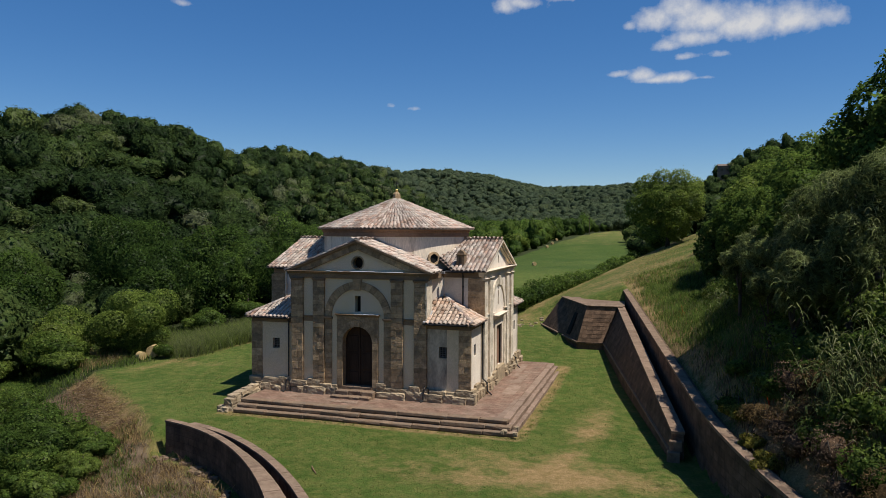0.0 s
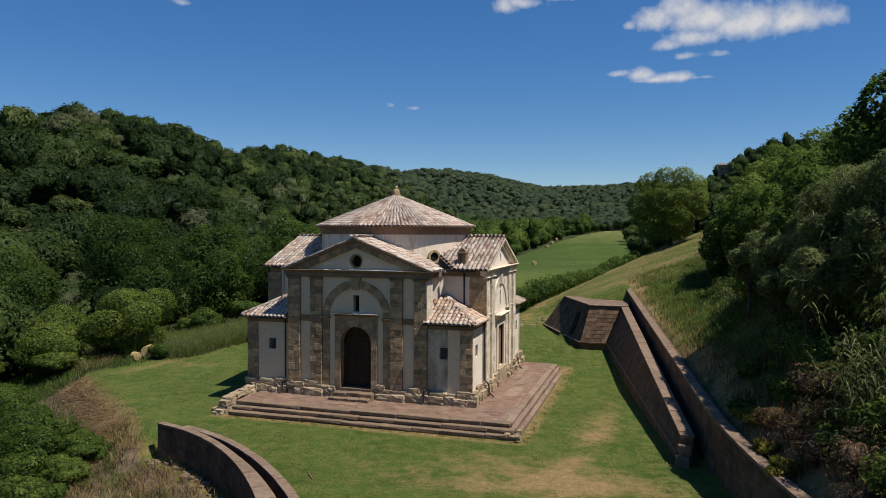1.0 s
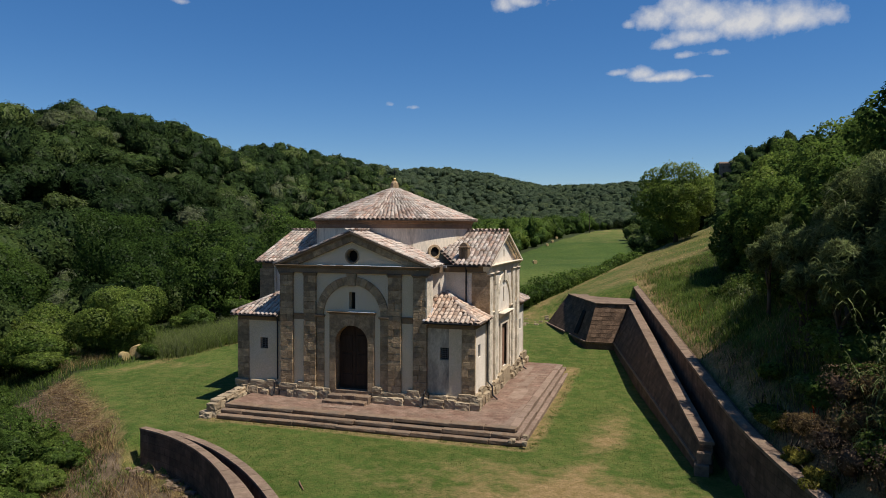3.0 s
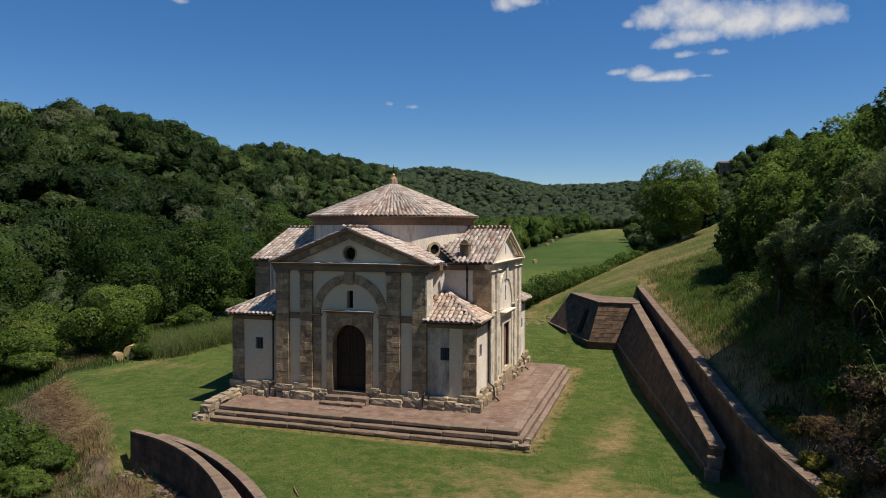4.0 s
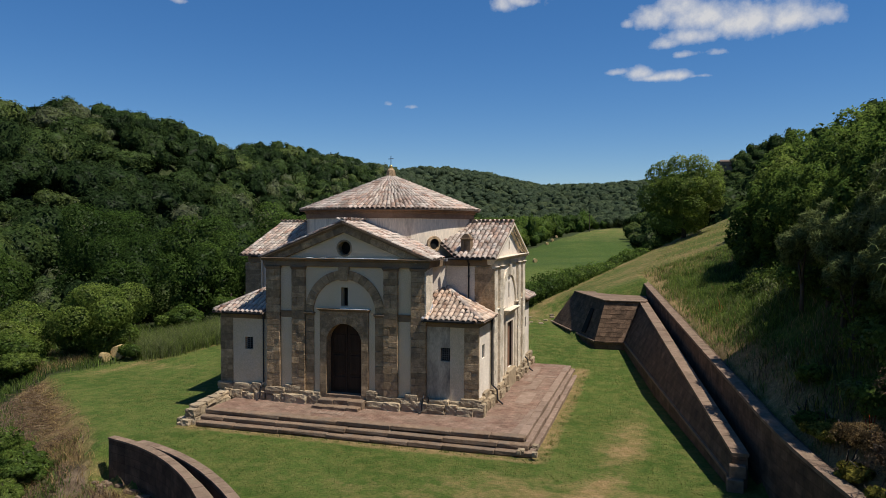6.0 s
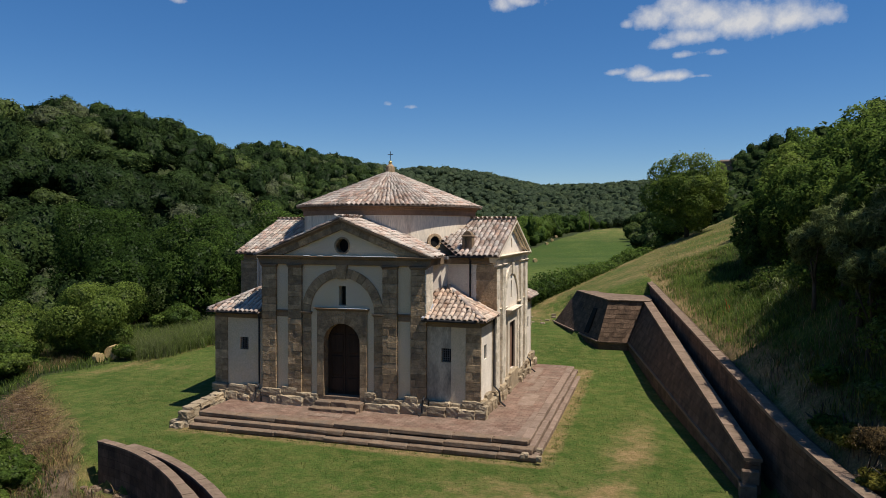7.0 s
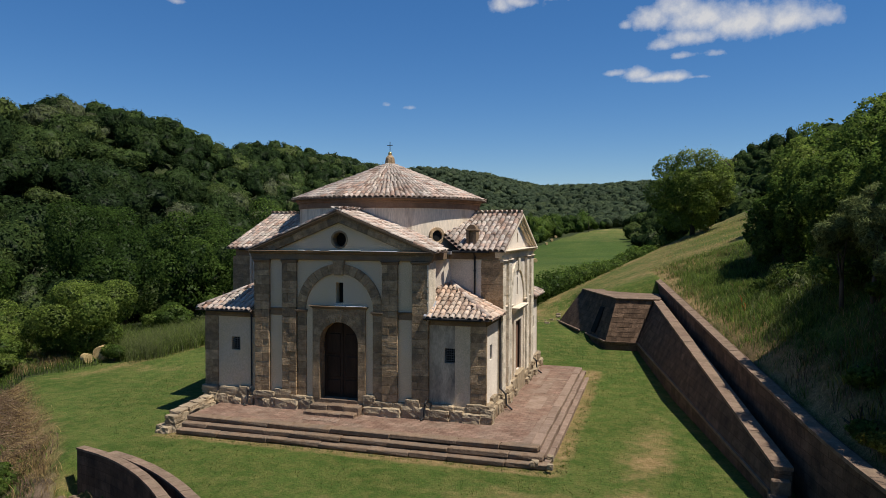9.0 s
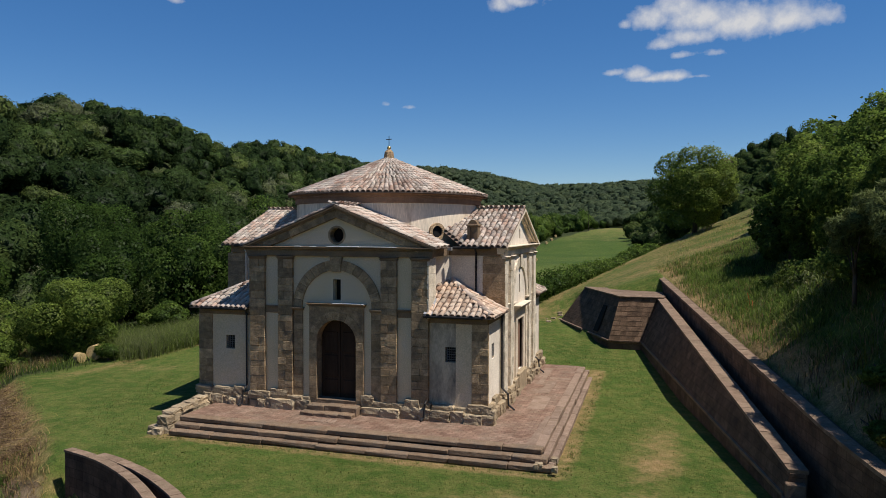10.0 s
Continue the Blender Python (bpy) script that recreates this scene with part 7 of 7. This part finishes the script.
# ---- clouds ----
def cloud_material():
    m = bpy.data.materials.new("cloud")
    m.use_nodes = True
    n, k = m.node_tree.nodes, m.node_tree.links
    n.remove(n["Principled BSDF"])
    co = n.new("ShaderNodeTexCoord")
    mp = n.new("ShaderNodeMapping")
    mp.inputs["Scale"].default_value = (1, 1, 1)
    k.new(co.outputs["Object"], mp.inputs[0])
    t = n.new("ShaderNodeTexNoise")
    t.inputs["Scale"].default_value, t.inputs["Detail"].default_value, t.inputs["Roughness"].default_value = 0.017, 10.0, 0.6
    k.new(mp.outputs[0], t.inputs["Vector"])
    at = n.new("ShaderNodeAttribute")
    at.attribute_name = "body"
    add = n.new("ShaderNodeMath")
    k.new(t.outputs["Fac"], add.inputs[0])
    k.new(at.outputs["Fac"], add.inputs[1])
    r = n.new("ShaderNodeMapRange")
    r.inputs[1].default_value, r.inputs[2].default_value, r.inputs[4].default_value = 0.79, 1.46, 1.0
    k.new(add.outputs[0], r.inputs[0])
    # the sheet glows: sunlit cloud brightness is given as emission
    e = n.new("ShaderNodeEmission")
    e.inputs[0].default_value, e.inputs[1].default_value = (0.95, 0.96, 1.0, 1), 0.66
    tr = n.new("ShaderNodeBsdfTransparent")
    mx = n.new("ShaderNodeMixShader")
    k.new(r.outputs[0], mx.inputs[0])
    k.new(tr.outputs[0], mx.inputs[1])
    k.new(e.outputs[0], mx.inputs[2])
    k.new(mx.outputs[0], n["Material Output"].inputs[0])
    return m


CLOUD = cloud_material()


def cloud(az, el, wide, tall, puffs, label):
    """A thin far cloud sheet, 2600 m off; puffs of (along, up, half width, half height, strength) in metres from its middle."""
    nx, ny = 110, 44
    U, V = np.meshgrid(np.linspace(-0.5, 0.5, nx) * wide, np.linspace(-0.5, 0.5, ny) * tall)
    body = np.zeros_like(U)
    for a, b, sx, sy, w in puffs:
        low = np.where(V < b, 0.7, 1.0)
        body = np.maximum(body, w * np.exp(-(((U - a) / sx) ** 2 + ((V - b) / (sy * low)) ** 2) * 0.62))
    edge = smooth(0.5, 0.42, np.abs(U) / wide) * smooth(0.5, 0.42, np.abs(V) / tall)
    me = raw_mesh("cloud", np.stack([U, V, 0 * U], -1).reshape(-1, 3), np.stack([q.reshape(-1) for q in (lambda i: (i[:-1, :-1], i[:-1, 1:], i[1:, 1:], i[1:, :-1]))(np.arange(nx * ny).reshape(ny, nx))], 1), CLOUD)
    at = me.attributes.new("body", "FLOAT", "POINT")
    at.data.foreach_set("value", (body * edge).reshape(-1).astype(np.float32))
    ob = new("cloud", me)
    a, e = radians(az), radians(el)
    d = Vector((-math.sin(a) * math.cos(e), math.cos(a) * math.cos(e), math.sin(e)))
    ob.matrix_world = Matrix.Translation(Vector((12, -33, 8)) + d * 2600) @ (-d).to_track_quat("Z", "Y").to_matrix().to_4x4()
    return tagged(ob, label, "cloud", "clouds in the sky", "structure")


cloud(-4.60, 15.27, 822, 288, ((-312, 13, 21, 17, 0.72), (-223, 25, 64, 42, 0.86), (-142, 51, 75, 46, 0.90), (-62, 9, 107, 53, 0.92), (62, -13, 132, 58, 0.92), (187, -15, 100, 52, 0.88), (277, -19, 68, 34, 0.8), (-178, -59, 57, 23, 0.74), (-98, -44, 89, 30, 0.85), (-128, -100, 42, 13, 0.66), (-25, -101, 32, 15, 0.66)), "white fair weather cloud in a blue sky")
cloud(0.41, 11.76, 437, 119, ((-118, 13, 46, 12, 0.62), (-47, 1, 49, 25, 0.85), (47, -9, 72, 19, 0.86), (-9, -13, 76, 13, 0.80), (138, -13, 44, 7, 0.56)), "small white cloud wisp in a blue sky")
cloud(10.66, 17.56, 388, 144, ((-65, -12, 40, 30, 0.84), (-14, 0, 65, 22, 0.80), (153, 12, 81, 16, 0.64)), "white cloud fragment high in the sky")
cloud(20.34, 9.77, 185, 62, ((-43, 4, 16, 10, 0.48), (39, -4, 28, 10, 0.5)), "faint cloud wisp low in the sky")
cloud(37.20, 16.62, 109, 58, ((0, -1, 32, 13, 0.62),), "faint cloud wisp high in the sky")
